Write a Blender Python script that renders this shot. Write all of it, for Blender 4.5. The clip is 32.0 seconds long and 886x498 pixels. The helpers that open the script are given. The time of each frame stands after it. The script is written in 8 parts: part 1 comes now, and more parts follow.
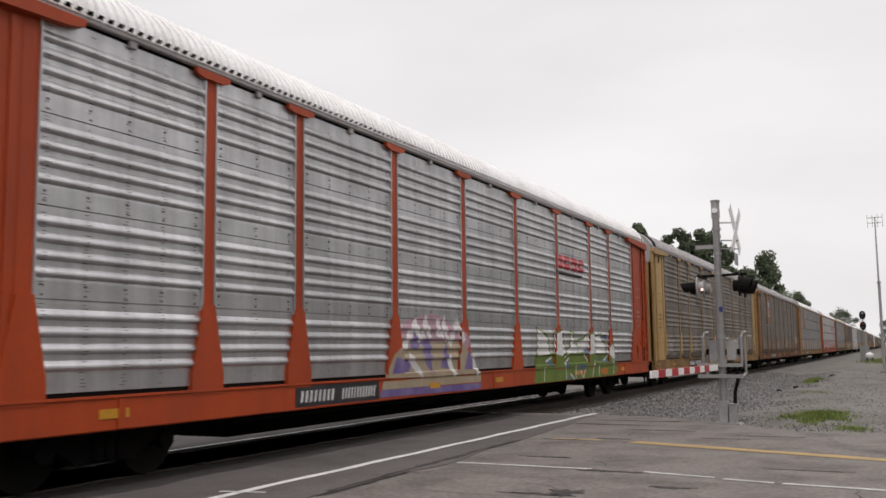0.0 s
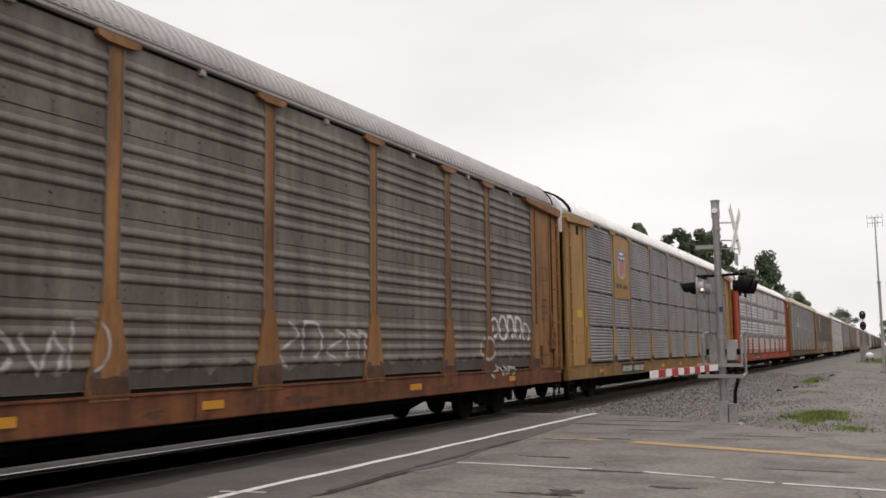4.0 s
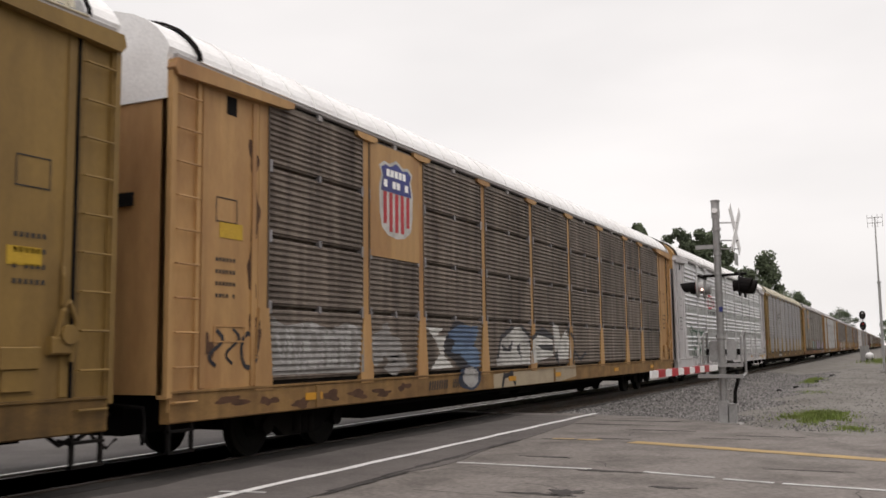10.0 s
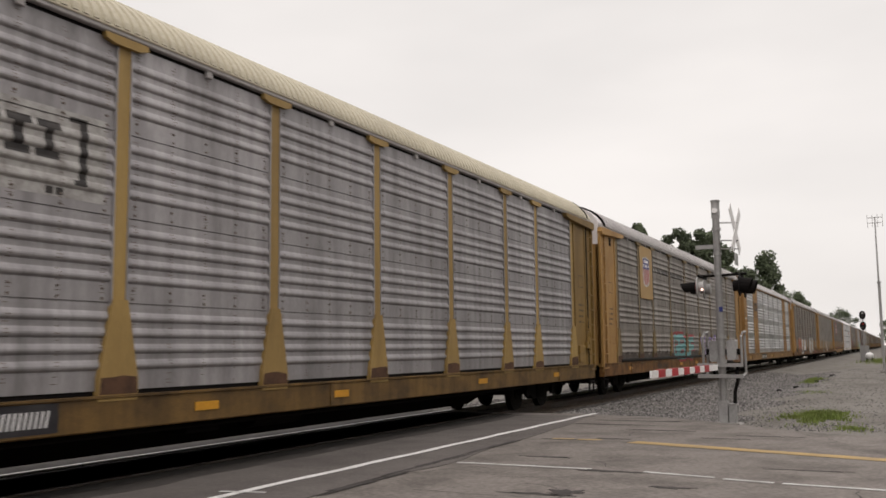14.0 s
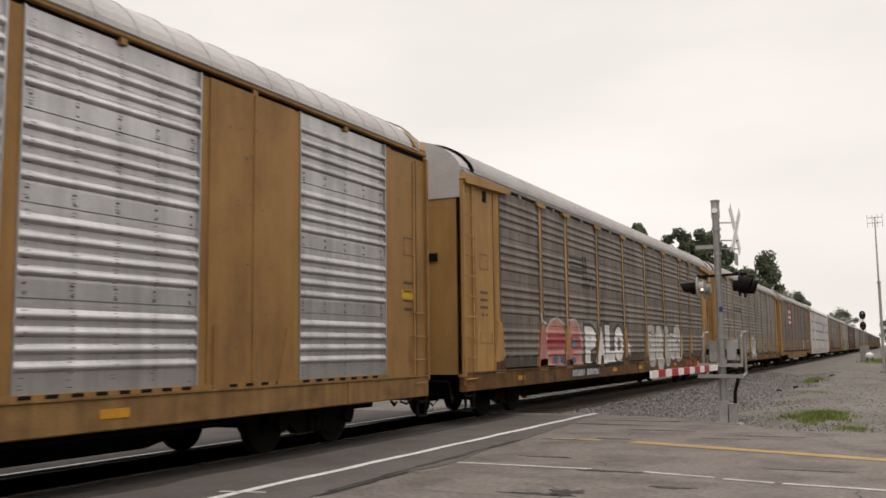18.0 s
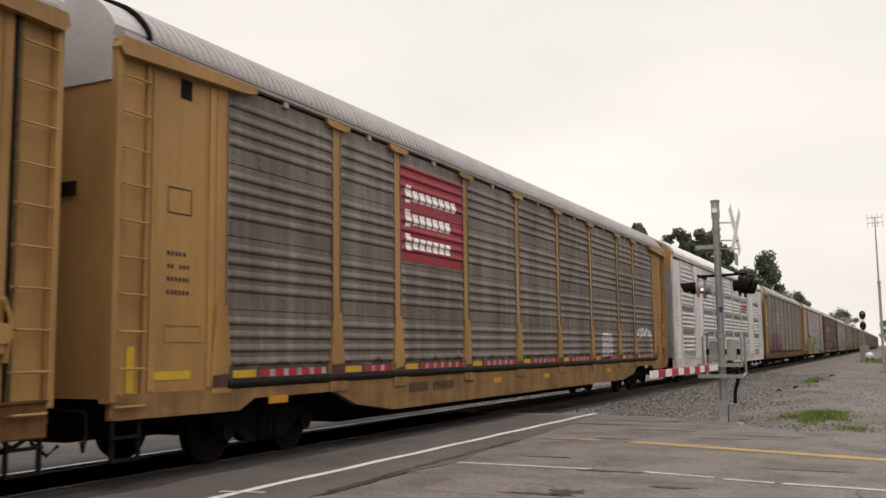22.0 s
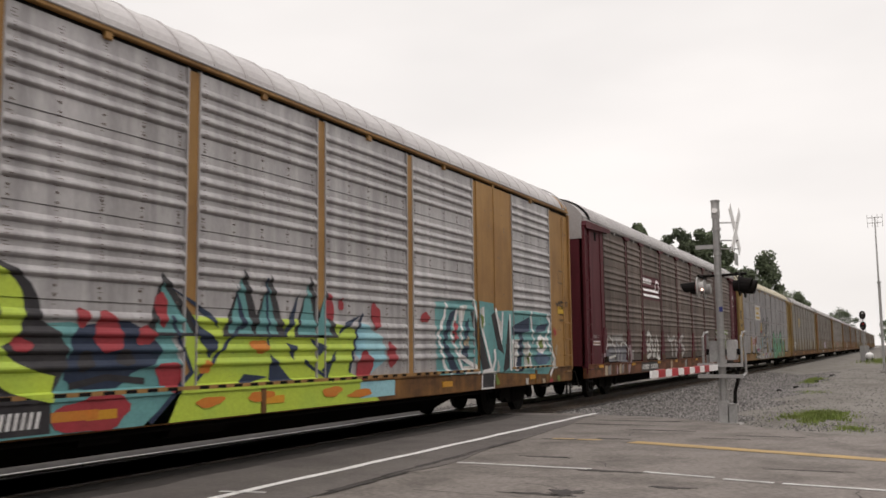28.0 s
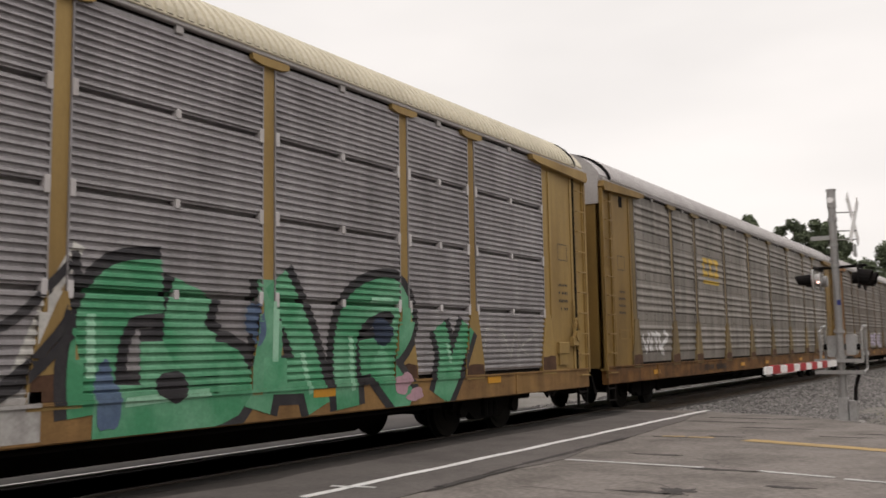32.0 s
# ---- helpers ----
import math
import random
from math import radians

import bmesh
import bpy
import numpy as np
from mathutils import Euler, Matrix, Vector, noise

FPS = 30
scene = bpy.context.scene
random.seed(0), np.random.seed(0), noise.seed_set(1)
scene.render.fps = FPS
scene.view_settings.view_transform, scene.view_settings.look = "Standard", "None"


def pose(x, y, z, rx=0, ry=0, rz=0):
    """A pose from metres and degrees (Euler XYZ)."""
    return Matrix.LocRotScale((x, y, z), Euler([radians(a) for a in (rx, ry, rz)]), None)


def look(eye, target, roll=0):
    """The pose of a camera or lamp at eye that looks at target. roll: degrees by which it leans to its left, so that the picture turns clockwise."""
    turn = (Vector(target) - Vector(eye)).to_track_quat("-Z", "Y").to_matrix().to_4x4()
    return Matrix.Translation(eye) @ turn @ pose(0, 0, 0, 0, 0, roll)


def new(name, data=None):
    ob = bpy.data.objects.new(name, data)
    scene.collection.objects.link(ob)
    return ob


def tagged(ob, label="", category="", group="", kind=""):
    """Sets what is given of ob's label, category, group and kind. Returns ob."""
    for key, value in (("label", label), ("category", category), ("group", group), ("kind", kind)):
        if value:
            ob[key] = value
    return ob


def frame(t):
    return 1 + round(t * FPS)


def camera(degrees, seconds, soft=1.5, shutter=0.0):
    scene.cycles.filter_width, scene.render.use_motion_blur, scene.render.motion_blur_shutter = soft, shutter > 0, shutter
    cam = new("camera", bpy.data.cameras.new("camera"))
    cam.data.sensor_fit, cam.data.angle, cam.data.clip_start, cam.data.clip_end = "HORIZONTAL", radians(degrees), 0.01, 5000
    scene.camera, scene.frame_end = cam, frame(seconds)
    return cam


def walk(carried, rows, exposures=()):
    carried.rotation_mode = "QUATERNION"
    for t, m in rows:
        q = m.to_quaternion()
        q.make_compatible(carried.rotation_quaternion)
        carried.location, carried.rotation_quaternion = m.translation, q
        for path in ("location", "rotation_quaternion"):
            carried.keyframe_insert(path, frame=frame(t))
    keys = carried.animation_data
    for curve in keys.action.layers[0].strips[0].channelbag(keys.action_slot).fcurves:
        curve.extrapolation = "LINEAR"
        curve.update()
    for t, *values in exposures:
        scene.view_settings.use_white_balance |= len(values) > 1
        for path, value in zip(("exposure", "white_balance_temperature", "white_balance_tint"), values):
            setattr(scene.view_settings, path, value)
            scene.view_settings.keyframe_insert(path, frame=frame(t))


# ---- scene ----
SECONDS = 32.0
cam = camera(51.0, SECONDS, soft=1.62, shutter=0.08)
EYE = (0.0, 0.0, 1.42)
YAW, PITCH, ROLL = 25.86, 6.22, 0.69


def held(t, dyaw=0.0, dpitch=0.0, droll=0.0):
    return (t, pose(*EYE, 90 + PITCH + dpitch, ROLL + droll, YAW + dyaw))


walk(cam, [held(0), held(15), held(30), held(30.4, 0.09, 0.04, -0.03), held(31.0, 0.06, 0.01, -0.08), held(31.5, 0.09, 0.03, -0.06),
           held(31.6, 0.14, 0.0, -0.03), held(31.7, 0.47, -0.05, 0.03), held(31.8, 1.55, -0.1, 0.12), held(31.9, 3.4, -0.11, 0.2), held(32.0, 6.45, -0.11, 0.28)],
     exposures=[(0, -0.05, 6500, 10), (1, -0.06, 6500, 10), (2, 0.05, 6520, 10), (5, 0.05, 6600, 10), (6.5, 0.0, 6560, 10), (8, -0.02, 6540, 10), (9, 0.05, 6580, 10),
                (11, 0.05, 6720, 10), (12, -0.1, 6760, 10), (13, -0.2, 6760, 10), (14, -0.05, 6780, 10), (17, 0.0, 6930, 10), (22, 0.05, 6950, 10), (23.3, 0.03, 6930, 10),
                (24, -0.16, 6820, 10), (25, -0.28, 6760, 10), (25.8, -0.05, 6760, 10), (28, 0.05, 6760, 10), (30, 0.12, 6800, 10), (32, 0.05, 6800, 10)])

# ---- overcast sky and its soft sun ----
world = bpy.data.worlds.new("overcast_sky")
scene.world = world
world.use_nodes = True
wn, wl = world.node_tree.nodes, world.node_tree.links
bg = wn["Background"]
bg.inputs[1].default_value = 1.0
sky = wn.new("ShaderNodeTexSky")
sky.sky_type, sky.sun_disc, sky.sun_elevation, sky.sun_rotation = "NISHITA", False, radians(55), radians(120)
sky.dust_density = 4.0
dim = wn.new("ShaderNodeMix")
dim.data_type, dim.blend_type = "RGBA", "MULTIPLY"
dim.inputs[0].default_value = 1.0
dim.inputs[7].default_value = (0.08, 0.08, 0.08, 1)
wl.new(sky.outputs[0], dim.inputs[6])
wc = wn.new("ShaderNodeTexCoord")
wm = wn.new("ShaderNodeMapping")
wm.inputs[3].default_value = (1.2, 1.2, 3.5)
wl.new(wc.outputs["Generated"], wm.inputs[0])
cl = wn.new("ShaderNodeTexNoise")
cl.inputs["Scale"].default_value, cl.inputs["Detail"].default_value, cl.inputs["Roughness"].default_value = 1.6, 4.0, 0.5
wl.new(wm.outputs[0], cl.inputs["Vector"])
cr = wn.new("ShaderNodeValToRGB")
cr.color_ramp.elements[0].position, cr.color_ramp.elements[0].color = 0.3, (0.86, 0.84, 0.845, 1)
cr.color_ramp.elements[1].position, cr.color_ramp.elements[1].color = 0.72, (1.03, 1.0, 1.0, 1)
wl.new(cl.outputs["Fac"], cr.inputs[0])
over = wn.new("ShaderNodeMix")
over.data_type = "RGBA"
over.inputs[0].default_value = 0.93
wl.new(dim.outputs[2], over.inputs[6])
wl.new(cr.outputs[0], over.inputs[7])
# the overcast brightens towards the zenith
sep = wn.new("ShaderNodeSeparateXYZ")
wl.new(wc.outputs["Generated"], sep.inputs[0])
rise = wn.new("ShaderNodeMapRange")
rise.interpolation_type = "SMOOTHSTEP"
rise.inputs[1].default_value, rise.inputs[2].default_value, rise.inputs[3].default_value, rise.inputs[4].default_value = 0.38, 1.0, 1.0, 2.2
wl.new(sep.outputs[2], rise.inputs[0])
lift = wn.new("ShaderNodeVectorMath")
lift.operation = "SCALE"
wl.new(over.outputs[2], lift.inputs[0])
wl.new(rise.outputs[0], lift.inputs["Scale"])
wl.new(lift.outputs[0], bg.inputs[0])
sun = new("sun", bpy.data.lights.new("sun", "SUN"))
sun.data.energy, sun.data.angle, sun.data.color = 0.5, radians(40), (1.0, 0.97, 0.93)
sun.matrix_world = look((20, -10, 40), (0, 8, 0))


# ---- materials ----
def mat(name, base, rough=0.6, metal=0.0, dirt=(0.08, 0.06, 0.05), amount=0.4, scale=1.2, streak=1.0, grain=0.12, rand=0.08, bump=0.1, fine=28.0, drip=0.0):
    """A weathered surface: base colour, stains at a large scale, grain at a small one."""
    m = bpy.data.materials.new(name)
    m.use_nodes = True
    n, l = m.node_tree.nodes, m.node_tree.links
    b = n["Principled BSDF"]
    b.inputs["Metallic"].default_value = metal
    b.inputs["Specular IOR Level"].default_value = 0.3
    tc, oi = n.new("ShaderNodeTexCoord"), n.new("ShaderNodeObjectInfo")
    off = n.new("ShaderNodeVectorMath")
    off.operation = "MULTIPLY_ADD"
    off.inputs[1].default_value = (31.0, 17.0, 23.0)
    l.new(oi.outputs["Random"], off.inputs[0])
    l.new(tc.outputs["Object"], off.inputs[2])
    mp = n.new("ShaderNodeMapping")
    mp.inputs[3].default_value = (1, 1, 1.0 / streak)
    l.new(off.outputs[0], mp.inputs[0])
    n1 = n.new("ShaderNodeTexNoise")
    n1.inputs["Scale"].default_value, n1.inputs["Detail"].default_value, n1.inputs["Roughness"].default_value = scale, 6.0, 0.62
    l.new(mp.outputs[0], n1.inputs["Vector"])
    r1 = n.new("ShaderNodeValToRGB")
    r1.color_ramp.elements[0].position, r1.color_ramp.elements[1].position = 0.42, 0.72
    r1.color_ramp.elements[1].color = (amount, amount, amount, 1)
    l.new(n1.outputs["Fac"], r1.inputs[0])
    n2 = n.new("ShaderNodeTexNoise")
    n2.inputs["Scale"].default_value, n2.inputs["Detail"].default_value = fine, 3.0
    l.new(mp.outputs[0], n2.inputs["Vector"])
    mx = n.new("ShaderNodeMix")
    mx.data_type = "RGBA"
    mx.inputs[6].default_value, mx.inputs[7].default_value = (*base, 1), (*dirt, 1)
    l.new(r1.outputs[0], mx.inputs[0])
    g = n.new("ShaderNodeMapRange")
    g.inputs[3].default_value, g.inputs[4].default_value = 1 - 2 * grain, 1 + 2 * grain
    l.new(n2.outputs["Fac"], g.inputs[0])
    rr = n.new("ShaderNodeMapRange")
    rr.inputs[3].default_value, rr.inputs[4].default_value = 1 - rand, 1 + rand
    l.new(oi.outputs["Random"], rr.inputs[0])
    mu = n.new("ShaderNodeMath")
    mu.operation = "MULTIPLY"
    l.new(g.outputs[0], mu.inputs[0])
    l.new(rr.outputs[0], mu.inputs[1])
    vm = n.new("ShaderNodeVectorMath")
    vm.operation = "SCALE"
    l.new(mx.outputs[2], vm.inputs[0])
    l.new(mu.outputs[0], vm.inputs["Scale"])
    col = vm.outputs[0]
    if drip:
        # narrow upright runs of grime
        md = n.new("ShaderNodeMapping")
        md.inputs[3].default_value = (5.0, 5.0, 0.35)
        l.new(off.outputs[0], md.inputs[0])
        nd = n.new("ShaderNodeTexNoise")
        nd.inputs["Scale"].default_value, nd.inputs["Detail"].default_value = 1.0, 4.0
        l.new(md.outputs[0], nd.inputs["Vector"])
        dr = n.new("ShaderNodeMapRange")
        dr.inputs[1].default_value, dr.inputs[2].default_value, dr.inputs[3].default_value, dr.inputs[4].default_value = 0.35, 0.65, 1 - drip, 1 + drip * 0.5
        l.new(nd.outputs["Fac"], dr.inputs[0])
        v2 = n.new("ShaderNodeVectorMath")
        v2.operation = "SCALE"
        l.new(col, v2.inputs[0])
        l.new(dr.outputs[0], v2.inputs["Scale"])
        col = v2.outputs[0]
    l.new(col, b.inputs["Base Color"])
    ro = n.new("ShaderNodeMapRange")
    ro.inputs[3].default_value, ro.inputs[4].default_value = max(0.05, rough - 0.12), min(1, rough + 0.15)
    l.new(n1.outputs["Fac"], ro.inputs[0])
    l.new(ro.outputs[0], b.inputs["Roughness"])
    if bump:
        bp = n.new("ShaderNodeBump")
        bp.inputs["Strength"].default_value, bp.inputs["Distance"].default_value = bump, 0.02
        l.new(n2.outputs["Fac"], bp.inputs["Height"])
        l.new(bp.outputs[0], b.inputs["Normal"])
    return m



def speckle(m, low, high):
    """Lets loose pieces of one mesh differ in tone."""
    n, l = m.node_tree.nodes, m.node_tree.links
    b = n["Principled BSDF"]
    src = b.inputs["Base Color"].links[0].from_socket
    geo, rg, sc = n.new("ShaderNodeNewGeometry"), n.new("ShaderNodeMapRange"), n.new("ShaderNodeVectorMath")
    rg.inputs[3].default_value, rg.inputs[4].default_value = low, high
    sc.operation = "SCALE"
    l.new(geo.outputs["Random Per Island"], rg.inputs[0])
    l.new(src, sc.inputs[0])
    l.new(rg.outputs[0], sc.inputs["Scale"])
    l.new(sc.outputs[0], b.inputs["Base Color"])


def glow(name, colour, strength):
    m = bpy.data.materials.new(name)
    m.use_nodes = True
    b = m.node_tree.nodes["Principled BSDF"]
    b.inputs["Base Color"].default_value = (*colour, 1)
    b.inputs["Emission Color"].default_value = (*colour, 1)
    b.inputs["Emission Strength"].default_value = strength
    return m


ORANGE = mat("orange_paint", (0.36, 0.052, 0.012), 0.5, dirt=(0.12, 0.03, 0.02), amount=0.5, scale=0.8, streak=2, grain=0.06, drip=0.06)
YELLOW = mat("yellow_paint", (0.36, 0.205, 0.070), 0.55, dirt=(0.13, 0.065, 0.028), amount=0.6, scale=0.8, streak=2, grain=0.06, drip=0.08)
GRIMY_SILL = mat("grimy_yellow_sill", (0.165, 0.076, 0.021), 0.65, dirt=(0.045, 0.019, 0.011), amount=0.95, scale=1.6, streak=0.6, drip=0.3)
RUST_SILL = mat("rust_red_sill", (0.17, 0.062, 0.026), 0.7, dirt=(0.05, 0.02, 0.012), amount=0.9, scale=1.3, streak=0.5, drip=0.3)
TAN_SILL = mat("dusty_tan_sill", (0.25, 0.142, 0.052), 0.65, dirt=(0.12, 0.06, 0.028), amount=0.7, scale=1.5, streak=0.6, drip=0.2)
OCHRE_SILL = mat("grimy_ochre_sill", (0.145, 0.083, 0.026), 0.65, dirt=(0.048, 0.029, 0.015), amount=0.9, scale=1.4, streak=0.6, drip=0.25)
OLIVE_YELLOW = mat("dull_yellow_paint", (0.31, 0.205, 0.072), 0.55, dirt=(0.15, 0.09, 0.035), amount=0.6, scale=0.8, streak=2, grain=0.06, drip=0.08)
PLATE_YELLOW = mat("brownish_yellow_paint", (0.30, 0.165, 0.055), 0.55, dirt=(0.13, 0.062, 0.026), amount=0.65, scale=0.9, streak=1.5, grain=0.06, drip=0.08)
DULL_OCHRE = mat("dirty_ochre_post", (0.20, 0.142, 0.066), 0.65, dirt=(0.07, 0.05, 0.035), amount=0.8, streak=3, drip=0.3)
PALE_YELLOW = mat("pale_yellow_paint", (0.40, 0.255, 0.105), 0.55, dirt=(0.19, 0.105, 0.05), amount=0.6, scale=0.8, streak=2, grain=0.06, drip=0.08)
OCHRE = mat("ochre_paint", (0.22, 0.135, 0.04), 0.55, dirt=(0.10, 0.06, 0.025), amount=0.65, scale=0.8, streak=2, grain=0.06, drip=0.08)
RUST_YELLOW = mat("rusty_yellow_paint", (0.26, 0.125, 0.045), 0.6, dirt=(0.08, 0.035, 0.02), amount=0.8, streak=3, drip=0.3)
PEACH = mat("peach_paint", (0.41, 0.24, 0.10), 0.55, dirt=(0.17, 0.065, 0.03), amount=0.7, scale=0.9, streak=3, grain=0.06, drip=0.1)
MAROON_GREY = mat("reddish_grimy_panel", (0.130, 0.098, 0.083), 0.6, 0.1, dirt=(0.052, 0.037, 0.031), amount=0.75, streak=2.2, grain=0.16, drip=0.3)
MAROON = mat("maroon_paint", (0.082, 0.009, 0.016), 0.6, dirt=(0.042, 0.010, 0.012), amount=0.6, scale=0.8, streak=2, drip=0.1)
WHITE = mat("white_paint", (0.66, 0.62, 0.625), 0.5, dirt=(0.27, 0.235, 0.225), amount=0.5, scale=0.9, streak=2, grain=0.05, drip=0.06)
PALE_GREY = mat("pale_grey_paint", (0.50, 0.475, 0.48), 0.5, dirt=(0.28, 0.245, 0.24), amount=0.5, scale=0.9, streak=2, grain=0.05, drip=0.06)
BRIGHT_SILVER = mat("bright_galvanised_panel", (0.66, 0.65, 0.66), 0.34, 0.75, dirt=(0.40, 0.39, 0.40), amount=0.45, scale=0.9, streak=0.6, grain=0.05, bump=0.0, drip=0.12)
SILVER = mat("galvanised_panel", (0.55, 0.54, 0.55), 0.36, 0.75, dirt=(0.28, 0.27, 0.28), amount=0.55, scale=0.9, streak=0.6, grain=0.05, bump=0.0, drip=0.16)
GREY = mat("dull_grey_panel", (0.29, 0.272, 0.28), 0.45, 0.45, dirt=(0.125, 0.115, 0.118), amount=0.5, streak=1.6, grain=0.12, drip=0.12)
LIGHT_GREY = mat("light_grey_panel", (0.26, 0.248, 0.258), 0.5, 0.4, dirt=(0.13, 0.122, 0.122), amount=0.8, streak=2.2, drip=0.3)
PALE_PANEL = mat("pale_streaked_panel", (0.33, 0.312, 0.32), 0.5, 0.35, dirt=(0.17, 0.158, 0.16), amount=0.6, streak=2.6, grain=0.1, drip=0.2)
CHALKY_PANEL = mat("chalky_streaked_panel", (0.43, 0.41, 0.415), 0.5, 0.35, dirt=(0.24, 0.225, 0.225), amount=0.6, streak=2.6, grain=0.1, drip=0.2)
BROWN_GREY = mat("brown_grey_panel", (0.172, 0.145, 0.126), 0.55, 0.15, dirt=(0.08, 0.062, 0.051), amount=0.75, streak=2.2, grain=0.16, drip=0.24)
WARM_GREY = mat("warm_grey_panel", (0.225, 0.20, 0.18), 0.52, 0.15, dirt=(0.10, 0.086, 0.078), amount=0.75, streak=2.2, grain=0.16, drip=0.24)
DARK_BROWN = mat("dark_brown_panel", (0.165, 0.132, 0.108), 0.6, 0.1, dirt=(0.075, 0.057, 0.047), amount=0.85, streak=2.2, grain=0.16, drip=0.4)
ROOF_WHITE = mat("white_roof", (0.80, 0.785, 0.78), 0.55, dirt=(0.55, 0.52, 0.51), amount=0.45)
ROOF_CREAM = mat("cream_roof", (0.50, 0.45, 0.345), 0.55, dirt=(0.36, 0.32, 0.25), amount=0.5)
ROOF_GREY = mat("grey_roof", (0.36, 0.338, 0.335), 0.55, dirt=(0.26, 0.238, 0.235), amount=0.6)
ROOF_PALE = mat("pale_roof", (0.40, 0.38, 0.38), 0.5, 0.1, dirt=(0.28, 0.255, 0.255), amount=0.6)
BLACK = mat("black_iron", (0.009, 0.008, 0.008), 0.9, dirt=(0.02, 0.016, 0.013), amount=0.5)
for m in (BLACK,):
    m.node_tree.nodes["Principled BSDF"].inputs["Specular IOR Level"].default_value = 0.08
DARK = mat("dark_gap", (0.03, 0.027, 0.027), 0.8)
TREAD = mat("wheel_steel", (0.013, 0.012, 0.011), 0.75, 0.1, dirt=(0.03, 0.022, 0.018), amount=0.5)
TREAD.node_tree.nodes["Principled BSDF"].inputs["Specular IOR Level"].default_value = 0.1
STEEL = mat("rail_steel", (0.42, 0.39, 0.37), 0.3, 0.9, dirt=(0.2, 0.12, 0.08), amount=0.3)
SHADED_STEEL = mat("shaded_rail_steel", (0.06, 0.05, 0.045), 0.6, 0.4, dirt=(0.09, 0.05, 0.03), amount=0.5)
ALU = mat("aluminium_mast", (0.36, 0.35, 0.345), 0.45, 0.5, dirt=(0.25, 0.24, 0.24), amount=0.4)
ASPHALT = mat("old_asphalt", (0.168, 0.147, 0.134), 0.88, dirt=(0.078, 0.067, 0.060), amount=0.9, scale=1.1, streak=1, grain=0.3, fine=16, bump=0.5)
NEW_ASPHALT = mat("crossing_asphalt", (0.098, 0.086, 0.081), 0.88, dirt=(0.058, 0.050, 0.047), amount=0.8, scale=0.9, grain=0.2, fine=24, bump=0.35)
# asphalt with the train's shade put into its colour
SHADED_ASPHALT = mat("shaded_asphalt", (0.044, 0.038, 0.035), 0.88, dirt=(0.028, 0.024, 0.022), amount=0.8, scale=1.4, grain=0.2, fine=24, bump=0.35)
GRAVEL = mat("gravel_ground", (0.152, 0.140, 0.126), 0.95, dirt=(0.074, 0.064, 0.054), amount=0.9, scale=0.55, grain=0.3, fine=22, bump=0.8)
STONE = mat("ballast_stone", (0.165, 0.155, 0.15), 0.9, dirt=(0.065, 0.06, 0.057), amount=0.6, scale=6, grain=0.2)
speckle(STONE, 0.45, 1.75)
GRASS = mat("grass", (0.14, 0.19, 0.04), 0.8, dirt=(0.20, 0.20, 0.07), amount=0.6, scale=3)
LEAF = mat("leaves", (0.066, 0.082, 0.044), 0.75, dirt=(0.036, 0.048, 0.026), amount=0.7, scale=0.6, rand=0.2)
speckle(LEAF, 0.6, 1.5)
BARK = mat("bark", (0.10, 0.08, 0.06), 0.9)
LINE_WHITE = mat("road_paint_white", (0.60, 0.59, 0.58), 0.7, dirt=(0.4, 0.38, 0.37), amount=0.4, scale=3)
LINE_WORN = mat("worn_road_paint_white", (0.48, 0.47, 0.46), 0.7, dirt=(0.25, 0.24, 0.23), amount=0.8, scale=4)
LINE_YELLOW = mat("road_paint_yellow", (0.36, 0.24, 0.09), 0.7, dirt=(0.22, 0.165, 0.10), amount=0.8, scale=3)
RED = mat("red_paint", (0.40, 0.022, 0.032), 0.45)
SIGN_WHITE = mat("sign_white", (0.80, 0.78, 0.78), 0.4, amount=0.1)
AMBER = mat("amber_reflector", (0.50, 0.24, 0.025), 0.4, amount=0.15)
BLUE = mat("blue_paint", (0.035, 0.045, 0.20), 0.5)
WOOD = mat("tie_wood", (0.09, 0.07, 0.055), 0.9)
INFILL = mat("oily_shaded_infill", (0.034, 0.030, 0.028), 0.9, dirt=(0.02, 0.018, 0.017), amount=0.6)
RUST = mat("dark_rust", (0.085, 0.042, 0.024), 0.85, dirt=(0.03, 0.018, 0.013), amount=0.7, scale=4)
DARK_TAUPE = mat("dark_taupe", (0.088, 0.072, 0.062), 0.8, dirt=(0.05, 0.04, 0.034), amount=0.8, scale=2.5, streak=2)
STAIN = mat("rust_stain", (0.16, 0.125, 0.11), 0.8, dirt=(0.07, 0.05, 0.045), amount=0.8, scale=6)
CRACK = mat("dark_crack", (0.04, 0.035, 0.033), 0.95, dirt=(0.02, 0.018, 0.017), amount=0.6, scale=4)
CONCRETE = mat("pale_concrete", (0.26, 0.245, 0.235), 0.9, dirt=(0.15, 0.14, 0.13), amount=0.5)
# sprayed and stencilled paint
P_WHITE = mat("spray_white", (0.68, 0.66, 0.66), 0.6, dirt=(0.36, 0.345, 0.34), amount=0.6, scale=2.2)
P_FAINT = mat("spray_faint_white", (0.36, 0.345, 0.335), 0.65, dirt=(0.17, 0.155, 0.145), amount=0.9, scale=5)
P_BLACK = mat("spray_black", (0.022, 0.02, 0.024), 0.55, dirt=(0.06, 0.055, 0.055), amount=0.6, scale=3)
P_RED = mat("spray_red", (0.30, 0.035, 0.045), 0.55, dirt=(0.20, 0.03, 0.03), amount=0.6, scale=3)
P_PINK = mat("spray_pink", (0.42, 0.25, 0.30), 0.6, dirt=(0.28, 0.20, 0.22), amount=0.8, scale=1.6)
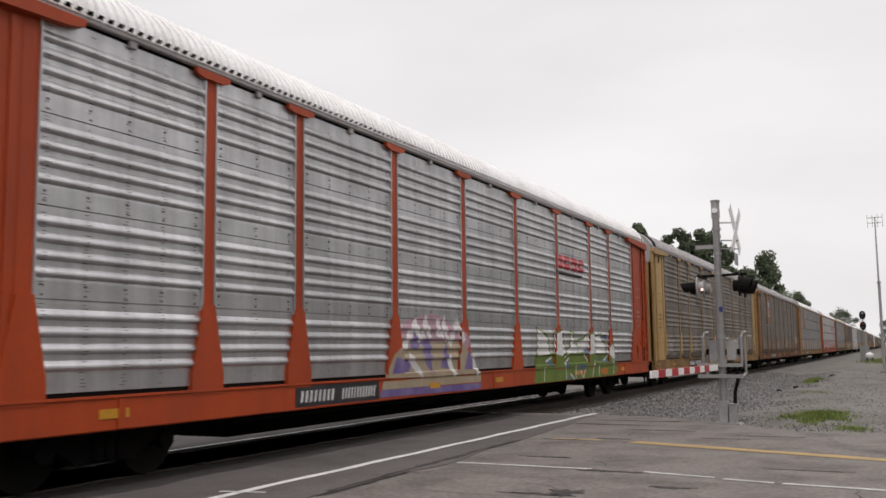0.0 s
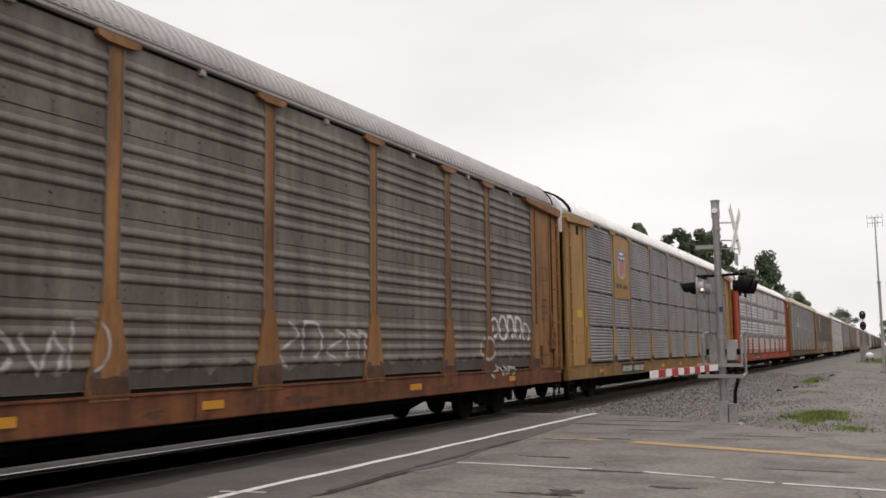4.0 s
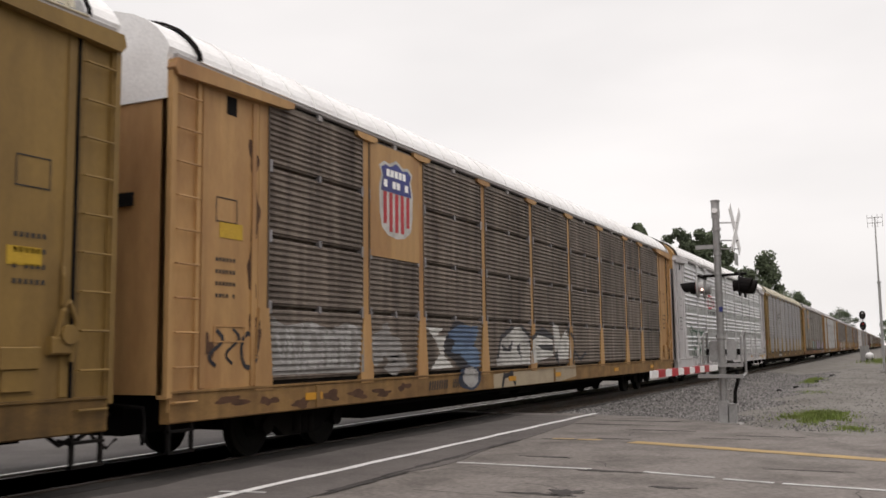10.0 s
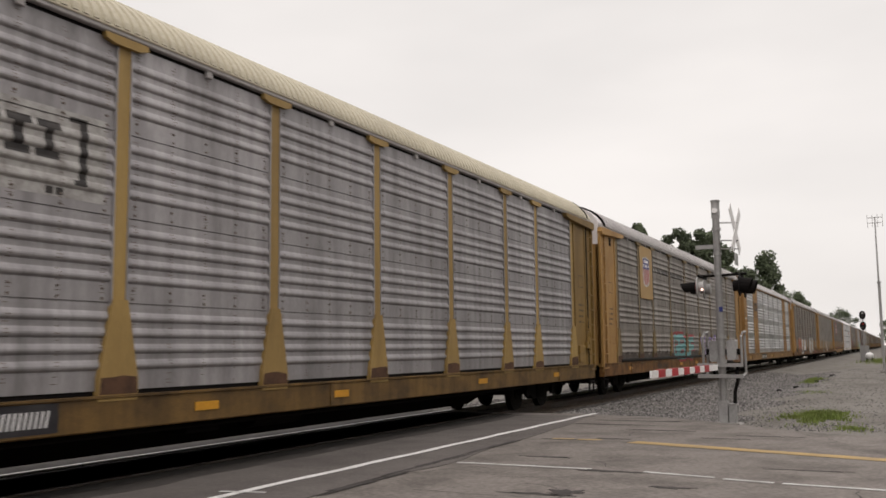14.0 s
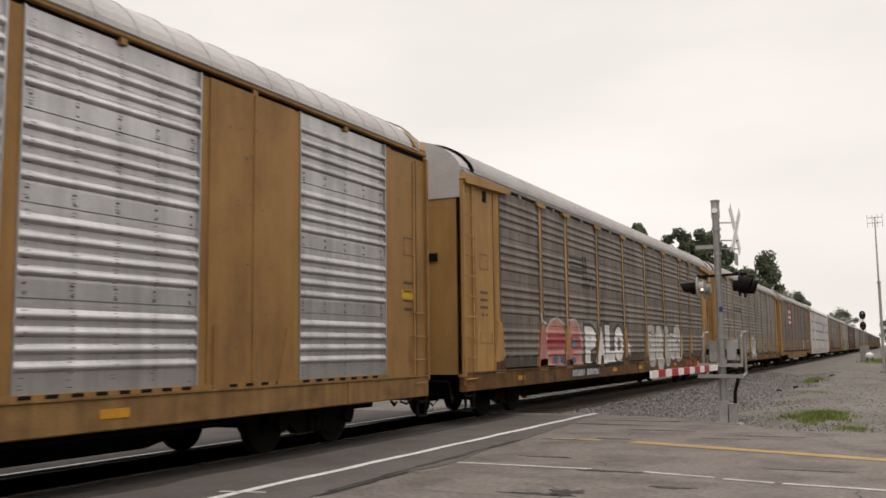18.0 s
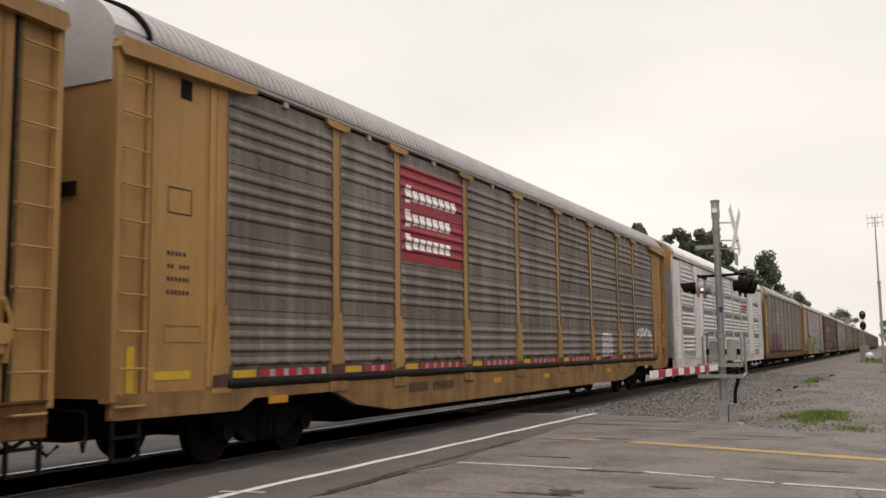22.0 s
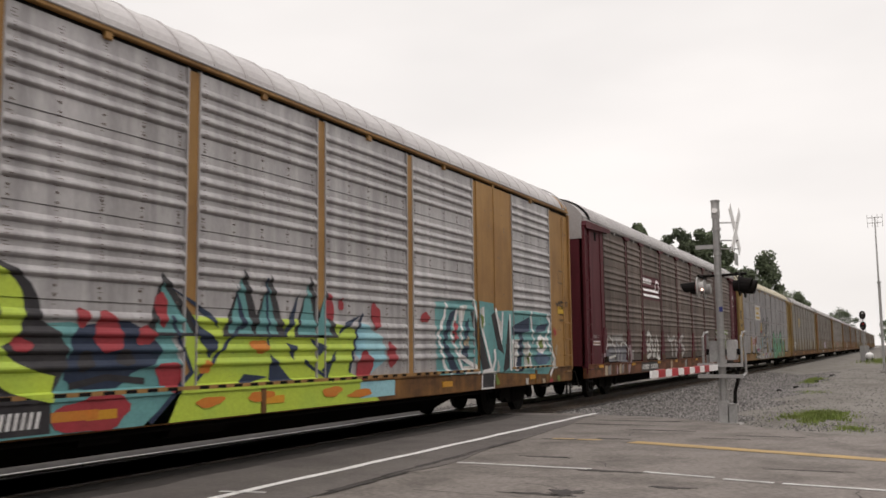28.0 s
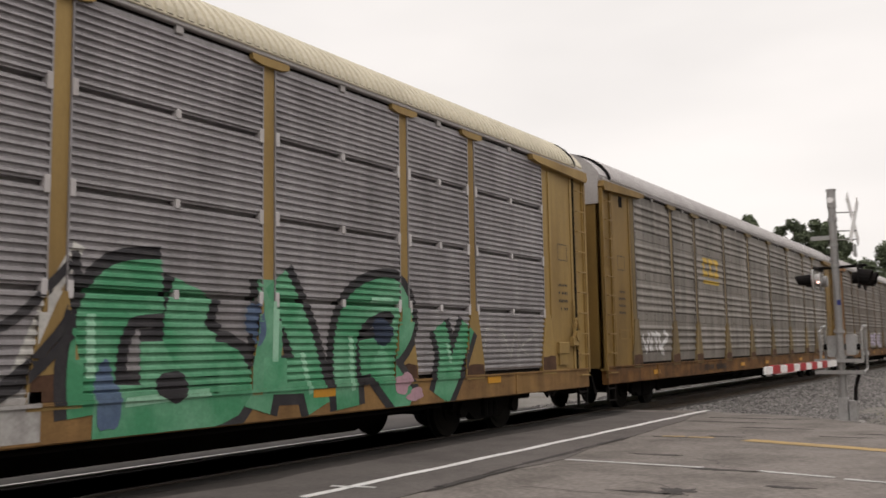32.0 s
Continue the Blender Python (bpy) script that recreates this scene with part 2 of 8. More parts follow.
P_SALMON = mat("spray_salmon", (0.40, 0.14, 0.12), 0.6, dirt=(0.42, 0.33, 0.31), amount=0.9, scale=1.4)
P_MAGENTA = mat("spray_magenta", (0.22, 0.025, 0.10), 0.55, dirt=(0.30, 0.07, 0.16), amount=0.8, scale=1.0)
P_PURPLE = mat("spray_purple", (0.11, 0.075, 0.22), 0.55, dirt=(0.25, 0.20, 0.33), amount=0.8, scale=2)
P_LILAC = mat("spray_lilac", (0.46, 0.40, 0.52), 0.6, dirt=(0.30, 0.22, 0.36), amount=0.8, scale=1.5)
P_SAND = mat("spray_sand", (0.36, 0.29, 0.20), 0.6, dirt=(0.26, 0.2, 0.15), amount=0.7, scale=2)
P_GHOST = mat("spray_ghost_grey", (0.24, 0.225, 0.215), 0.65, dirt=(0.13, 0.12, 0.112), amount=0.95, scale=3)
P_CHALK = mat("spray_chalk", (0.50, 0.485, 0.46), 0.65, dirt=(0.25, 0.235, 0.22), amount=0.9, scale=3)
P_DUSTY = mat("spray_dusty_pink", (0.28, 0.20, 0.22), 0.65, dirt=(0.19, 0.155, 0.155), amount=0.9, scale=3)
P_SLATE = mat("spray_slate", (0.13, 0.13, 0.15), 0.6, dirt=(0.11, 0.095, 0.09), amount=0.9, scale=3)
P_PLUM = mat("spray_plum", (0.115, 0.02, 0.06), 0.55, dirt=(0.17, 0.03, 0.075), amount=0.8, scale=1.5)
P_OLIVE = mat("spray_olive", (0.13, 0.18, 0.03), 0.55, dirt=(0.09, 0.13, 0.025), amount=0.6, scale=2)
P_LIME = mat("spray_lime", (0.40, 0.50, 0.06), 0.5, dirt=(0.28, 0.42, 0.07), amount=0.7, scale=1.2)
P_GREEN = mat("spray_green", (0.055, 0.24, 0.12), 0.5, dirt=(0.20, 0.42, 0.28), amount=0.9, scale=1.1)
P_MINT = mat("spray_mint", (0.28, 0.50, 0.36), 0.5, dirt=(0.12, 0.34, 0.2), amount=0.8, scale=2)
P_DEEP = mat("spray_deep_green", (0.02, 0.075, 0.035), 0.55, dirt=(0.05, 0.11, 0.06), amount=0.5, scale=3)
P_TEAL = mat("spray_teal", (0.12, 0.29, 0.29), 0.5, dirt=(0.06, 0.16, 0.175), amount=0.8, scale=1.3)
P_SKY = mat("spray_sky_blue", (0.25, 0.45, 0.50), 0.5, dirt=(0.10, 0.25, 0.34), amount=0.9, scale=1.2)
P_BLUE = mat("spray_blue", (0.07, 0.105, 0.18), 0.55, dirt=(0.15, 0.22, 0.31), amount=0.8, scale=2)
P_NAVY = mat("spray_navy", (0.016, 0.026, 0.055), 0.55, dirt=(0.035, 0.05, 0.085), amount=0.6, scale=3)
P_ORANGE = mat("spray_orange", (0.46, 0.14, 0.02), 0.55, dirt=(0.40, 0.20, 0.04), amount=0.6, scale=3)
P_YELLOW = mat("stencil_yellow", (0.52, 0.33, 0.03), 0.5, dirt=(0.38, 0.22, 0.03), amount=0.5, scale=3)
DARK_INK = mat("stencil_dark", (0.028, 0.025, 0.025), 0.65, dirt=(0.075, 0.065, 0.06), amount=0.6, scale=6)
SIGN_RED = mat("sign_red", (0.26, 0.02, 0.035), 0.5, dirt=(0.16, 0.015, 0.02), amount=0.5)
BED = mat("dark_ballast", (0.05, 0.044, 0.04), 0.95, dirt=(0.02, 0.017, 0.015), amount=0.7, scale=3, grain=0.3, fine=18, bump=0.8)


# ---- mesh helpers ----
class Mesh:
    """Collects points and faces of one mesh."""

    def __init__(self):
        self.v, self.f = [], []

    def add(self, verts, faces):
        k = len(self.v)
        self.v += [tuple(p) for p in verts]
        self.f += [tuple(k + i for i in f) for f in faces]
        return self

    def box(self, x0, x1, y0, y1, z0, z1, c=0.0):
        if c <= 0:
            v = [(x, y, z) for x in (x0, x1) for y in (y0, y1) for z in (z0, z1)]
            return self.add(v, [(0, 1, 3, 2), (4, 6, 7, 5), (0, 4, 5, 1), (2, 3, 7, 6), (0, 2, 6, 4), (1, 5, 7, 3)])
        return self.prism([(x0 + c, z0), (x1 - c, z0), (x1, z0 + c), (x1, z1 - c), (x1 - c, z1), (x0 + c, z1), (x0, z1 - c), (x0, z0 + c)], y0, y1)

    def prism(self, pts, y0, y1, axis="y"):
        """Extrudes a ring of points (a, b); axis y: (x, z) along y; axis x: (y, z) along x; axis z: (x, y) along z."""
        put = {"y": lambda a, b, s: (a, s, b), "x": lambda a, b, s: (s, a, b), "z": lambda a, b, s: (a, b, s)}[axis]
        n = len(pts)
        v = [put(a, b, s) for s in (y0, y1) for a, b in pts]
        return self.add(v, [tuple(range(n)), tuple(range(2 * n - 1, n - 1, -1))] + [(i, i + n, (i + 1) % n + n, (i + 1) % n) for i in range(n)])

    def disc(self, centre, r, depth, axis="x", n=16, r2=None):
        """A cylinder or cone, its axis along x, y or z."""
        r2 = r if r2 is None else r2
        k = "xyz".index(axis)
        v = []
        for rad, d in ((r, -depth / 2), (r2, depth / 2)):
            for i in range(n):
                a = 2 * math.pi * i / n
                p = [0, 0, 0]
                p[k], p[(k + 1) % 3], p[(k + 2) % 3] = d, rad * math.cos(a), rad * math.sin(a)
                v.append([p[j] + centre[j] for j in range(3)])
        return self.add(v, [tuple(range(n - 1, -1, -1)), tuple(range(n, 2 * n))] + [(i, (i + 1) % n, (i + 1) % n + n, i + n) for i in range(n)])

    def tube(self, path, r, n=8):
        """A round bar along a line of points."""
        pts = [Vector(p) for p in path]
        rings = []
        for i, p in enumerate(pts):
            d = (pts[min(i + 1, len(pts) - 1)] - pts[max(i - 1, 0)]).normalized()
            a = d.orthogonal().normalized()
            b = d.cross(a)
            rad = r[i] if isinstance(r, (list, tuple)) else r
            rings += [p + rad * (math.cos(2 * math.pi * j / n) * a + math.sin(2 * math.pi * j / n) * b) for j in range(n)]
        f = [(i * n + j, i * n + (j + 1) % n, (i + 1) * n + (j + 1) % n, (i + 1) * n + j) for i in range(len(pts) - 1) for j in range(n)]
        m = len(pts) - 1
        return self.add(rings, f + [tuple(range(n - 1, -1, -1)), tuple(range(m * n, m * n + n))])

    def strip(self, pts, y0, y1):
        """An open sheet: a line of (x, z) drawn along y."""
        n = len(pts)
        return self.add([(a, s, b) for s in (y0, y1) for a, b in pts], [(i, i + 1, i + 1 + n, i + n) for i in range(n - 1)])

    def mirror_x(self):
        return Mesh().add([(-x, y, z) for x, y, z in self.v], [f[::-1] for f in self.f])

    def flip_y(self, length):
        return Mesh().add([(x, length - y, z) for x, y, z in self.v], [f[::-1] for f in self.f])

    def draw_in(self, cut):
        """Shortens the car's end bays by cut metres at either end."""
        f, n = 1 - cut / POSTS[0], LENGTH
        self.v = [(x, cut + y * f if y < POSTS[0] else n - cut - (n - y) * f if y > n - POSTS[0] else y, z) for x, y, z in self.v]

    def data(self, name, smooth=False):
        me = bpy.data.meshes.new(name)
        me.from_pydata(self.v, [], self.f)
        if smooth:
            me.polygons.foreach_set("use_smooth", [True] * len(me.polygons))
        bm = bmesh.new()
        bm.from_mesh(me)
        bmesh.ops.recalc_face_normals(bm, faces=bm.faces)
        bm.to_mesh(me)
        bm.free()
        return me


STORE = {}


def kept(key, make, cut=0.0):
    """The mesh for key, made once and then shared by all alike parts; cut draws in both ends of the car."""
    key = (key, cut) if cut else key
    if key not in STORE:
        made = make()
        if cut:
            made.draw_in(cut)
        STORE[key] = made.data(str(key)) if isinstance(made, Mesh) else made
        STORE[key].materials.append(None)
    return STORE[key]


def part(name, me, material, parent, label="", at=None):
    """One mesh object under a thing or part (or at top level)."""
    if isinstance(me, Mesh):
        me = me.data(name)
        me.materials.append(None)
    ob = new(name, me)
    if not me.materials:
        me.materials.append(None)
    ob.material_slots[0].link = "OBJECT"
    ob.material_slots[0].material = material
    if parent:
        ob.parent = parent
    if at is not None:
        ob.matrix_basis = at
    return tagged(ob, label) if label else ob


GLYPH = {}


def glyph(ch, bold):
    """Faces of one letter of the built-in font, fitted to a unit square."""
    bold = round(bold, 4)
    if (ch, bold) not in GLYPH:
        cu = bpy.data.curves.new("glyph", "FONT")
        cu.body, cu.offset, cu.resolution_u, cu.fill_mode = ch, bold, 4, "FRONT"
        ob = new("glyph", cu)
        me = bpy.data.meshes.new_from_object(ob.evaluated_get(bpy.context.evaluated_depsgraph_get()))
        pts = [(v.co.x, v.co.y) for v in me.vertices]
        faces = [[pts[i] for i in p.vertices] for p in me.polygons]
        bpy.data.objects.remove(ob)
        bpy.data.curves.remove(cu)
        bpy.data.meshes.remove(me)
        x0, x1 = min(p[0] for p in pts), max(p[0] for p in pts)
        y0, y1 = min(p[1] for p in pts), max(p[1] for p in pts)
        GLYPH[(ch, bold)] = [[((x - x0) / (x1 - x0), (y - y0) / (y1 - y0)) for x, y in f] for f in faces]
    return GLYPH[(ch, bold)]


# the letters that the graffiti use, prepared while the scene is empty
for text, weights in (("UESW", (0.05, 0.08)), ("VNXW", (0.05,)), ("GELF", (0.05, 0.08)), ("VARH", (0.04, 0.07)), 
                      ("PALO", (0.085, 0.115)), ("BOMB", (0.085, 0.115, 0.135)), ("E8", (0.03, 0.06)), ("SthiR", (0.075, 0.105, 0.125)),
                      ("DASK", (0.06, 0.09)), ("KANTE", (0.06, 0.09, 0.0)), ("OUTH", (0.03, 0.06)), ("BUILDINGAMERC", (0.01,)), ("AZEWU", (0.03, 0.06)), ("RSOL", (0.035, 0.065)), ("HUM", (0.085, 0.115))):
    for ch in text:
        for weight in weights:
            glyph(ch, weight)


# ---- ground, road and track ----
TRACK_X = -8.95
ROAD_NEAR = -14.0
EDGE = [(-60, 20.4), (-6.6, 20.3), (-5.8, 20.05), (-4.5, 19.75), (-3.2, 18.75), (-2.2, 17.75), (-1.2, 16.85), (-0.2, 16.4), (2.0, 16.1), (60, 15.8)]


def road_far(x):
    for (x0, y0), (x1, y1) in zip(EDGE, EDGE[1:]):
        if x0 <= x <= x1:
            return y0 + (y1 - y0) * (x - x0) / (x1 - x0)
    return 20.0


def ground_height(x, y):
    d = abs(x - TRACK_X)
    bank = -0.17 if d < 1.75 else -0.17 - 0.15 * min(1.0, (d - 1.75) / 1.7)
    if x > -5.0:
        bank += 0.23 * min(1.0, (x + 5.0) / 2.6)
    far = road_far(x)
    road = 1.0 if ROAD_NEAR - 0.5 < y < far else max(0.0, 1 - max(y - far, ROAD_NEAR - 0.5 - y) / 1.2)
    h = bank * (1 - road) + road * -0.10
    if y > far and d > 1.8:
        h += (0.035 * noise.noise(Vector((x * 0.8, y * 0.6, 0))) + 0.02 * noise.noise(Vector((x * 2.1, y * 1.7, 5)))) * (1 - road)
    return h


def make_ground():
    xs = sorted({-3000, -1200, -500, -200, -100, -60, -40, -25, *(TRACK_X + 0.5 * i for i in range(-14, 40)), 15, 25, 45, 90, 200, 500, 1200, 3000})
    ys = sorted({-3000, -1000, -300, -100, -40, *(ROAD_NEAR + i for i in range(-6, 1)), -5, 5, 12, *(15 + 0.4 * i for i in range(63)), *(41 + 3 * i for i in range(40)), 200, 260, 350, 500, 900, 1700, 3500})
    m = Mesh()
    v = [(x, y, ground_height(x, y)) for y in ys for x in xs]
    n = len(xs)
    m.add(v, [(j * n + i, j * n + i + 1, (j + 1) * n + i + 1, (j + 1) * n + i) for j in range(len(ys) - 1) for i in range(n - 1)])
    ob = part("ground", m.data("ground", True), GRAVEL, None, "pale grey gravel and dirt ground beside the track")
    return tagged(ob, category="ground", kind="structure")


make_ground()


def make_road():
    rnd = random.Random(3)
    m = Mesh()
    xs = [-60 + 1.0 * i for i in range(121)]
    xs = sorted({*xs, *(-7 + 0.2 * i for i in range(60))})
    top = [(x, road_far(x) + 0.10 * noise.noise(Vector((x * 1.6, 3.1, 0)))) for x in xs]
    ring = top[::-1] + [(-60, ROAD_NEAR), (60, ROAD_NEAR)]
    m.prism(ring, -0.2, -0.03, "z")
    road = part("road", m, ASPHALT, None, "worn grey asphalt road with cracks and dark patches")
    tagged(road, category="road", kind="structure")
    # newer asphalt strip along the rails, with an uneven edge
    edge = [(-5.35 + 0.25 * noise.noise(Vector((y * 0.5, 9.0, 0))) - 0.45 * max(0, min(1, (y - 12) / 6)), y) for y in [ROAD_NEAR + 0.6 * i for i in range(57)]]
    ring = [(-8.15, ROAD_NEAR)] + edge + [(-8.15, edge[-1][1])]
    patch = part("crossing_apron", Mesh().prism(ring, -0.18, -0.022, "z"), NEW_ASPHALT, None, "smooth dark asphalt apron along the rails")
    tagged(patch, category="road", kind="structure")
    # oil-dark infill, its colour darkened further for the shade under the train
    inner = part("crossing_infill", Mesh().box(-9.55, -8.35, ROAD_NEAR, 20.2 - 0.2, -0.16, -0.03), INFILL, None, "dark oil-stained infill between the rails, darkened for the train shade")
    tagged(inner, category="road", kind="structure")
    # two strips that lay the train's soft shade on the asphalt as colour
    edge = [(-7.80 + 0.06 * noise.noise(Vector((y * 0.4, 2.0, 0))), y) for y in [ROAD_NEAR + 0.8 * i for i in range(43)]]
    shaded = part("oily_strip", Mesh().prism([(-8.15, ROAD_NEAR)] + edge + [(-8.15, edge[-1][1])], -0.1, -0.016, "z"), INFILL, None, "strip beside the near rail, darkened for the train shade")
    tagged(shaded, category="road", kind="structure")
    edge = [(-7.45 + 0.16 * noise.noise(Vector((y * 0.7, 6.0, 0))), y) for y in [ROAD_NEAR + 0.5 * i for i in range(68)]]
    fringe = part("oil_stained_strip", Mesh().prism([(-8.0, ROAD_NEAR)] + edge + [(-8.0, edge[-1][1])], -0.1, -0.0195, "z"), SHADED_ASPHALT, None, "asphalt beside the near rail, darkened for the train shade")
    tagged(fringe, category="road", kind="structure")
    far = part("far_apron", Mesh().box(-14.0, -9.80, ROAD_NEAR, 20.2 - 0.2, -0.14, -0.025), NEW_ASPHALT, None, "asphalt apron beyond the far rail")
    tagged(far, category="road", kind="structure")
    # painted lines, 4 mm proud
    z = -0.018

    def line(name, pts, width, material, label, zz):
        mm = Mesh()
        left, right = [], []
        for i, (x, y) in enumerate(pts):
            d = Vector(pts[min(i + 1, len(pts) - 1)]) - Vector(pts[max(i - 1, 0)])
            d.normalize()
            w = width * (0.5 + 0.06 * rnd.uniform(-1, 1))
            left.append((x - d.y * w, y + d.x * w, zz))
            right.append((x + d.y * w, y - d.x * w, zz))
        k = len(pts)
        mm.add(left + right, [(i, i + k, i + k + 1, i + 1) for i in range(k - 1)])
        mm.add([(a, b, c - 0.004) for a, b, c in left + right], [(i, i + 1, i + k + 1, i + k) for i in range(k - 1)])
        ob = part(name, mm, material, None, label)
        tagged(ob, category="road marking", kind="structure")

    line("stop_line", [(-6.23 + 0.0024 * i + 0.012 * math.sin(i * 0.9), 7.2 + 0.3 * i) for i in range(45)], 0.12, LINE_WHITE, "thin white painted line along the rails", z)
    line("stop_line_end", [(-6.44, 7.90), (-6.2, 7.95), (-5.94, 8.02)], 0.06, LINE_WHITE, "short white cross mark at the line's end", z + 0.004)
    for (x0, y0), (x1, y1) in (((-5.2, 11.12), (-3.39, 11.06)), ((-2.74, 11.02), (-1.9, 10.82)), ((-1.79, 10.74), (-1.25, 10.62)), ((-1.16, 10.60), (-0.1, 10.45)), ((-0.04, 10.44), (6.0, 9.6))):
        line("edge_line", [(x0 + (x1 - x0) * i / 8, y0 + (y1 - y0) * i / 8) for i in range(9)], 0.075, LINE_WORN, "broken worn white edge line of the road", -0.024)
    line("centre_line", [(-3.75 + 0.45 * i, 14.42 - 0.155 * i) for i in range(22)], 0.30, LINE_YELLOW, "faded yellow centre line of the road", -0.024)
    for a, b in ((-5.1, -4.75), (-4.68, -4.3)):
        line("centre_line_worn", [(a + (b - a) * i / 4, 14.55 + 0.02 * i) for i in range(5)], 0.12, LINE_YELLOW, "faded yellow centre line, nearly worn away", -0.024)


make_road()


def make_track():
    prof = [(-0.07, -0.17), (0.07, -0.17), (0.07, -0.155), (0.012, -0.14), (0.012, -0.045), (0.036, -0.035), (0.036, 0.0), (-0.036, 0.0), (-0.036, -0.035), (-0.012, -0.045), (-0.012, -0.14), (-0.07, -0.155)]
    for s in (-1, 1):
        # the near rail's steel is coloured darker in place of the train's shade
        rail = part("rail", Mesh().prism([(TRACK_X + s * 0.753 + a, b) for a, b in prof], -150, 900), STEEL if s < 0 else SHADED_STEEL, None, "steel rail with a worn head")
        tagged(rail, category="rail", group="rails of the track")
    bed = part("track_bed", Mesh().prism([(TRACK_X - 1.55, -0.6), (TRACK_X - 1.45, -0.135), (TRACK_X + 1.45, -0.135), (TRACK_X + 1.55, -0.6)], 20.25, 420), BED, None, "dark ballast bed between the rails")
    tagged(bed, category="track bed", kind="structure")
    tie = kept("tie", lambda: Mesh().box(-1.3, 1.3, -0.115, 0.115, -0.18, 0.0, 0.012))
    for i in range(150):
        y = 20.2 + 0.2 + 0.55 * i
        ob = part("tie", tie, WOOD, None, "dark weathered wooden railway tie", pose(TRACK_X, y, -0.118))
        tagged(ob, category="tie", group="ties of the track")


make_track()


# ---- auto-carrier rail cars ----
LENGTH, PITCH_M, WHEEL = 26.7, 27.548, 0.42
POSTS = [1.83, 4.49, 6.40, 9.18, 11.96, 14.74, 17.52, 20.30, 22.21, 24.87]
EAVE, FLOOR, SILL, DECK = 4.84, 1.03, 0.62, 0.99
FOOT = 2.0
GROUP, GROUP_STEP, RIB_STEP = 1.25, 0.93, 0.17
ROW_TOPS = (2.045, 2.995, 3.955)
ROOF_ARC = [(1.52, 4.95), (1.505, 5.03), (1.445, 5.14), (1.32, 5.28), (1.15, 5.41), (0.92, 5.52), (0.64, 5.60), (0.32, 5.655), (0.0, 5.675)]


def travel(t):
    """How far the train has rolled at t seconds."""
    a = t / 16 - 1
    late = max(0.0, t - 29.8)
    return 254.582 + 258.461 * a - 4.504 * a * a - 3.961 * a * a * a + 0.16 * late * late + 0.2 * max(0.0, 1 - t) ** 2


def ribs(kind):
    """The panel's profile from bottom to top, as (x, z)."""
    out = []
    if kind == "fine":
        for low, top in zip((FLOOR + 0.02, *ROW_TOPS), (*ROW_TOPS, EAVE)):
            n = 11
            p = (top - low - 0.05) / n
            for i in range(n):
                a = low + i * p
                out += [(1.472, a), (1.472, a + 0.25 * p), (1.498, a + 0.42 * p), (1.494, a + 0.75 * p)]
            out += [(1.472, top - 0.052), (1.40, top - 0.05), (1.40, top - 0.004)] if top < EAVE else [(1.472, top - 0.05), (1.472, EAVE)]
        return out
    out = [(1.458, FLOOR + 0.01), (1.458, FLOOR + 0.18)]
    for r in range(4):
        z0 = GROUP + r * GROUP_STEP
        for i in range(4):
            a = z0 + i * RIB_STEP
            out += [(1.456, a), (1.462, a + 0.006), (1.488, a + 0.022), (1.497, a + 0.040), (1.494, a + 0.060), (1.478, a + 0.088), (1.460, a + 0.112), (1.458, a + 0.166)]
        if r < 3:
            out += [(1.456, z0 + 0.71), (1.448, z0 + 0.712), (1.448, z0 + 0.72), (1.466, z0 + 0.722), (1.460, z0 + 0.90)]
    out.append((1.458, EAVE))
    # dented, dull sheets have shallower ribs
    return [(1.458 + (x - 1.458) * 0.68, z) if x > 1.458 else (x, z) for x, z in out] if kind == "soft" else out


PROFILE = {k: ribs(k) for k in ("wide", "fine", "soft")}


def depth(kind, z):
    pr = PROFILE[kind]
    for (x0, z0), (x1, z1) in zip(pr, pr[1:]):
        if z0 <= z <= z1:
            return x0 + (x1 - x0) * (z - z0) / max(1e-6, z1 - z0)
    return 1.50


POST_X = 1.476


def panel_mesh(kind, a, b):
    m = Mesh()
    pr = PROFILE[kind]
    # lines along the profile: a folded edge and flat rim on either side of the face
    n = len(pr)
    rim = 1.488 if kind == "soft" else 1.496
    lines = [(1.40, a), (rim, a), (rim, a + 0.022), (0, a + 0.026), (0, b - 0.026), (rim, b - 0.022), (rim, b), (1.40, b)]
    v = [(x or p, y, z) for x, y in lines for p, z in pr]
    return m.add(v, [(j * n + i, j * n + i + 1, (j + 1) * n + i + 1, (j + 1) * n + i) for j in range(7) for i in range(n - 1)])


def post_mesh(y, w, flare, cap):
    m = Mesh()
    if flare:
        # the shaft lies back between the panels, its broad foot over them
        m.prism([(y - w / 2, FOOT), (y - flare / 2, 1.16), (y - flare / 2, 0.93), (y + flare / 2, 0.93), (y + flare / 2, 1.16), (y + w / 2, FOOT)], 1.44, 1.512, "x")
        m.prism([(y - w / 2, 4.82), (y - w / 2, FOOT), (y + w / 2, FOOT), (y + w / 2, 4.82)], 1.42, POST_X, "x")
    else:
        m.prism([(y - w / 2, 4.82), (y - w / 2, 0.93), (y + w / 2, 0.93), (y + w / 2, 4.82)], 1.42, POST_X, "x")
    if cap:
        m.prism([(y - 0.18, 4.775), (y + 0.18, 4.775), (y + 0.31, 4.81), (y + 0.32, 4.875), (y - 0.32, 4.875), (y - 0.31, 4.81)], 1.47, 1.53, "x")
    return m


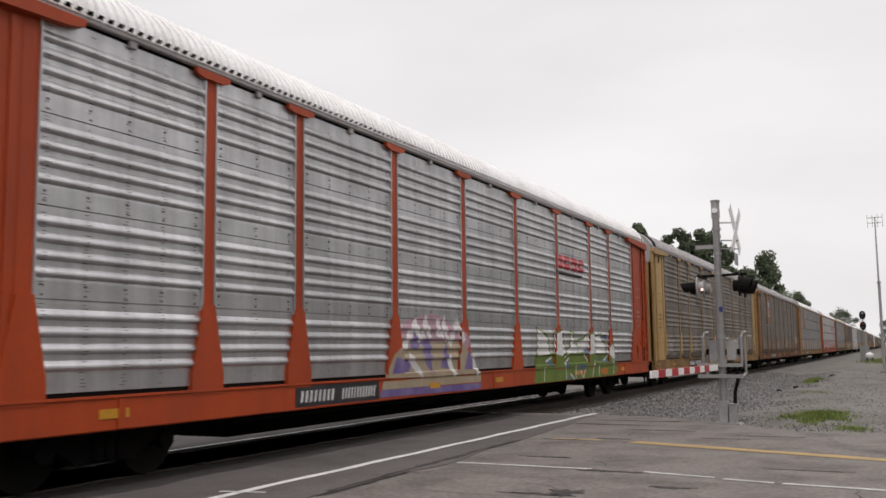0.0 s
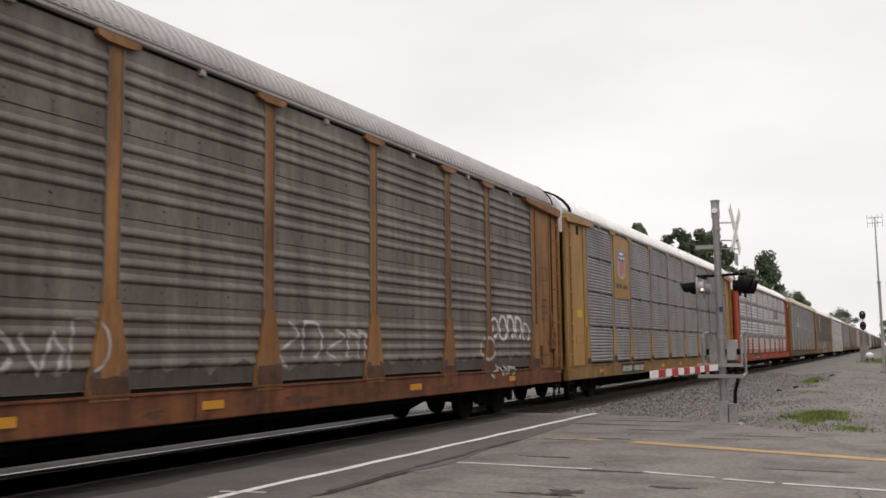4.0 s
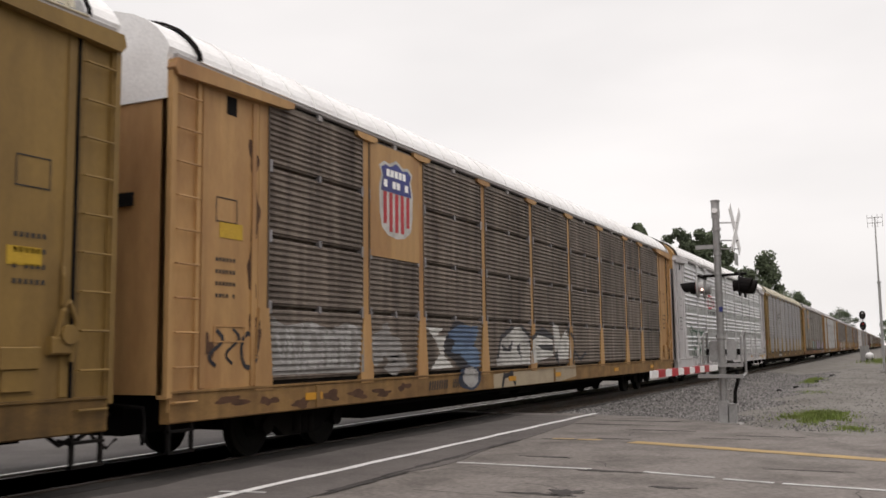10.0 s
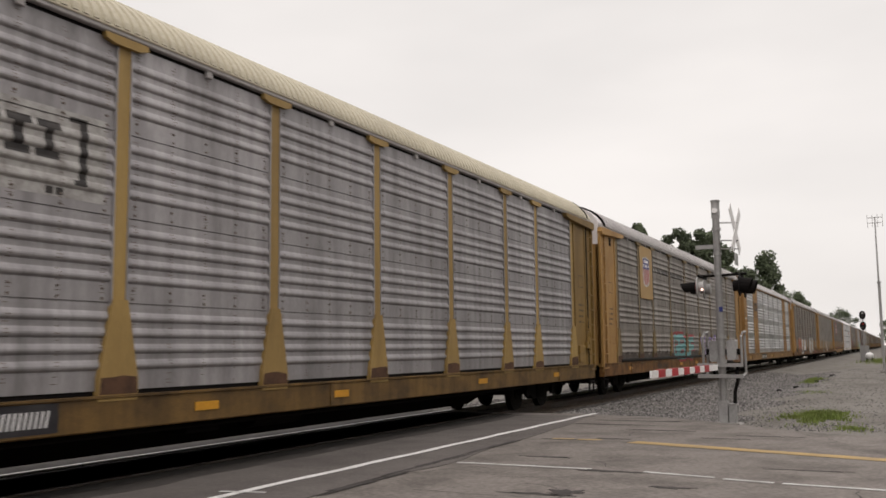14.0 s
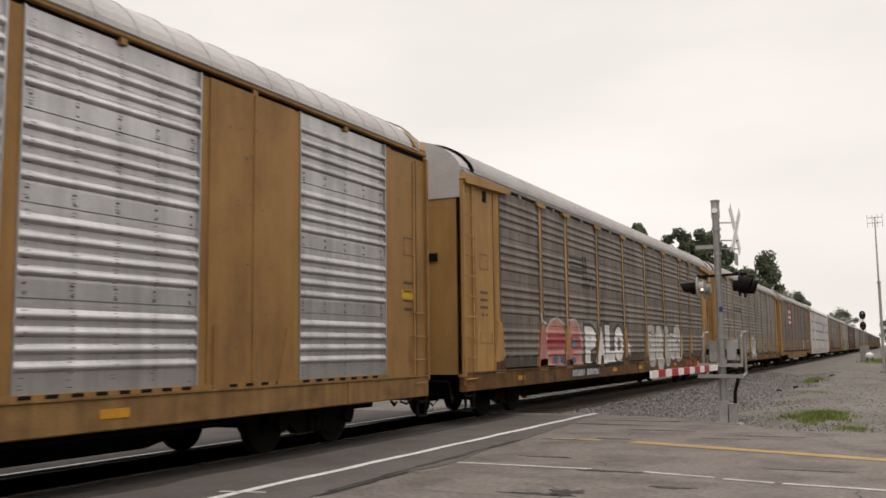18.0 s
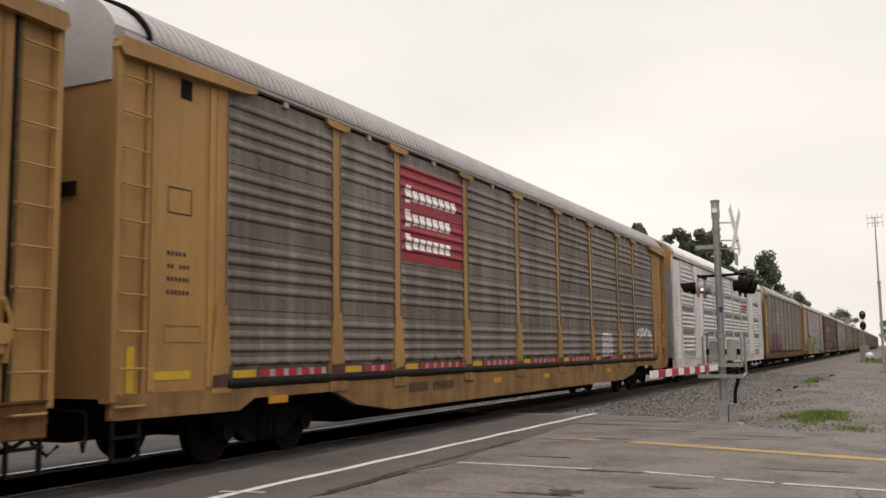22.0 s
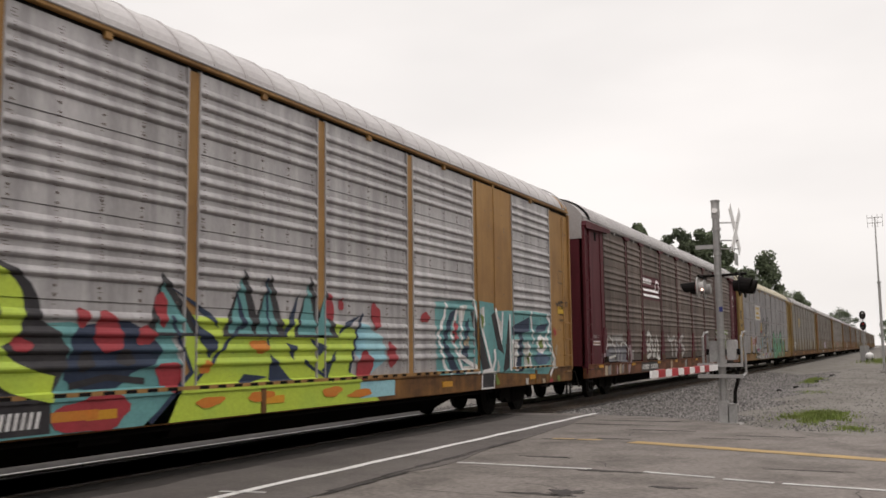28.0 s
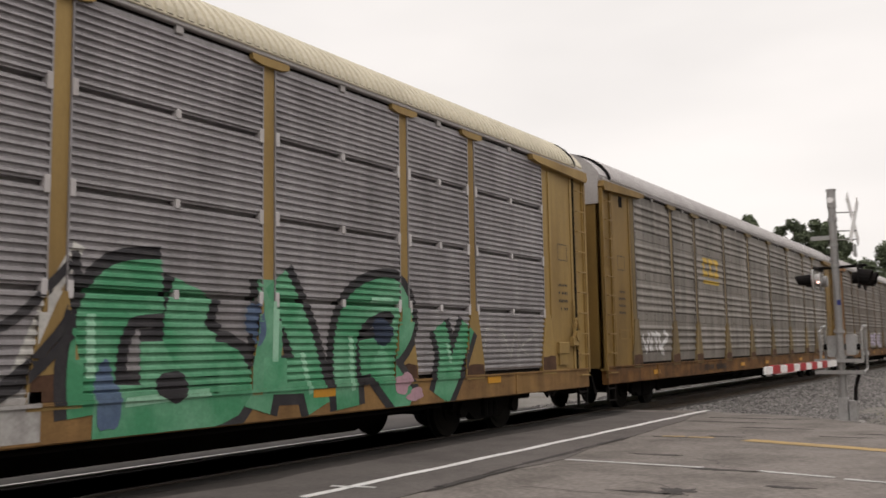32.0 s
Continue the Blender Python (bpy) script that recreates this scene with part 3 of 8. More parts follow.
def roof_mesh(style):
    m = Mesh()
    arc = ROOF_ARC + [(-x, z) for x, z in ROOF_ARC[-2::-1]]
    step = 0.62 if style == "smooth" else 0.145
    ys, lift = [], []
    y = 0.50
    while y < LENGTH - 0.56 - step:
        if style != "smooth":
            high = 0.07 if style == "deep" else 0.028
            ys += [y, y + 0.045, y + 0.06, y + 0.13]
            lift += [0.0, 0.0, high, high]
        else:
            ys += [y, y + 0.05, y + 0.06, y + step - 0.01]
            lift += [0.016, 0.016, 0.0, 0.0]
        y += step
    n = len(arc)
    v = []
    for s, d in zip(ys, lift):
        for x, z in arc:
            q = Vector((x, 0, z - 3.6)).normalized() * d
            v.append((x + q.x, s, z + q.z))
    m.add(v, [(j * n + i, j * n + i + 1, (j + 1) * n + i + 1, (j + 1) * n + i) for j in range(len(ys) - 1) for i in range(n - 1)])
    return m


def end_wall_mesh(z0, z1, y, inset=0.02, thick=0.11):
    """A slab across the car's end between two heights, following the roof's curve."""
    side = [(1.47 - inset, z0), (1.47 - inset, min(z1, 4.9))] + [(x - 0.035, z - 0.012) for x, z in ROOF_ARC if z0 < z - 0.012 < z1 and z > 4.96]
    ring = side + [(-x, z) for x, z in side[::-1] if x > 0.1]
    return Mesh().prism(ring, y, y + thick)


def ladder_mesh():
    m = Mesh()
    for y in (0.10, 0.52):
        m.box(1.462, 1.50, y - 0.028, y + 0.028, 0.75, 4.70, 0.008)
    return m


def rung_mesh():
    return Mesh().tube([(1.48, 0.08, 0), (1.545, 0.12, 0), (1.545, 0.50, 0), (1.48, 0.54, 0)], 0.014, 6)


def end_plate_mesh():
    m = Mesh().box(1.40, 1.47, 0.50, 1.74, 0.98, 4.80)
    return m


def door_guide_mesh():
    return Mesh().box(1.47, 1.488, 0.60, 0.70, 1.0, 4.72, 0.004)


def door_stop_mesh():
    return Mesh().box(1.47, 1.492, 1.58, 1.66, 1.0, 4.70, 0.004)


def lock_shelf_mesh():
    m = Mesh().box(1.47, 1.53, 0.98, 1.42, 1.28, 1.50, 0.012)
    return m.box(1.48, 1.51, 1.02, 1.38, 1.08, 1.28)


def hinge_mesh():
    m = Mesh().box(1.47, 1.56, 0.62, 0.86, 1.42, 1.60, 0.02)
    m.tube([(1.52, 0.80, 1.52), (1.56, 0.74, 1.85), (1.53, 0.64, 1.95), (1.55, 0.56, 1.75), (1.53, 0.60, 1.35)], 0.028, 6)
    m.disc((1.55, 0.66, 1.62), 0.10, 0.07, "x", 14)
    m.tube([(1.50, 0.70, 1.9), (1.53, 0.72, 2.2), (1.50, 0.70, 2.3)], 0.018, 6)
    return m


def wheelset_mesh():
    m = Mesh().disc((0, 0, 0), 0.085, 1.9, "x", 12)
    for s in (-1, 1):
        m.disc((s * 0.755, 0, 0), WHEEL, 0.11, "x", 26)
        m.disc((s * 0.70, 0, 0), WHEEL + 0.026, 0.03, "x", 26)
        m.disc((s * 0.815, 0, 0), WHEEL * 0.80, 0.012, "x", 22)
        m.disc((s * 0.83, 0, 0), WHEEL * 0.42, 0.05, "x", 14)
        for i in range(3):
            a = 2 * math.pi * i / 3
            m.box(s * 0.985 - 0.02, s * 0.985 + 0.02, 0.05 * math.cos(a) - 0.02, 0.05 * math.cos(a) + 0.02, 0.05 * math.sin(a) - 0.02, 0.05 * math.sin(a) + 0.02)
    return m


def truck_mesh():
    """The two cast side frames, bolster and springs of a bogie, about its centre."""
    m = Mesh()
    for s in (-1, 1):
        x0, x1 = sorted((s * 0.90, s * 1.06))
        top = [(-1.12, 0.44), (-1.12, 0.60), (-0.62, 0.63), (-0.35, 0.74), (0.35, 0.74), (0.62, 0.63), (1.12, 0.60), (1.12, 0.44), (0.72, 0.44), (0.42, 0.24), (-0.42, 0.24), (-0.72, 0.44)]
        m.prism(top, x0, x1, "x")
        for q in (-0.16, 0.0, 0.16):
            m.disc((s * 1.075, q, 0.40), 0.07, 0.24, "z", 8)
        for q in (-0.88, 0.88):
            m.disc((s * 1.08, q, WHEEL), 0.12, 0.08, "x", 12)
    m.box(-1.1, 1.1, -0.2, 0.2, 0.46, 0.64, 0.03)
    return m


def coupler_mesh():
    m = Mesh().box(-0.11, 0.11, -0.40, 0.9, 0.72, 0.92, 0.03)
    m.box(-0.19, 0.19, -0.47, -0.24, 0.68, 0.96, 0.05)
    return m


def hose_mesh():
    return Mesh().tube([(0.42, 0.25, 0.72), (0.44, -0.05, 0.55), (0.40, -0.30, 0.40), (0.36, -0.46, 0.45)], 0.026, 6)


def uncoupling_lever_mesh():
    return Mesh().tube([(0.2, 0.1, 0.86), (1.15, 0.05, 0.80), (1.22, 0.0, 0.55), (1.30, -0.12, 0.42), (1.36, -0.2, 0.52)], 0.022, 6)


def steps_mesh():
    m = Mesh()
    for y in (0.12, 0.50):
        m.box(1.44, 1.48, y - 0.02, y + 0.02, 0.28, 0.80)
    m.box(1.42, 1.50, 0.10, 0.52, 0.28, 0.31)
    m.box(1.42, 1.50, 0.10, 0.52, 0.52, 0.55)
    return m


def side_sill_mesh():
    m = Mesh().prism([(1.36, SILL), (1.49, SILL), (1.505, SILL + 0.015), (1.505, DECK - 0.03), (1.525, DECK - 0.025), (1.525, DECK), (1.36, DECK)], 0.08, LENGTH - 0.08)
    for y in (3.1, 13.35, 23.6):
        m.box(1.505, 1.522, y - 0.05, y + 0.05, SILL + 0.02, DECK - 0.04)
    return m


def belly_sill_mesh():
    """A sill that is deep between the trucks and cut away over them."""
    n = LENGTH
    low = [(0.08, 0.72), (2.2, 0.70), (2.5, 0.84), (4.4, 0.84), (5.0, SILL), (6.2, 0.47), (n - 6.2, 0.47), (n - 5.0, SILL), (n - 4.4, 0.84), (n - 2.5, 0.84), (n - 2.2, 0.70), (n - 0.08, 0.72)]
    m = Mesh()
    for (y0, z0), (y1, z1) in zip(low, low[1:]):
        m.prism([(y0, z0), (y1, z1), (y1, DECK), (y0, DECK)], 1.40, 1.505, "x")
    for y in POSTS[1:-1]:
        m.box(1.505, 1.53, y - 0.24, y + 0.24, 0.84, DECK)
    return m


def top_beam_mesh():
    """The door rail under the eave, with rounded ends."""
    return Mesh().prism([(0.0, 4.76), (0.06, 4.68), (2.2, 4.76), (2.4, 4.80), (2.42, 4.88), (0.04, 4.88)], 1.42, 1.575, "x")


def under_mesh():
    m = Mesh().box(-0.40, 0.40, 0.5, LENGTH - 0.5, 0.42, 0.95, 0.02)
    m.prism([(4.9, 0.9), (LENGTH - 4.9, 0.9), (LENGTH - 4.9, 0.5), (LENGTH - 6.2, 0.24), (6.2, 0.24), (4.9, 0.5)], -0.42, 0.42, "x")
    for i in range(14):
        y = 5.8 + i * 1.16
        m.box(-1.36, 1.36, y - 0.05, y + 0.05, 0.66, 0.96)
    m.box(-1.38, 1.38, 0.3, LENGTH - 0.3, 0.96, 1.04)
    m.disc((0.95, 12.6, 0.62), 0.22, 1.1, "y", 12)
    m.box(0.75, 1.2, 10.6, 11.2, 0.45, 0.8, 0.03)
    m.tube([(1.30, 5.2, 0.56), (1.30, LENGTH - 5.2, 0.56)], 0.025, 6)
    return m


def bracket_places():
    """Where the panel rows meet the posts, and the middle of each bay."""
    for a, b in zip(POSTS, POSTS[1:]):
        for y, high in ((a + 0.135, 0.085), (b - 0.135, 0.085), ((a + b) / 2, 0.05)):
            for z in ROW_TOPS:
                yield y, z - 0.027, high


def rivets_mesh(kind):
    """Rows of bolt heads on the flat bands of the panels, and hangers under the eave."""
    m = Mesh()
    for a, b in zip(POSTS, POSTS[1:]):
        n = 5 if b - a > 2.2 else 3
        for i in range(n):
            y = a + 0.22 + (b - a - 0.44) * i / (n - 1)
            for r in range(3):
                for z in (GROUP + r * GROUP_STEP + 0.76, GROUP + r * GROUP_STEP + 0.86):
                    m.box(1.45, 1.472, y - 0.015, y + 0.015, z - 0.010, z + 0.010)
            # short embossed dashes, one above the other
            rnd = random.Random(int(y * 100))
            z = FLOOR + 0.06
            while z < EAVE - 0.06:
                if rnd.random() < 0.55:
                    w, dy = rnd.uniform(0.015, 0.04), rnd.uniform(-0.02, 0.02)
                    x0, x1 = depth(kind, z) + 0.003, depth(kind, z + 0.008) + 0.003
                    m.add([(x0, y + dy - w, z), (x0, y + dy + w, z), (x1, y + dy + w, z + 0.008), (x1, y + dy - w, z + 0.008)], [(0, 1, 2, 3)])
                z += 0.036
    return m


def side_both(car, name, key, make, material, label="", both=True, ends=(0,), cut=0.0):
    """A part on the near side and its mirror on the far side; ends: 0 the leading end, 1 the trailing end."""
    out = []
    for s in (1, -1) if both else (1,):
        for e in ends:
            def build(s=s, e=e):
                m = make()
                m = m if s > 0 else m.mirror_x()
                return m.flip_y(LENGTH) if e else m
            out.append(part(name, kept((key, s, e), build, cut), material, car, label))
    return out


def notch_mesh():
    return Mesh().box(1.462, 1.474, 1.06, 1.26, 4.44, 4.68)


def hatch_mesh():
    """A shallow raised rim round the hatch in the end plate."""
    m = Mesh()
    for y0, y1, z0, z1 in ((0.86, 1.48, 1.74, 1.76), (0.86, 1.48, 1.55, 1.57), (0.86, 0.88, 1.57, 1.74), (1.46, 1.48, 1.57, 1.74)):
        m.box(1.468, 1.478, y0, y1, z0, z1)
    return m


def build_car(k, spec):
    car = new("autorack_car")
    tagged(car, spec["label"], "rail car", "cars of the freight train")
    frame_m, panel_m, roof_m = spec["frame"], spec["panel"], spec["roof"]
    kind, layout = spec.get("ribs", "wide"), spec.get("layout", "posts")
    ends_m, plates = spec.get("ends", frame_m), spec.get("layout") == "plates"
    cut = 0.40 if plates else 0.0
    lead, trail, two = (0,), (1,), (0, 1)
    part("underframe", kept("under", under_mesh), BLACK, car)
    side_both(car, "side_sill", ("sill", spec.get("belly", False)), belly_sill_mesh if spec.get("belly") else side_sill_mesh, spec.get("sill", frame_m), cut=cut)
    part("roof", kept(("roof", spec.get("roofing", "ribbed")), lambda: roof_mesh(spec.get("roofing", "ribbed")), cut), roof_m, car)
    chord = spec.get("chord", ROOF_GREY)
    side_both(car, "top_chord", "chord", lambda: Mesh().box(1.42, 1.52, 0.1, LENGTH - 0.1, EAVE + 0.045, 4.955, 0.012), chord, cut=cut)
    side_both(car, "roof_edge", "redge", lambda: Mesh().box(1.49, 1.535, 0.50, LENGTH - 0.50, 4.935, 4.965, 0.008), roof_m, cut=cut)
    # black strip put into the slot under the eave in place of its shade
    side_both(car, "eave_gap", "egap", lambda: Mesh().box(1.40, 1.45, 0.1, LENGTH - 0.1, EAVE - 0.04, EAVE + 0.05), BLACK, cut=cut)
    for i, (a, b) in enumerate(zip(POSTS, POSTS[1:])):
        side_both(car, "eave_hanger", ("hanger", i), lambda a=a, b=b: Mesh().box(1.46, 1.505, (a + b) / 2 - 0.05, (a + b) / 2 + 0.05, 4.80, 4.90, 0.01), chord, both=False)
    for i, (a, b) in enumerate(zip(POSTS, POSTS[1:])):
        w = 0.095 if layout == "posts" else 0.085
        if plates and i in (1, 7):
            side_both(car, "side_plate", ("plate", i, k == 16), lambda a=a, b=b: plate_mesh(a, b, k != 16), spec.get("plate", frame_m))
            continue
        side_both(car, "corrugated_panel", ("panel", kind, i), lambda a=a, b=b: panel_mesh(kind, a + w, b - w), panel_m)
    if kind != "fine":
        for ob in side_both(car, "embossing", ("rivets", kind), lambda: rivets_mesh(kind), STAIN):
            tagged(ob, kind="stuff")
    flare, cap, wide = spec.get("flare", (0.56, True, 0.21) if layout == "posts" else (0.0, False, 0.19))
    for i, y in enumerate(POSTS):
        side_both(car, "post", ("post", i, flare, cap, wide), lambda y=y: post_mesh(y, wide, flare, cap), spec.get("post", frame_m))
    if kind == "fine":
        for y, z, high in bracket_places():
            part("bracket", kept(("bracket", high), lambda: Mesh().box(1.42, 1.508, -0.03, 0.03, -high, high, 0.006)), spec.get("bracket", GREY), car, at=pose(0, y, z))
    # another black strip stands for the shade in the slot over the deck
    side_both(car, "bottom_rail", "bottomgap", lambda: Mesh().box(1.36, 1.44, 1.9, LENGTH - 1.9, DECK, FLOOR + 0.05), BLACK)
    if spec.get("pipe"):
        side_both(car, "rub_rail", "rubrail", lambda: Mesh().tube([(1.47, 1.95, DECK + 0.045), (1.47, LENGTH - 1.95, DECK + 0.045)], 0.07, 10), TREAD, "dark round rail along the deck")
    side_both(car, "end_plate", "endplate", end_plate_mesh, ends_m, ends=two, cut=cut)
    side_both(car, "corner_plate", "cplate", lambda: Mesh().box(1.40, 1.462, 0.10, 0.50, 0.92, 4.80), ends_m, ends=two, cut=cut)
    side_both(car, "corner_post", "corner", lambda: Mesh().box(1.36, 1.52, 0.02, 0.10, 0.9, 4.86, 0.015), ends_m, ends=two, cut=cut)
    if plates:
        for e in two:
            for j in range(4):
                part("handhold", kept(("handhold", e), lambda: rung_mesh().flip_y(LENGTH) if e else rung_mesh()), ends_m, car, at=pose(0, -0.5 if e else 0.5, 0.86 + 0.40 * j))
    else:
        for i, ob in enumerate(side_both(car, "ladder", "ladder", ladder_mesh, ends_m, ends=two)):
            for j in range(10 if i < 2 else 0):
                part("rung", kept(("rung", i), lambda: rung_mesh().flip_y(LENGTH) if i else rung_mesh()), ends_m, ob, at=pose(0, 0, 0.86 + 0.40 * j))
        side_both(car, "door_stop", "dstop", door_stop_mesh, ends_m, ends=two)
        side_both(car, "top_beam", "beam", top_beam_mesh, ends_m, ends=two)
        side_both(car, "lock_shelf", "lshelf", lock_shelf_mesh, ends_m, both=False, ends=trail)
        side_both(car, "beam_notch", "notch", notch_mesh, BLACK, both=False, ends=lead)
        side_both(car, "end_hatch", "hatch", hatch_mesh, ends_m, both=False, ends=lead)
    side_both(car, "door_guide", "dguide", door_guide_mesh, ends_m, ends=two, cut=cut)
    side_both(car, "door_seam", "dseam", lambda: Mesh().box(1.44, 1.474, 0.53, 0.565, 0.98, 4.76) if plates else Mesh().box(1.44, 1.50, 0.50, 0.575, 0.98, 4.76), BLACK, ends=trail, cut=cut)
    if not plates or frame_m is WHITE:
        side_both(car, "brake_gear", "hinge", hinge_mesh, ends_m, ends=trail, cut=cut)
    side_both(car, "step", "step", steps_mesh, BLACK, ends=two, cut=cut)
    for e in two:
        def turned(m, e=e):
            return m.flip_y(LENGTH) if e else m
        part("end_door", kept(("enddoor", e), lambda: turned(end_wall_mesh(0.95, 4.40, 0.02)), cut), spec.get("door", ends_m), car)
        part("door_slot", kept(("slot", e), lambda: turned(Mesh().box(0.15, 0.95, -0.01, 0.03, 3.16, 3.32).box(-0.02, 0.02, -0.005, 0.03, 1.0, 4.3)), cut), BLACK, car)
        part("end_hood", kept(("endhood", e), lambda: turned(end_wall_mesh(4.40, 5.80, 0.0, 0.03, 0.50)), cut), spec.get("hood", roof_m), car)
        part("roof_seam", kept(("seam", e), lambda: turned(seam_mesh()), cut), roof_m if plates else BLACK, car)
        part("coupler", kept(("coupler", e), lambda: turned(coupler_mesh())), BLACK, car)
        part("air_hose", kept(("hose", e), lambda: turned(hose_mesh())), BLACK, car)
        part("uncoupling_lever", kept(("lever", e), lambda: turned(uncoupling_lever_mesh())), BLACK, car)
    wheels = []
    for e, y in enumerate((3.35, LENGTH - 3.35)):
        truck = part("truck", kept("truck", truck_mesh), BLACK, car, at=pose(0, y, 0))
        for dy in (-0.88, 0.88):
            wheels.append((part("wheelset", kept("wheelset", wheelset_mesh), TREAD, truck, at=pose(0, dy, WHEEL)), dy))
    return car, wheels


def joined(*ms):
    out = Mesh()
    for m in ms:
        out.add(m.v, m.f)
    return out.v, out.f


def plate_mesh(a, b, gusset=True):
    m = Mesh().box(1.40, 1.50, a + 0.06, b - 0.06, FLOOR - 0.05, EAVE - 0.02)
    c = (a + b) / 2
    m.box(1.50, 1.515, c - 0.03, c + 0.03, FLOOR, EAVE - 0.05)
    for s in (-1, 1) if gusset else ():
        m.prism([(c + s * 0.80, FLOOR - 0.04), (c + s * 0.50, FLOOR - 0.04), (c + s * 0.72, 1.75), (c + s * 0.80, 1.75)], 1.50, 1.525, "x")
    return m


def seam_mesh():
    """The black edge strip over the roof, in line with the end doors' seam."""
    m = Mesh()
    arc = ROOF_ARC + [(-x, z) for x, z in ROOF_ARC[-2::-1]]
    for (x0, z0), (x1, z1) in zip(arc, arc[1:]):
        q0, q1 = Vector((x0, 0, z0 - 3.6)).normalized() * 0.030, Vector((x1, 0, z1 - 3.6)).normalized() * 0.030
        v = []
        for y in (0.47, 0.51):
            v += [(x0, y, z0), (x0 + q0.x, y, z0 + q0.z), (x1 + q1.x, y, z1 + q1.z), (x1, y, z1)]
        m.add(v, [(0, 1, 2, 3), (7, 6, 5, 4), (1, 5, 6, 2)])
    return m


SLIM = (0.38, True, 0.2)
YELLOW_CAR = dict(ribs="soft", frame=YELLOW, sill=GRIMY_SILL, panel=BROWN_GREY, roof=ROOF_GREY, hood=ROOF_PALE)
SPECS = [
    dict(frame=ORANGE, panel=SILVER, roof=ROOF_WHITE, roofing="deep", hood=ROOF_WHITE, label="orange auto-carrier rail car with silver corrugated sides and graffiti"),
    dict(YELLOW_CAR, frame=PALE_YELLOW, sill=TAN_SILL, flare=SLIM, label="dirty pale yellow auto-carrier rail car with brown-grey sides"),
    dict(YELLOW_CAR, frame=RUST_YELLOW, sill=RUST_SILL, panel=BROWN_GREY, label="rusty yellow auto-carrier rail car with grimy corrugated sides"),
    dict(frame=YELLOW, flare=SLIM, sill=TAN_SILL, panel=GREY, roof=ROOF_WHITE, ribs="fine", hood=ROOF_WHITE, label="yellow auto-carrier rail car with fine grey panels and shield sign"),
    dict(frame=ORANGE, panel=SILVER, roof=ROOF_WHITE, hood=ROOF_WHITE, label="clean orange auto-carrier rail car with silver corrugated sides"),
    dict(frame=OCHRE, sill=OCHRE_SILL, panel=GREY, roof=ROOF_CREAM, ribs="fine", hood=ROOF_WHITE, bracket=PALE_GREY, label="ochre auto-carrier rail car with grey panels and cream roof"),
    dict(frame=PEACH, flare=SLIM, sill=TAN_SILL, panel=DARK_BROWN, roof=ROOF_WHITE, ribs="fine", roofing="smooth", hood=ROOF_WHITE, label="peach auto-carrier rail car with dark brown panels and graffiti"),
    dict(frame=PALE_GREY, panel=BRIGHT_SILVER, roof=ROOF_WHITE, roofing="deep", hood=YELLOW, ends=PALE_GREY, label="white auto-carrier rail car with silver corrugated sides"),
    dict(frame=OCHRE, ribs="soft", post=OLIVE_YELLOW, sill=OCHRE_SILL, panel=PALE_PANEL, roof=ROOF_CREAM, label="ochre auto-carrier rail car with light grey corrugated sides"),
    dict(YELLOW_CAR, pipe=True, post=DULL_OCHRE, panel=WARM_GREY, hood=WHITE, label="yellow auto-carrier rail car with warm grey sides and pink graffiti"),
    dict(frame=PLATE_YELLOW, sill=TAN_SILL, panel=SILVER, roof=ROOF_PALE, layout="plates", roofing="smooth", chord=PLATE_YELLOW, hood=PLATE_YELLOW, label="yellow auto-carrier rail car with broad plates and silver panels"),
    dict(YELLOW_CAR, panel=BROWN_GREY, label="yellow auto-carrier rail car with grimy sides and bubble-letter graffiti"),
    dict(YELLOW_CAR, panel=WARM_GREY, hood=WHITE, label="yellow auto-carrier rail car with weathered grey corrugated sides"),
    dict(YELLOW_CAR, pipe=True, belly=True, flare=SLIM, sill=TAN_SILL, panel=BROWN_GREY, label="yellow auto-carrier rail car with grimy sides and a red sign"),
    dict(frame=WHITE, panel=BRIGHT_SILVER, roof=ROOF_WHITE, roofing="deep", layout="plates", flare=(0.30, False, 0.19), chord=WHITE, hood=YELLOW, door=LIGHT_GREY, label="white auto-carrier rail car with broad plates and silver panels"),
    dict(YELLOW_CAR, pipe=True, post=DULL_OCHRE, panel=WARM_GREY, hood=ROOF_CREAM, label="yellow auto-carrier rail car with grey sides and magenta graffiti"),
    dict(frame=PLATE_YELLOW, sill=GRIMY_SILL, panel=CHALKY_PANEL, roof=ROOF_PALE, layout="plates", roofing="smooth", chord=PLATE_YELLOW, hood=PLATE_YELLOW, label="yellow auto-carrier rail car covered in green and teal graffiti"),
    dict(frame=MAROON, ribs="soft", panel=MAROON_GREY, roof=ROOF_PALE, sill=RUST_SILL, hood=ROOF_GREY, label="maroon auto-carrier rail car with dark grimy corrugated sides"),
    dict(frame=OLIVE_YELLOW, sill=TAN_SILL, panel=GREY, roof=ROOF_CREAM, ribs="fine", bracket=PALE_GREY, label="yellow auto-carrier rail car with grey panels and green graffiti"),
    dict(YELLOW_CAR, frame=OCHRE, post=DULL_OCHRE, panel=WARM_GREY, label="ochre auto-carrier rail car with weathered sides and a yellow sign"),
    dict(YELLOW_CAR, frame=RUST_YELLOW, post=DULL_OCHRE, panel=BROWN_GREY, label="rusty yellow auto-carrier rail car with grimy corrugated sides"),
    dict(YELLOW_CAR, frame=OCHRE, panel=WARM_GREY, roof=ROOF_PALE, label="ochre auto-carrier rail car with weathered grey corrugated sides"),
    dict(YELLOW_CAR, frame=RUST_YELLOW, panel=DARK_BROWN, label="rusty yellow auto-carrier rail car with dark grimy corrugated sides"),
]
CARS = []
for k in range(31):
    spec = SPECS[k] if k < len(SPECS) else SPECS[19 + k % 4]
    CARS.append(build_car(k, spec))


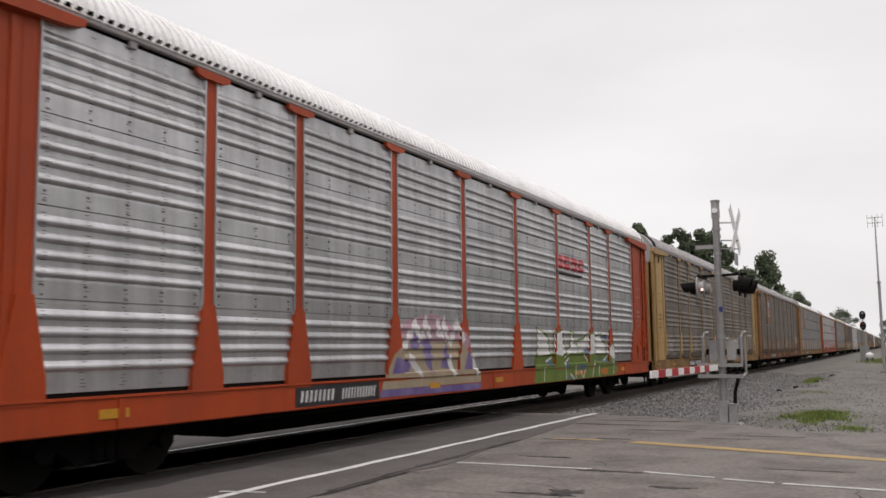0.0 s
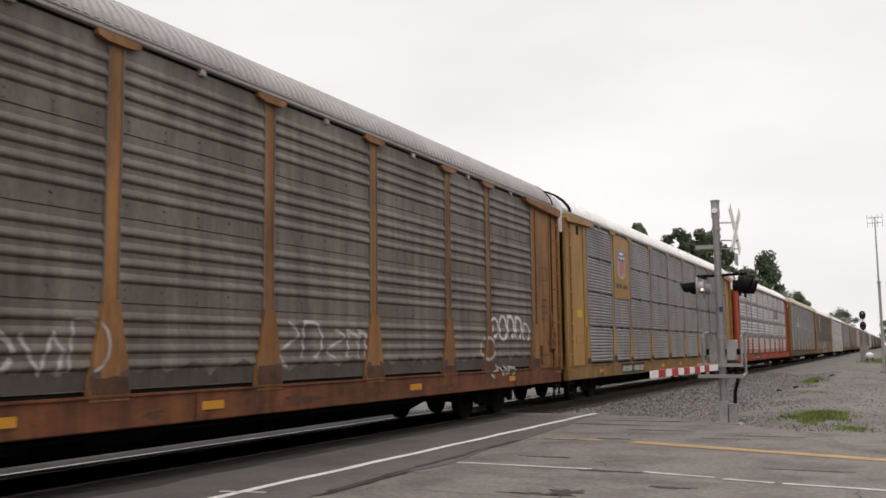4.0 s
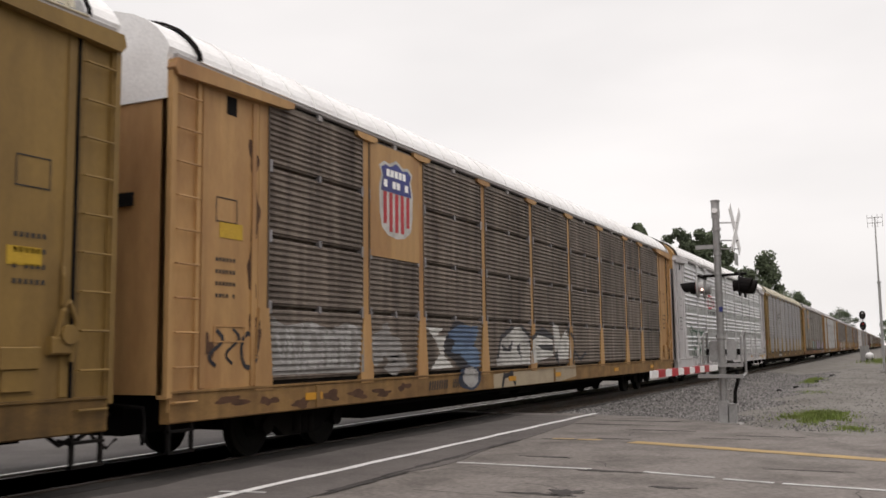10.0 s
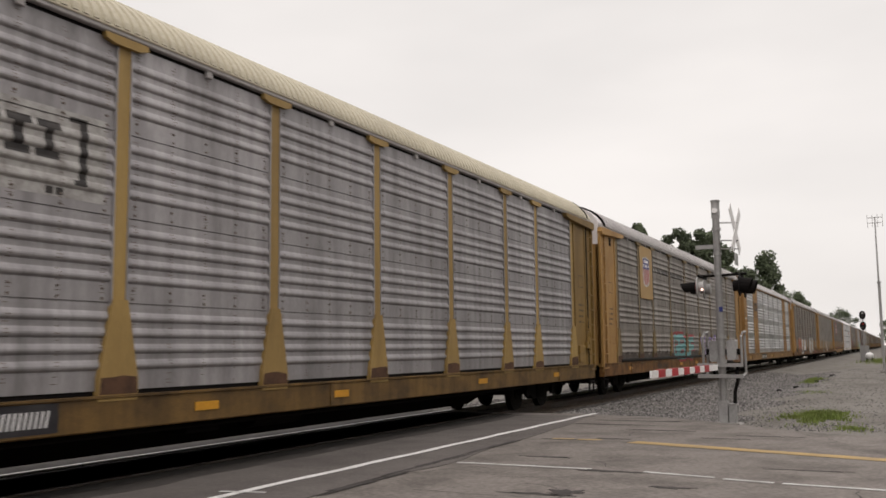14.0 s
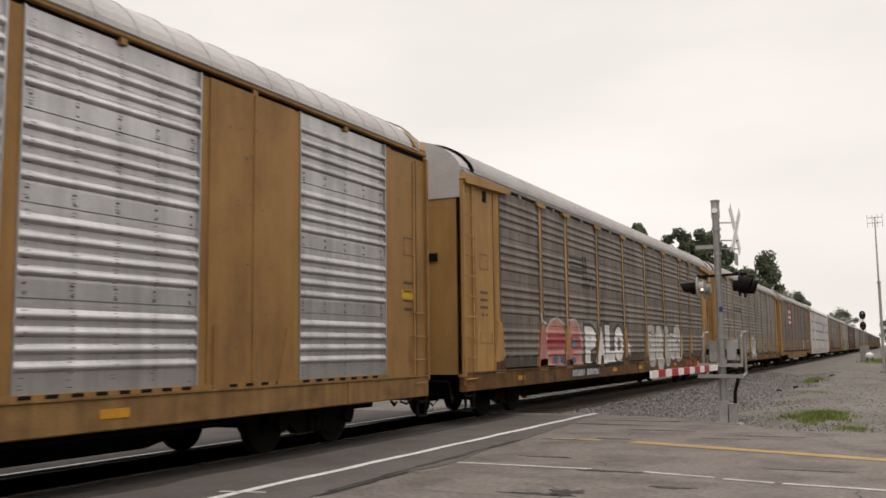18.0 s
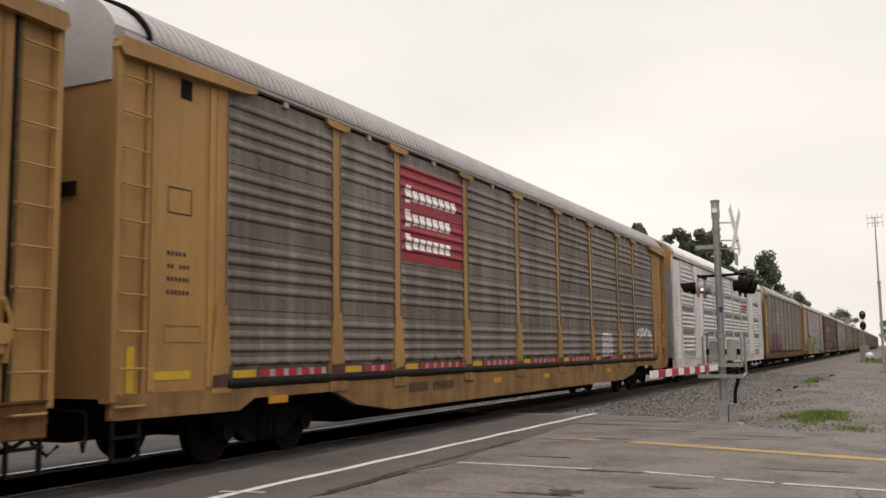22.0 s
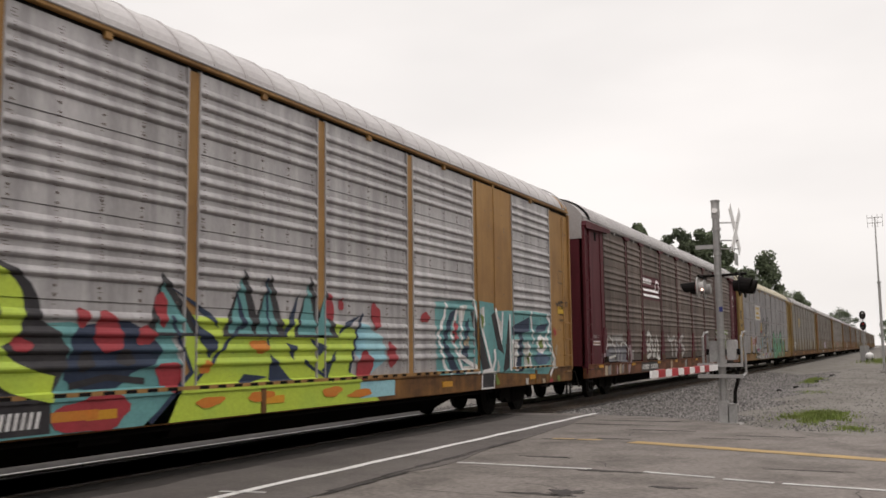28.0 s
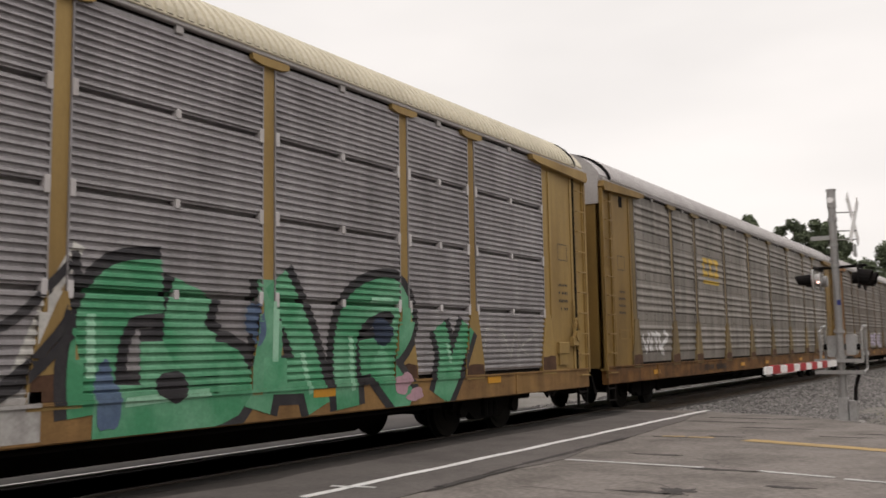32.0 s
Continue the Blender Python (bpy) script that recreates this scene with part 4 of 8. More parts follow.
# ---- paint on the cars: signs, stencils and graffiti ----
def word(text, y0, y1, z0, z1, bold=0.03, grow=0.0, seed=1, wild=0.06):
    """Sprayed letters in cells side by side, each a little tilted and uneven."""
    rnd = random.Random(seed)
    out = []
    n = len(text)
    cell = (y1 - y0) / n
    for i, ch in enumerate(text):
        a, b = y0 + cell * i - 0.04 * cell - grow, y0 + cell * (i + 1) + 0.02 * cell + grow
        lo, hi = z0 + rnd.uniform(0, wild) * (z1 - z0) - grow, z1 - rnd.uniform(0, 2 * wild) * (z1 - z0) + grow
        lean = rnd.uniform(-wild, wild)
        if ch == " ":
            continue
        for f in glyph(ch, bold):
            out.append([(a + (b - a) * (u + lean * (w - 0.5)), lo + (hi - lo) * w) for u, w in f])
    return out


def rect(y0, y1, z0, z1):
    return [[(y0, z0), (y1, z0), (y1, z1), (y0, z1)]]


def bars(y0, y1, z0, z1, n, gap=0.3, seed=0):
    """Unreadable writing: upright bars in a row."""
    rnd = random.Random(seed)
    out, w = [], (y1 - y0) / n
    for i in range(n):
        if rnd.random() < 0.12:
            continue
        out += rect(y0 + i * w, y0 + (i + 1 - gap) * w, z0, z1)
    return out


def blob(y, z, ry, rz, seed, rough=0.25, n=22):
    rnd = random.Random(seed)
    ph = [rnd.uniform(0, 6.28) for _ in range(4)]
    ring = []
    for i in range(n):
        a = 2 * math.pi * i / n
        r = 1 + rough * (0.5 * math.sin(2 * a + ph[0]) + 0.4 * math.sin(3 * a + ph[1]) + 0.3 * math.sin(5 * a + ph[2]))
        ring.append((y + ry * r * math.cos(a), z + rz * r * math.sin(a)))
    return [[(y, z), ring[i], ring[(i + 1) % n]] for i in range(n)]


def pillow(y, z, ry, rz):
    """A rounded square, like a bubble letter."""
    ring = []
    for i in range(24):
        c, d = math.cos(math.pi * i / 12), math.sin(math.pi * i / 12)
        ring.append((y + ry * math.copysign(abs(c) ** 0.7, c), z + rz * math.copysign(abs(d) ** 0.7, d)))
    return [[(y, z), ring[i], ring[(i + 1) % 24]] for i in range(24)]


def bend(pts, n=4):
    """The same stroke, drawn with a smooth sweep of the arm."""
    p = [pts[0]] + list(pts) + [pts[-1]]
    out = []
    for a, b, c, d in zip(p, p[1:], p[2:], p[3:]):
        for i in range(n):
            t = i / n
            out.append(tuple(0.5 * (2 * b[j] + (c[j] - a[j]) * t + (2 * a[j] - 5 * b[j] + 4 * c[j] - d[j]) * t * t + (3 * b[j] - a[j] - 3 * c[j] + d[j]) * t ** 3) for j in (0, 1)))
    return out + [pts[-1]]


def ribbon(pts, w):
    """A stroke of even width along a line of points, its pieces joined at the bends."""
    p = [Vector(q) for i, q in enumerate(pts) if i == 0 or (Vector(q) - Vector(pts[i - 1])).length > 1e-4]
    left, right = [], []
    for i, q in enumerate(p):
        d0 = (q - p[max(i - 1, 0)]) if i else p[1] - q
        d1 = (p[min(i + 1, len(p) - 1)] - q) if i < len(p) - 1 else d0
        d0, d1 = d0.normalized(), d1.normalized()
        d = d0 + d1
        d = d.normalized() if d.length > 0.2 else d1
        n = Vector((-d.y, d.x)) * (w / 2) / max(0.6, abs(d.dot(d1)))
        left.append((q.x + n.x, q.y + n.y))
        right.append((q.x - n.x, q.y - n.y))
    return [[right[i], right[i + 1], left[i + 1], left[i]] for i in range(len(p) - 1)]


def scribble(y0, y1, z0, z1, n, w, seed):
    """Hand-sprayed tag: n letter-like loops and strokes from side to side."""
    rnd = random.Random(seed)
    out, cell = [], (y1 - y0) / n
    for i in range(n):
        c = y0 + cell * (i + 0.5)
        kind = rnd.choice("odnvs")
        top, low = z1 - rnd.uniform(0, 0.3) * (z1 - z0), z0 + rnd.uniform(0, 0.2) * (z1 - z0)
        h, r, m = top - low, cell * 0.45, (top + low) / 2
        if kind == "o":
            pts = [(c + r * math.cos(a), m + h / 2 * math.sin(a)) for a in [i * 0.6 for i in range(11)]]
        elif kind == "d":
            pts = [(c - r, low), (c - r * 0.8, top)] + [(c + r * math.sin(a) * 0.9, m + h / 2 * math.cos(a)) for a in [i * 0.5 for i in range(7)]]
        elif kind == "n":
            pts = [(c - r, low), (c - r * 0.9, top), (c, top - 0.15 * h), (c + 0.2 * r, low), (c + 0.3 * r, top), (c + r, top - 0.1 * h), (c + r, low)]
        elif kind == "v":
            pts = [(c - r, top), (c - 0.1 * r, low), (c + 0.5 * r, top), (c + r, m), (c + 0.7 * r, low)]
        else:
            pts = [(c + r * math.sin(a * 1.0) * 0.9, top - h * a / 6.3) for a in [i * 0.57 for i in range(12)]]
        out += ribbon(pts, w * rnd.uniform(0.7, 1.3))
    return out


def star(y, z, r):
    ring = [(y + (r if i % 2 == 0 else r * 0.4) * math.sin(i * math.pi / 5), z + (r if i % 2 == 0 else r * 0.4) * math.cos(i * math.pi / 5)) for i in range(10)]
    return [[(y, z), ring[i], ring[(i + 1) % 10]] for i in range(10)]


def half_width(z, flare, wide):
    if not flare or z > FOOT:
        return wide / 2
    return wide / 2 + (flare - wide) / 2 * min(1.0, (FOOT - z) / (FOOT - 1.16))


def surface(kind, layout, flare, wide, y, z):
    """Which part of the car's side lies at (y, z), and how far out it is."""
    if z < DECK - 0.03:
        return "sill", 1.505
    if z < DECK + 0.005:
        return "lip", 1.525
    for p in POSTS:
        if abs(y - p) < half_width(z, flare, wide):
            return ("foot", 1.513) if flare and z < FOOT else ("post", POST_X + 0.001)
    if y < POSTS[0] or y > POSTS[-1]:
        return "end", 1.472
    if layout == "plates" and (POSTS[1] < y < POSTS[2] or POSTS[7] < y < POSTS[8]):
        return "plate", 1.518
    return "panel", None


JOINED = {"road_grime", "rust_staining", "slotted_edge", "graffiti_outline", "graffiti_halo", "graffiti_field", "grey_band", "mark_writing", "sign_writing", "stencil_writing", "stencil", "shield_writing", "shield_striping", "logo_gap", "graffiti_accent", "graffiti_tag", "red_marking", "white_marking", "yellow_marking", "logo"}


def spray(car, spec, name, faces, material, label="", lift=0.004, flat=None):
    """Lays flat shapes (y, z) on the car's side, over ribs, posts and sill, as one thin skin of paint."""
    kind, layout = spec.get("ribs", "wide"), spec.get("layout", "posts")
    flare, cap, wide = spec.get("flare", (0.56, True, 0.21) if layout == "posts" else (0.0, False, 0.19))
    bm = bmesh.new()
    for f in faces:
        try:
            bm.faces.new([bm.verts.new((0, y, z)) for y, z in f])
        except ValueError:
            pass
    ys, zs = [v.co.y for v in bm.verts], [v.co.z for v in bm.verts]
    cuts_z = [DECK - 0.03, DECK + 0.005, FLOOR + 0.03, 1.16, 1.58, FOOT] + [z for x, z in PROFILE[kind]]
    cuts_y = [p + s * q for p in POSTS for s in (-1, 1) for q in ({wide / 2, flare / 2, (flare + wide) / 4} if flare else {wide / 2})]
    if flat:
        cuts_z, cuts_y = [], []
    for axis, cuts, lo, hi in ((2, cuts_z, min(zs), max(zs)), (1, cuts_y, min(ys), max(ys))):
        for c in cuts:
            if lo + 0.003 < c < hi - 0.003:
                co, no = [0, 0, 0], [0, 0, 0]
                co[axis], no[axis] = c, 1
                bmesh.ops.bisect_plane(bm, geom=bm.verts[:] + bm.edges[:] + bm.faces[:], dist=1e-5, plane_co=co, plane_no=no)
    # paint ends at the sill's lower edge
    if min(zs) < SILL + 0.015:
        bmesh.ops.bisect_plane(bm, geom=bm.verts[:] + bm.edges[:] + bm.faces[:], dist=1e-5, plane_co=(0, 0, SILL + 0.015), plane_no=(0, 0, 1), clear_inner=True)
    verts, out, seen = [], [], {}
    for f in bm.faces:
        c = f.calc_center_median()
        zone, out_x = ("flat", flat) if flat else surface(kind, layout, flare, wide, c.y, c.z)
        ids = []
        for v in f.verts:
            key = (round(v.co.y, 4), round(v.co.z, 4), zone)
            if key not in seen:
                seen[key] = len(verts)
                x = out_x if out_x else depth(kind, v.co.z)
                verts.append((x + lift, v.co.y, v.co.z))
            ids.append(seen[key])
        if len(set(ids)) > 2:
            out.append(tuple(dict.fromkeys(ids)))
    bm.free()
    me = bpy.data.meshes.new(name)
    me.from_pydata(verts, [], out)
    me.materials.append(None)
    ob = part(name, me, material, car, label)
    if name in JOINED:
        tagged(ob, kind="stuff")
    return ob


def tag(car, spec, text, y0, y1, z0, z1, fill, outline, bold=0.035, edge=0.07, seed=1, wild=0.07, label="", halo=None):
    """Graffiti letters with an outline behind them."""
    if halo:
        spray(car, spec, "graffiti_halo", word(text, y0, y1, z0, z1, bold + 0.05, edge * 2.2, seed, wild), halo, lift=0.002)
    spray(car, spec, "graffiti_outline", word(text, y0, y1, z0, z1, bold + 0.03, edge, seed, wild), outline, lift=0.004)
    for i in range(len(text)):
        alone = " " * i + text[i] + " " * (len(text) - 1 - i)
        spray(car, spec, "graffiti_letter", word(alone, y0, y1, z0, z1, bold, 0.0, seed, wild), fill, label, lift=0.007)


def fat(car, spec, paths, w, fill, outline, edge, label=""):
    """One fat sprayed letter: its strokes, and behind each a wider dark one."""
    for i, path in enumerate(paths):
        spray(car, spec, "graffiti_outline", ribbon(bend(path), w + 2 * edge), outline, lift=0.003 + 0.0006 * i)
    for i, path in enumerate(paths):
        spray(car, spec, "graffiti_letter", ribbon(bend(path), w), fill, label, lift=0.007 + 0.0008 * i)


SIGN_X = 1.509


def shield(car, spec, y0, y1, z0, z1):
    c, w, h = (y0 + y1) / 2, (y1 - y0) / 2, z1 - z0
    rim = [(-1.0, 0.62), (-0.98, 0.30), (-0.86, 0.12), (-0.5, 0.03), (0, 0), (0.5, 0.03), (0.86, 0.12), (0.98, 0.30), (1.0, 0.62), (0.88, 0.78), (1.0, 0.88), (0.72, 0.95), (0.4, 0.93), (0, 1.0), (-0.4, 0.93), (-0.72, 0.95), (-1.0, 0.88), (-0.88, 0.78)]
    ring = [(c + a * w, z0 + b * h) for a, b in rim]
    spray(car, spec, "shield", [[(c, z0 + 0.5 * h), ring[i], ring[(i + 1) % len(ring)]] for i in range(len(ring))], P_CHALK, "white shield sign", 0.002, SIGN_X)
    upper = [(c + a * w * 0.93, z0 + b * h * 0.99) for a, b in [(-0.98, 0.58), (0.98, 0.58), (0.86, 0.77), (0.96, 0.87), (0.7, 0.92), (0.4, 0.9), (0, 0.97), (-0.4, 0.9), (-0.7, 0.92), (-0.96, 0.87), (-0.86, 0.77)]]
    spray(car, spec, "shield_field", [[(c, z0 + 0.7 * h), upper[i], upper[(i + 1) % len(upper)]] for i in range(len(upper))], BLUE, "dark blue shield field", 0.005, SIGN_X)
    spray(car, spec, "shield_writing", bars(c - 0.6 * w, c + 0.6 * w, z0 + 0.77 * h, z0 + 0.86 * h, 5, 0.2, 3) + bars(c - 0.75 * w, c + 0.75 * w, z0 + 0.63 * h, z0 + 0.72 * h, 6, 0.2, 4), SIGN_WHITE, "", 0.008, SIGN_X)
    stripes = []
    for i in range(5):
        y = c + (i - 2) * 0.34 * w
        stripes += rect(y - 0.1 * w, y + 0.1 * w, z0 + (0.08 if abs(i - 2) < 2 else 0.17) * h, z0 + 0.57 * h)
    spray(car, spec, "shield_striping", stripes, RED, "red upright stripes", 0.005, SIGN_X)


def plate_sign(car, spec, y0, y1, z0, z1, material, label):
    m = Mesh().prism([(y0, z0), (y1, z0), (y1, z1), (y0, z1)], 1.45, SIGN_X, "x")
    return part("sign_plate", m, material, car, label)


def bracket_logo(car, spec, y0, y1, z0, z1, material):
    h, w = z1 - z0, y1 - y0
    q = rect(y0, y0 + 0.06 * w, z0 + 0.15 * h, z1) + rect(y1 - 0.06 * w, y1, z0 + 0.15 * h, z1) + rect(y0, y0 + 0.14 * w, z1 - 0.06 * h, z1) + rect(y1 - 0.14 * w, y1, z1 - 0.06 * h, z1)
    q += rect(y0, y0 + 0.1 * w, z0 + 0.15 * h, z0 + 0.22 * h) + rect(y1 - 0.1 * w, y1, z0 + 0.15 * h, z0 + 0.22 * h)
    for i in range(3):
        a = y0 + (0.20 + 0.21 * i) * w
        q += rect(a, a + 0.17 * w, z0 + 0.42 * h, z0 + 0.52 * h) + rect(a, a + 0.17 * w, z0 + 0.78 * h, z0 + 0.88 * h) + rect(a + (0.0, 0.05, 0.06)[i] * w, a + (0.06, 0.12, 0.12)[i] * w, z0 + 0.5 * h, z0 + 0.8 * h)
    q += bars(y0 + 0.15 * w, y0 + 0.3 * w, z0, z0 + 0.09 * h, 2, 0.3, 1) + bars(y1 - 0.3 * w, y1 - 0.15 * w, z0, z0 + 0.09 * h, 2, 0.3, 1)
    spray(car, spec, "logo", q, material, "dark bracketed emblem", lift=0.005)


def stripe_logo(car, spec, y0, y1, z0, z1):
    """Thin dark speed lines running into a dark block."""
    h, w = z1 - z0, y1 - y0
    q = []
    for i in range(4):
        q += rect(y0, y0 + 0.55 * w, z1 - (0.16 + 0.14 * i) * h, z1 - (0.10 + 0.14 * i) * h)
    q += bars(y0 + 0.5 * w, y0 + 0.8 * w, z1 - 0.5 * h, z1, 3, 0.25, 2) + bars(y0 + 0.48 * w, y1, z0 + 0.02 * h, z0 + 0.18 * h, 9, 0.3, 5) + bars(y0 + 0.48 * w, y0 + 0.9 * w, z0 + 0.26 * h, z0 + 0.4 * h, 7, 0.3, 6)
    spray(car, spec, "logo", q, DARK_INK, "dark lines and block emblem", lift=0.005)


def red_logo(car, spec, y0, y1, z0, z1):
    h, w = z1 - z0, y1 - y0
    q = []
    for i in range(4):
        a = y0 + i * w * 0.25
        q += [[(a, z0 + 0.3 * h), (a + 0.21 * w, z0 + 0.3 * h), (a + 0.23 * w, z1), (a + 0.02 * w, z1)]]
    spray(car, spec, "logo", q, RED, "red slanted emblem blocks", lift=0.005)
    inner = []
    for i in range(4):
        a = y0 + i * w * 0.25 + (0.05, 0.09, 0.03, 0.10)[i] * w
        b = z0 + (0.55, 0.62, 0.50, 0.58)[i] * h
        inner += [[(a, b), (a + 0.11 * w, b), (a + 0.12 * w, b + 0.13 * h), (a + 0.01 * w, b + 0.13 * h)]]
    spray(car, spec, "logo_gap", inner, PALE_GREY, lift=0.008)
    spray(car, spec, "logo_underline", [[(y0 - 0.04 * w, z0), (y0 + 0.86 * w, z0), (y0 + 0.92 * w, z0 + 0.13 * h), (y0 - 0.02 * w, z0 + 0.2 * h)]], DARK_INK, lift=0.005)


def mark(car, spec, y0, y1, dark_text=False, seed=1):
    """The car's stencilled mark on the sill, as plain bars."""
    z0, z1 = 0.66, 0.95
    if not dark_text:
        spray(car, spec, "mark_field", rect(y0, y1, z0, z1), P_BLACK, "black mark field", lift=0.004)
    m = (y0 + y1) / 2
    q = []
    for f in bars(y0 + 0.10, m - 0.16, z0 + 0.06, z1 - 0.07, 8, 0.5, seed) + bars(m + 0.02, y1 - 0.12, z0 + 0.06, z1 - 0.07, 12, 0.5, seed + 50):
        q.append([(y + 0.2 * (z - z0), z) for y, z in f])
    spray(car, spec, "mark_writing", q, DARK_INK if dark_text else P_WHITE, lift=0.008)


def reflectors(car, spec, ys, z=0.80):
    for y in ys:
        part("reflector", kept("reflector", lambda: Mesh().box(-0.004, 0.006, -0.21, 0.21, -0.05, 0.05)), AMBER, car, "amber reflector strip", pose(1.510, y, z))


def decorate(k):
    car, spec = CARS[k][0], SPECS[k]

    def s(name, faces, material, label="", lift=0.004):
        spray(car, spec, name, faces, material, label, lift)

    def t(*a, **kw):
        tag(car, spec, *a, **kw)

    rnd = random.Random(k)
    # faint stencils on the end plates
    for e in (0, 1) if k not in (3, 17) else (1,):
        c = 1.08 if e == 0 else LENGTH - 1.08
        q = []
        for i in range(4):
            q += bars(c - 0.2, c + 0.2, 2.55 - 0.15 * i, 2.60 - 0.15 * i, 6, 0.4, 10 * k + i)
        q += ribbon([(c - 0.2, 3.35), (c + 0.2, 3.35), (c + 0.2, 3.05), (c - 0.2, 3.05), (c - 0.2, 3.35)], 0.014)
        s("stencil_writing", q, P_FAINT if spec["frame"] in (ORANGE, MAROON) else DARK_INK)
    if k == 0:
        red_logo(car, spec, 17.5, 19.85, 3.28, 3.78)
        # big green and white piece over the panels, posts and sill
        s("graffiti_field", [[(15.9, 1.32), (17.6, 1.32), (18.65, 1.31), (20.06, 1.3), (22.12, 1.28), (22.9, 0.84), (22.55, 0.64), (15.7, 0.64)]], P_OLIVE, "olive green graffiti field", 0.002)
        q = [[(16.0, 1.25), (16.05, 1.9), (16.7, 1.7), (16.9, 1.3)], [(17.2, 1.3), (17.25, 1.78), (17.84, 1.86), (17.92, 1.55), (18.12, 1.36), (17.7, 1.24)],
             [(18.1, 1.33), (18.5, 1.5), (18.5, 1.85), (18.68, 1.81), (18.78, 1.55), (19.15, 1.42), (18.9, 1.3)],
             [(19.0, 1.3), (19.1, 1.62), (19.6, 1.66), (19.95, 1.8), (20.52, 1.82), (20.5, 1.6), (20.6, 1.3), (20.06, 1.26), (19.5, 1.34)],
             [(20.62, 1.28), (20.64, 1.72), (21.19, 1.81), (21.23, 1.61), (21.63, 1.56), (21.63, 1.27)], [(21.7, 1.3), (22.27, 1.56), (22.62, 1.25), (22.42, 1.1)]]
        halo = [[(y + 0.07 * (1 if y > sum(a for a, b in f) / len(f) else -1), z + (0.05 if z > 1.45 else -0.04)) for y, z in f] for f in q]
        s("graffiti_outline", halo, P_OLIVE, lift=0.004)
        for f in q:
            s("graffiti_letter", [f], P_WHITE, "white sprayed letter over green", 0.007)
        s("graffiti_accent", [[(17.93, 1.04), (18.35, 1.16), (18.21, 0.95), (18.0, 0.93)], [(19.09, 1.02), (19.61, 1.01), (19.59, 0.87), (19.12, 0.88)], [(18.13, 0.66), (18.31, 0.78), (18.66, 0.66)], [(19.5, 1.36), (20.06, 1.46), (19.93, 1.23)],
                            [(20.95, 1.07), (21.01, 1.26), (21.24, 1.04)], [(21.5, 1.07), (21.87, 1.18), (21.84, 0.97)], [(16.6, 1.1), (17.0, 1.2), (17.05, 0.95)]] + blob(21.6, 1.73, 0.3, 0.07, 5), P_BLUE, "dark blue sprayed accents", 0.010)
        s("graffiti_accent", [[(19.19, 0.86), (19.57, 0.86), (19.41, 0.66)]] + blob(21.4, 0.78, 0.42, 0.09, 6), P_ORANGE, "orange sprayed accents", 0.010)
        q = []
        for y0, z0, y1, z1 in ((17.93, 1.02, 18.0, 0.66), (18.77, 1.0, 18.78, 0.66), (20.45, 1.1, 20.24, 0.66), (20.9, 0.99, 20.84, 0.66), (20.62, 1.52, 20.63, 1.06), (17.99, 1.2, 18.56, 1.42), (19.55, 1.29, 19.96, 1.08), (19.6, 0.86, 19.42, 0.66), (19.16, 0.86, 19.38, 0.66),
                               (22.15, 1.2, 22.4, 0.9), (22.4, 0.9, 22.3, 0.68), (17.9, 1.02, 18.35, 1.18), (16.6, 1.12, 17.02, 1.22), (16.4, 1.0, 16.35, 0.68), (21.45, 1.08, 21.88, 1.21), (18.65, 0.64, 18.3, 0.8)):
            q += ribbon([(y0, z0), (y1, z1)], 0.045)
        s("graffiti_tag", q, P_WHITE, lift=0.012)
        s("graffiti_field", blob(10.7, 1.62, 1.35, 0.42, 9, 0.15), P_PINK, "pink graffiti cloud", 0.002)
        s("graffiti_field", [[(8.8, 0.98), (9.09, 1.35), (9.57, 1.57), (11.72, 1.58), (12.26, 1.29), (12.53, 0.92)], [(8.74, 0.93), (12.67, 0.96), (12.67, 0.79), (8.7, 0.8)]], P_SAND, "sand-coloured graffiti field", 0.004)
        for f in [[(8.66, 0.8), (12.67, 0.77), (12.63, 0.65), (8.61, 0.68)], [(9.02, 1.04), (9.17, 1.31), (9.82, 1.24), (9.69, 1.06)], [(9.68, 1.46), (9.92, 1.75), (10.12, 1.54), (9.93, 1.43)], [(10.15, 1.57), (10.49, 1.63), (10.61, 0.99), (10.29, 1.23)], [(10.94, 1.1), (11.12, 1.58), (11.35, 1.08)], [(11.85, 1.05), (12.07, 1.41), (12.41, 1.05)]]:
            s("graffiti_accent", [f], P_PURPLE, "dark purple sprayed shapes", 0.007)
        for f in [[(9.41, 1.39), (9.65, 1.63), (9.93, 1.89), (10.12, 1.57)], [(10.18, 1.64), (10.33, 1.97), (10.47, 1.64)], [(10.81, 1.65), (10.83, 1.99)], [(10.95, 1.65), (11.09, 1.96), (11.19, 1.59)], [(11.28, 1.51), (11.64, 1.95), (11.87, 1.58)], [(9.68, 1.34), (10.12, 1.01)], [(11.24, 1.31), (11.47, 0.95)], [(12.33, 1.29), (12.53, 0.94)]]:
            s("graffiti_letter", ribbon(f, 0.15), P_WHITE, "white pointed sprayed letter", 0.010)
        mark(car, spec, 6.3, 8.6)
    elif k == 1:
        stripe_logo(car, spec, 6.75, 9.05, 3.16, 3.9)
        for i, (a, b, n) in enumerate(((2.25, 3.75, 4), (7.1, 8.0, 3), (9.65, 10.65, 3))):
            s("graffiti_tag", scribble(a, b, 1.12 + 0.05 * (i % 2), 1.75, n, 0.05, 20 + i), P_FAINT, "white sprayed tag")
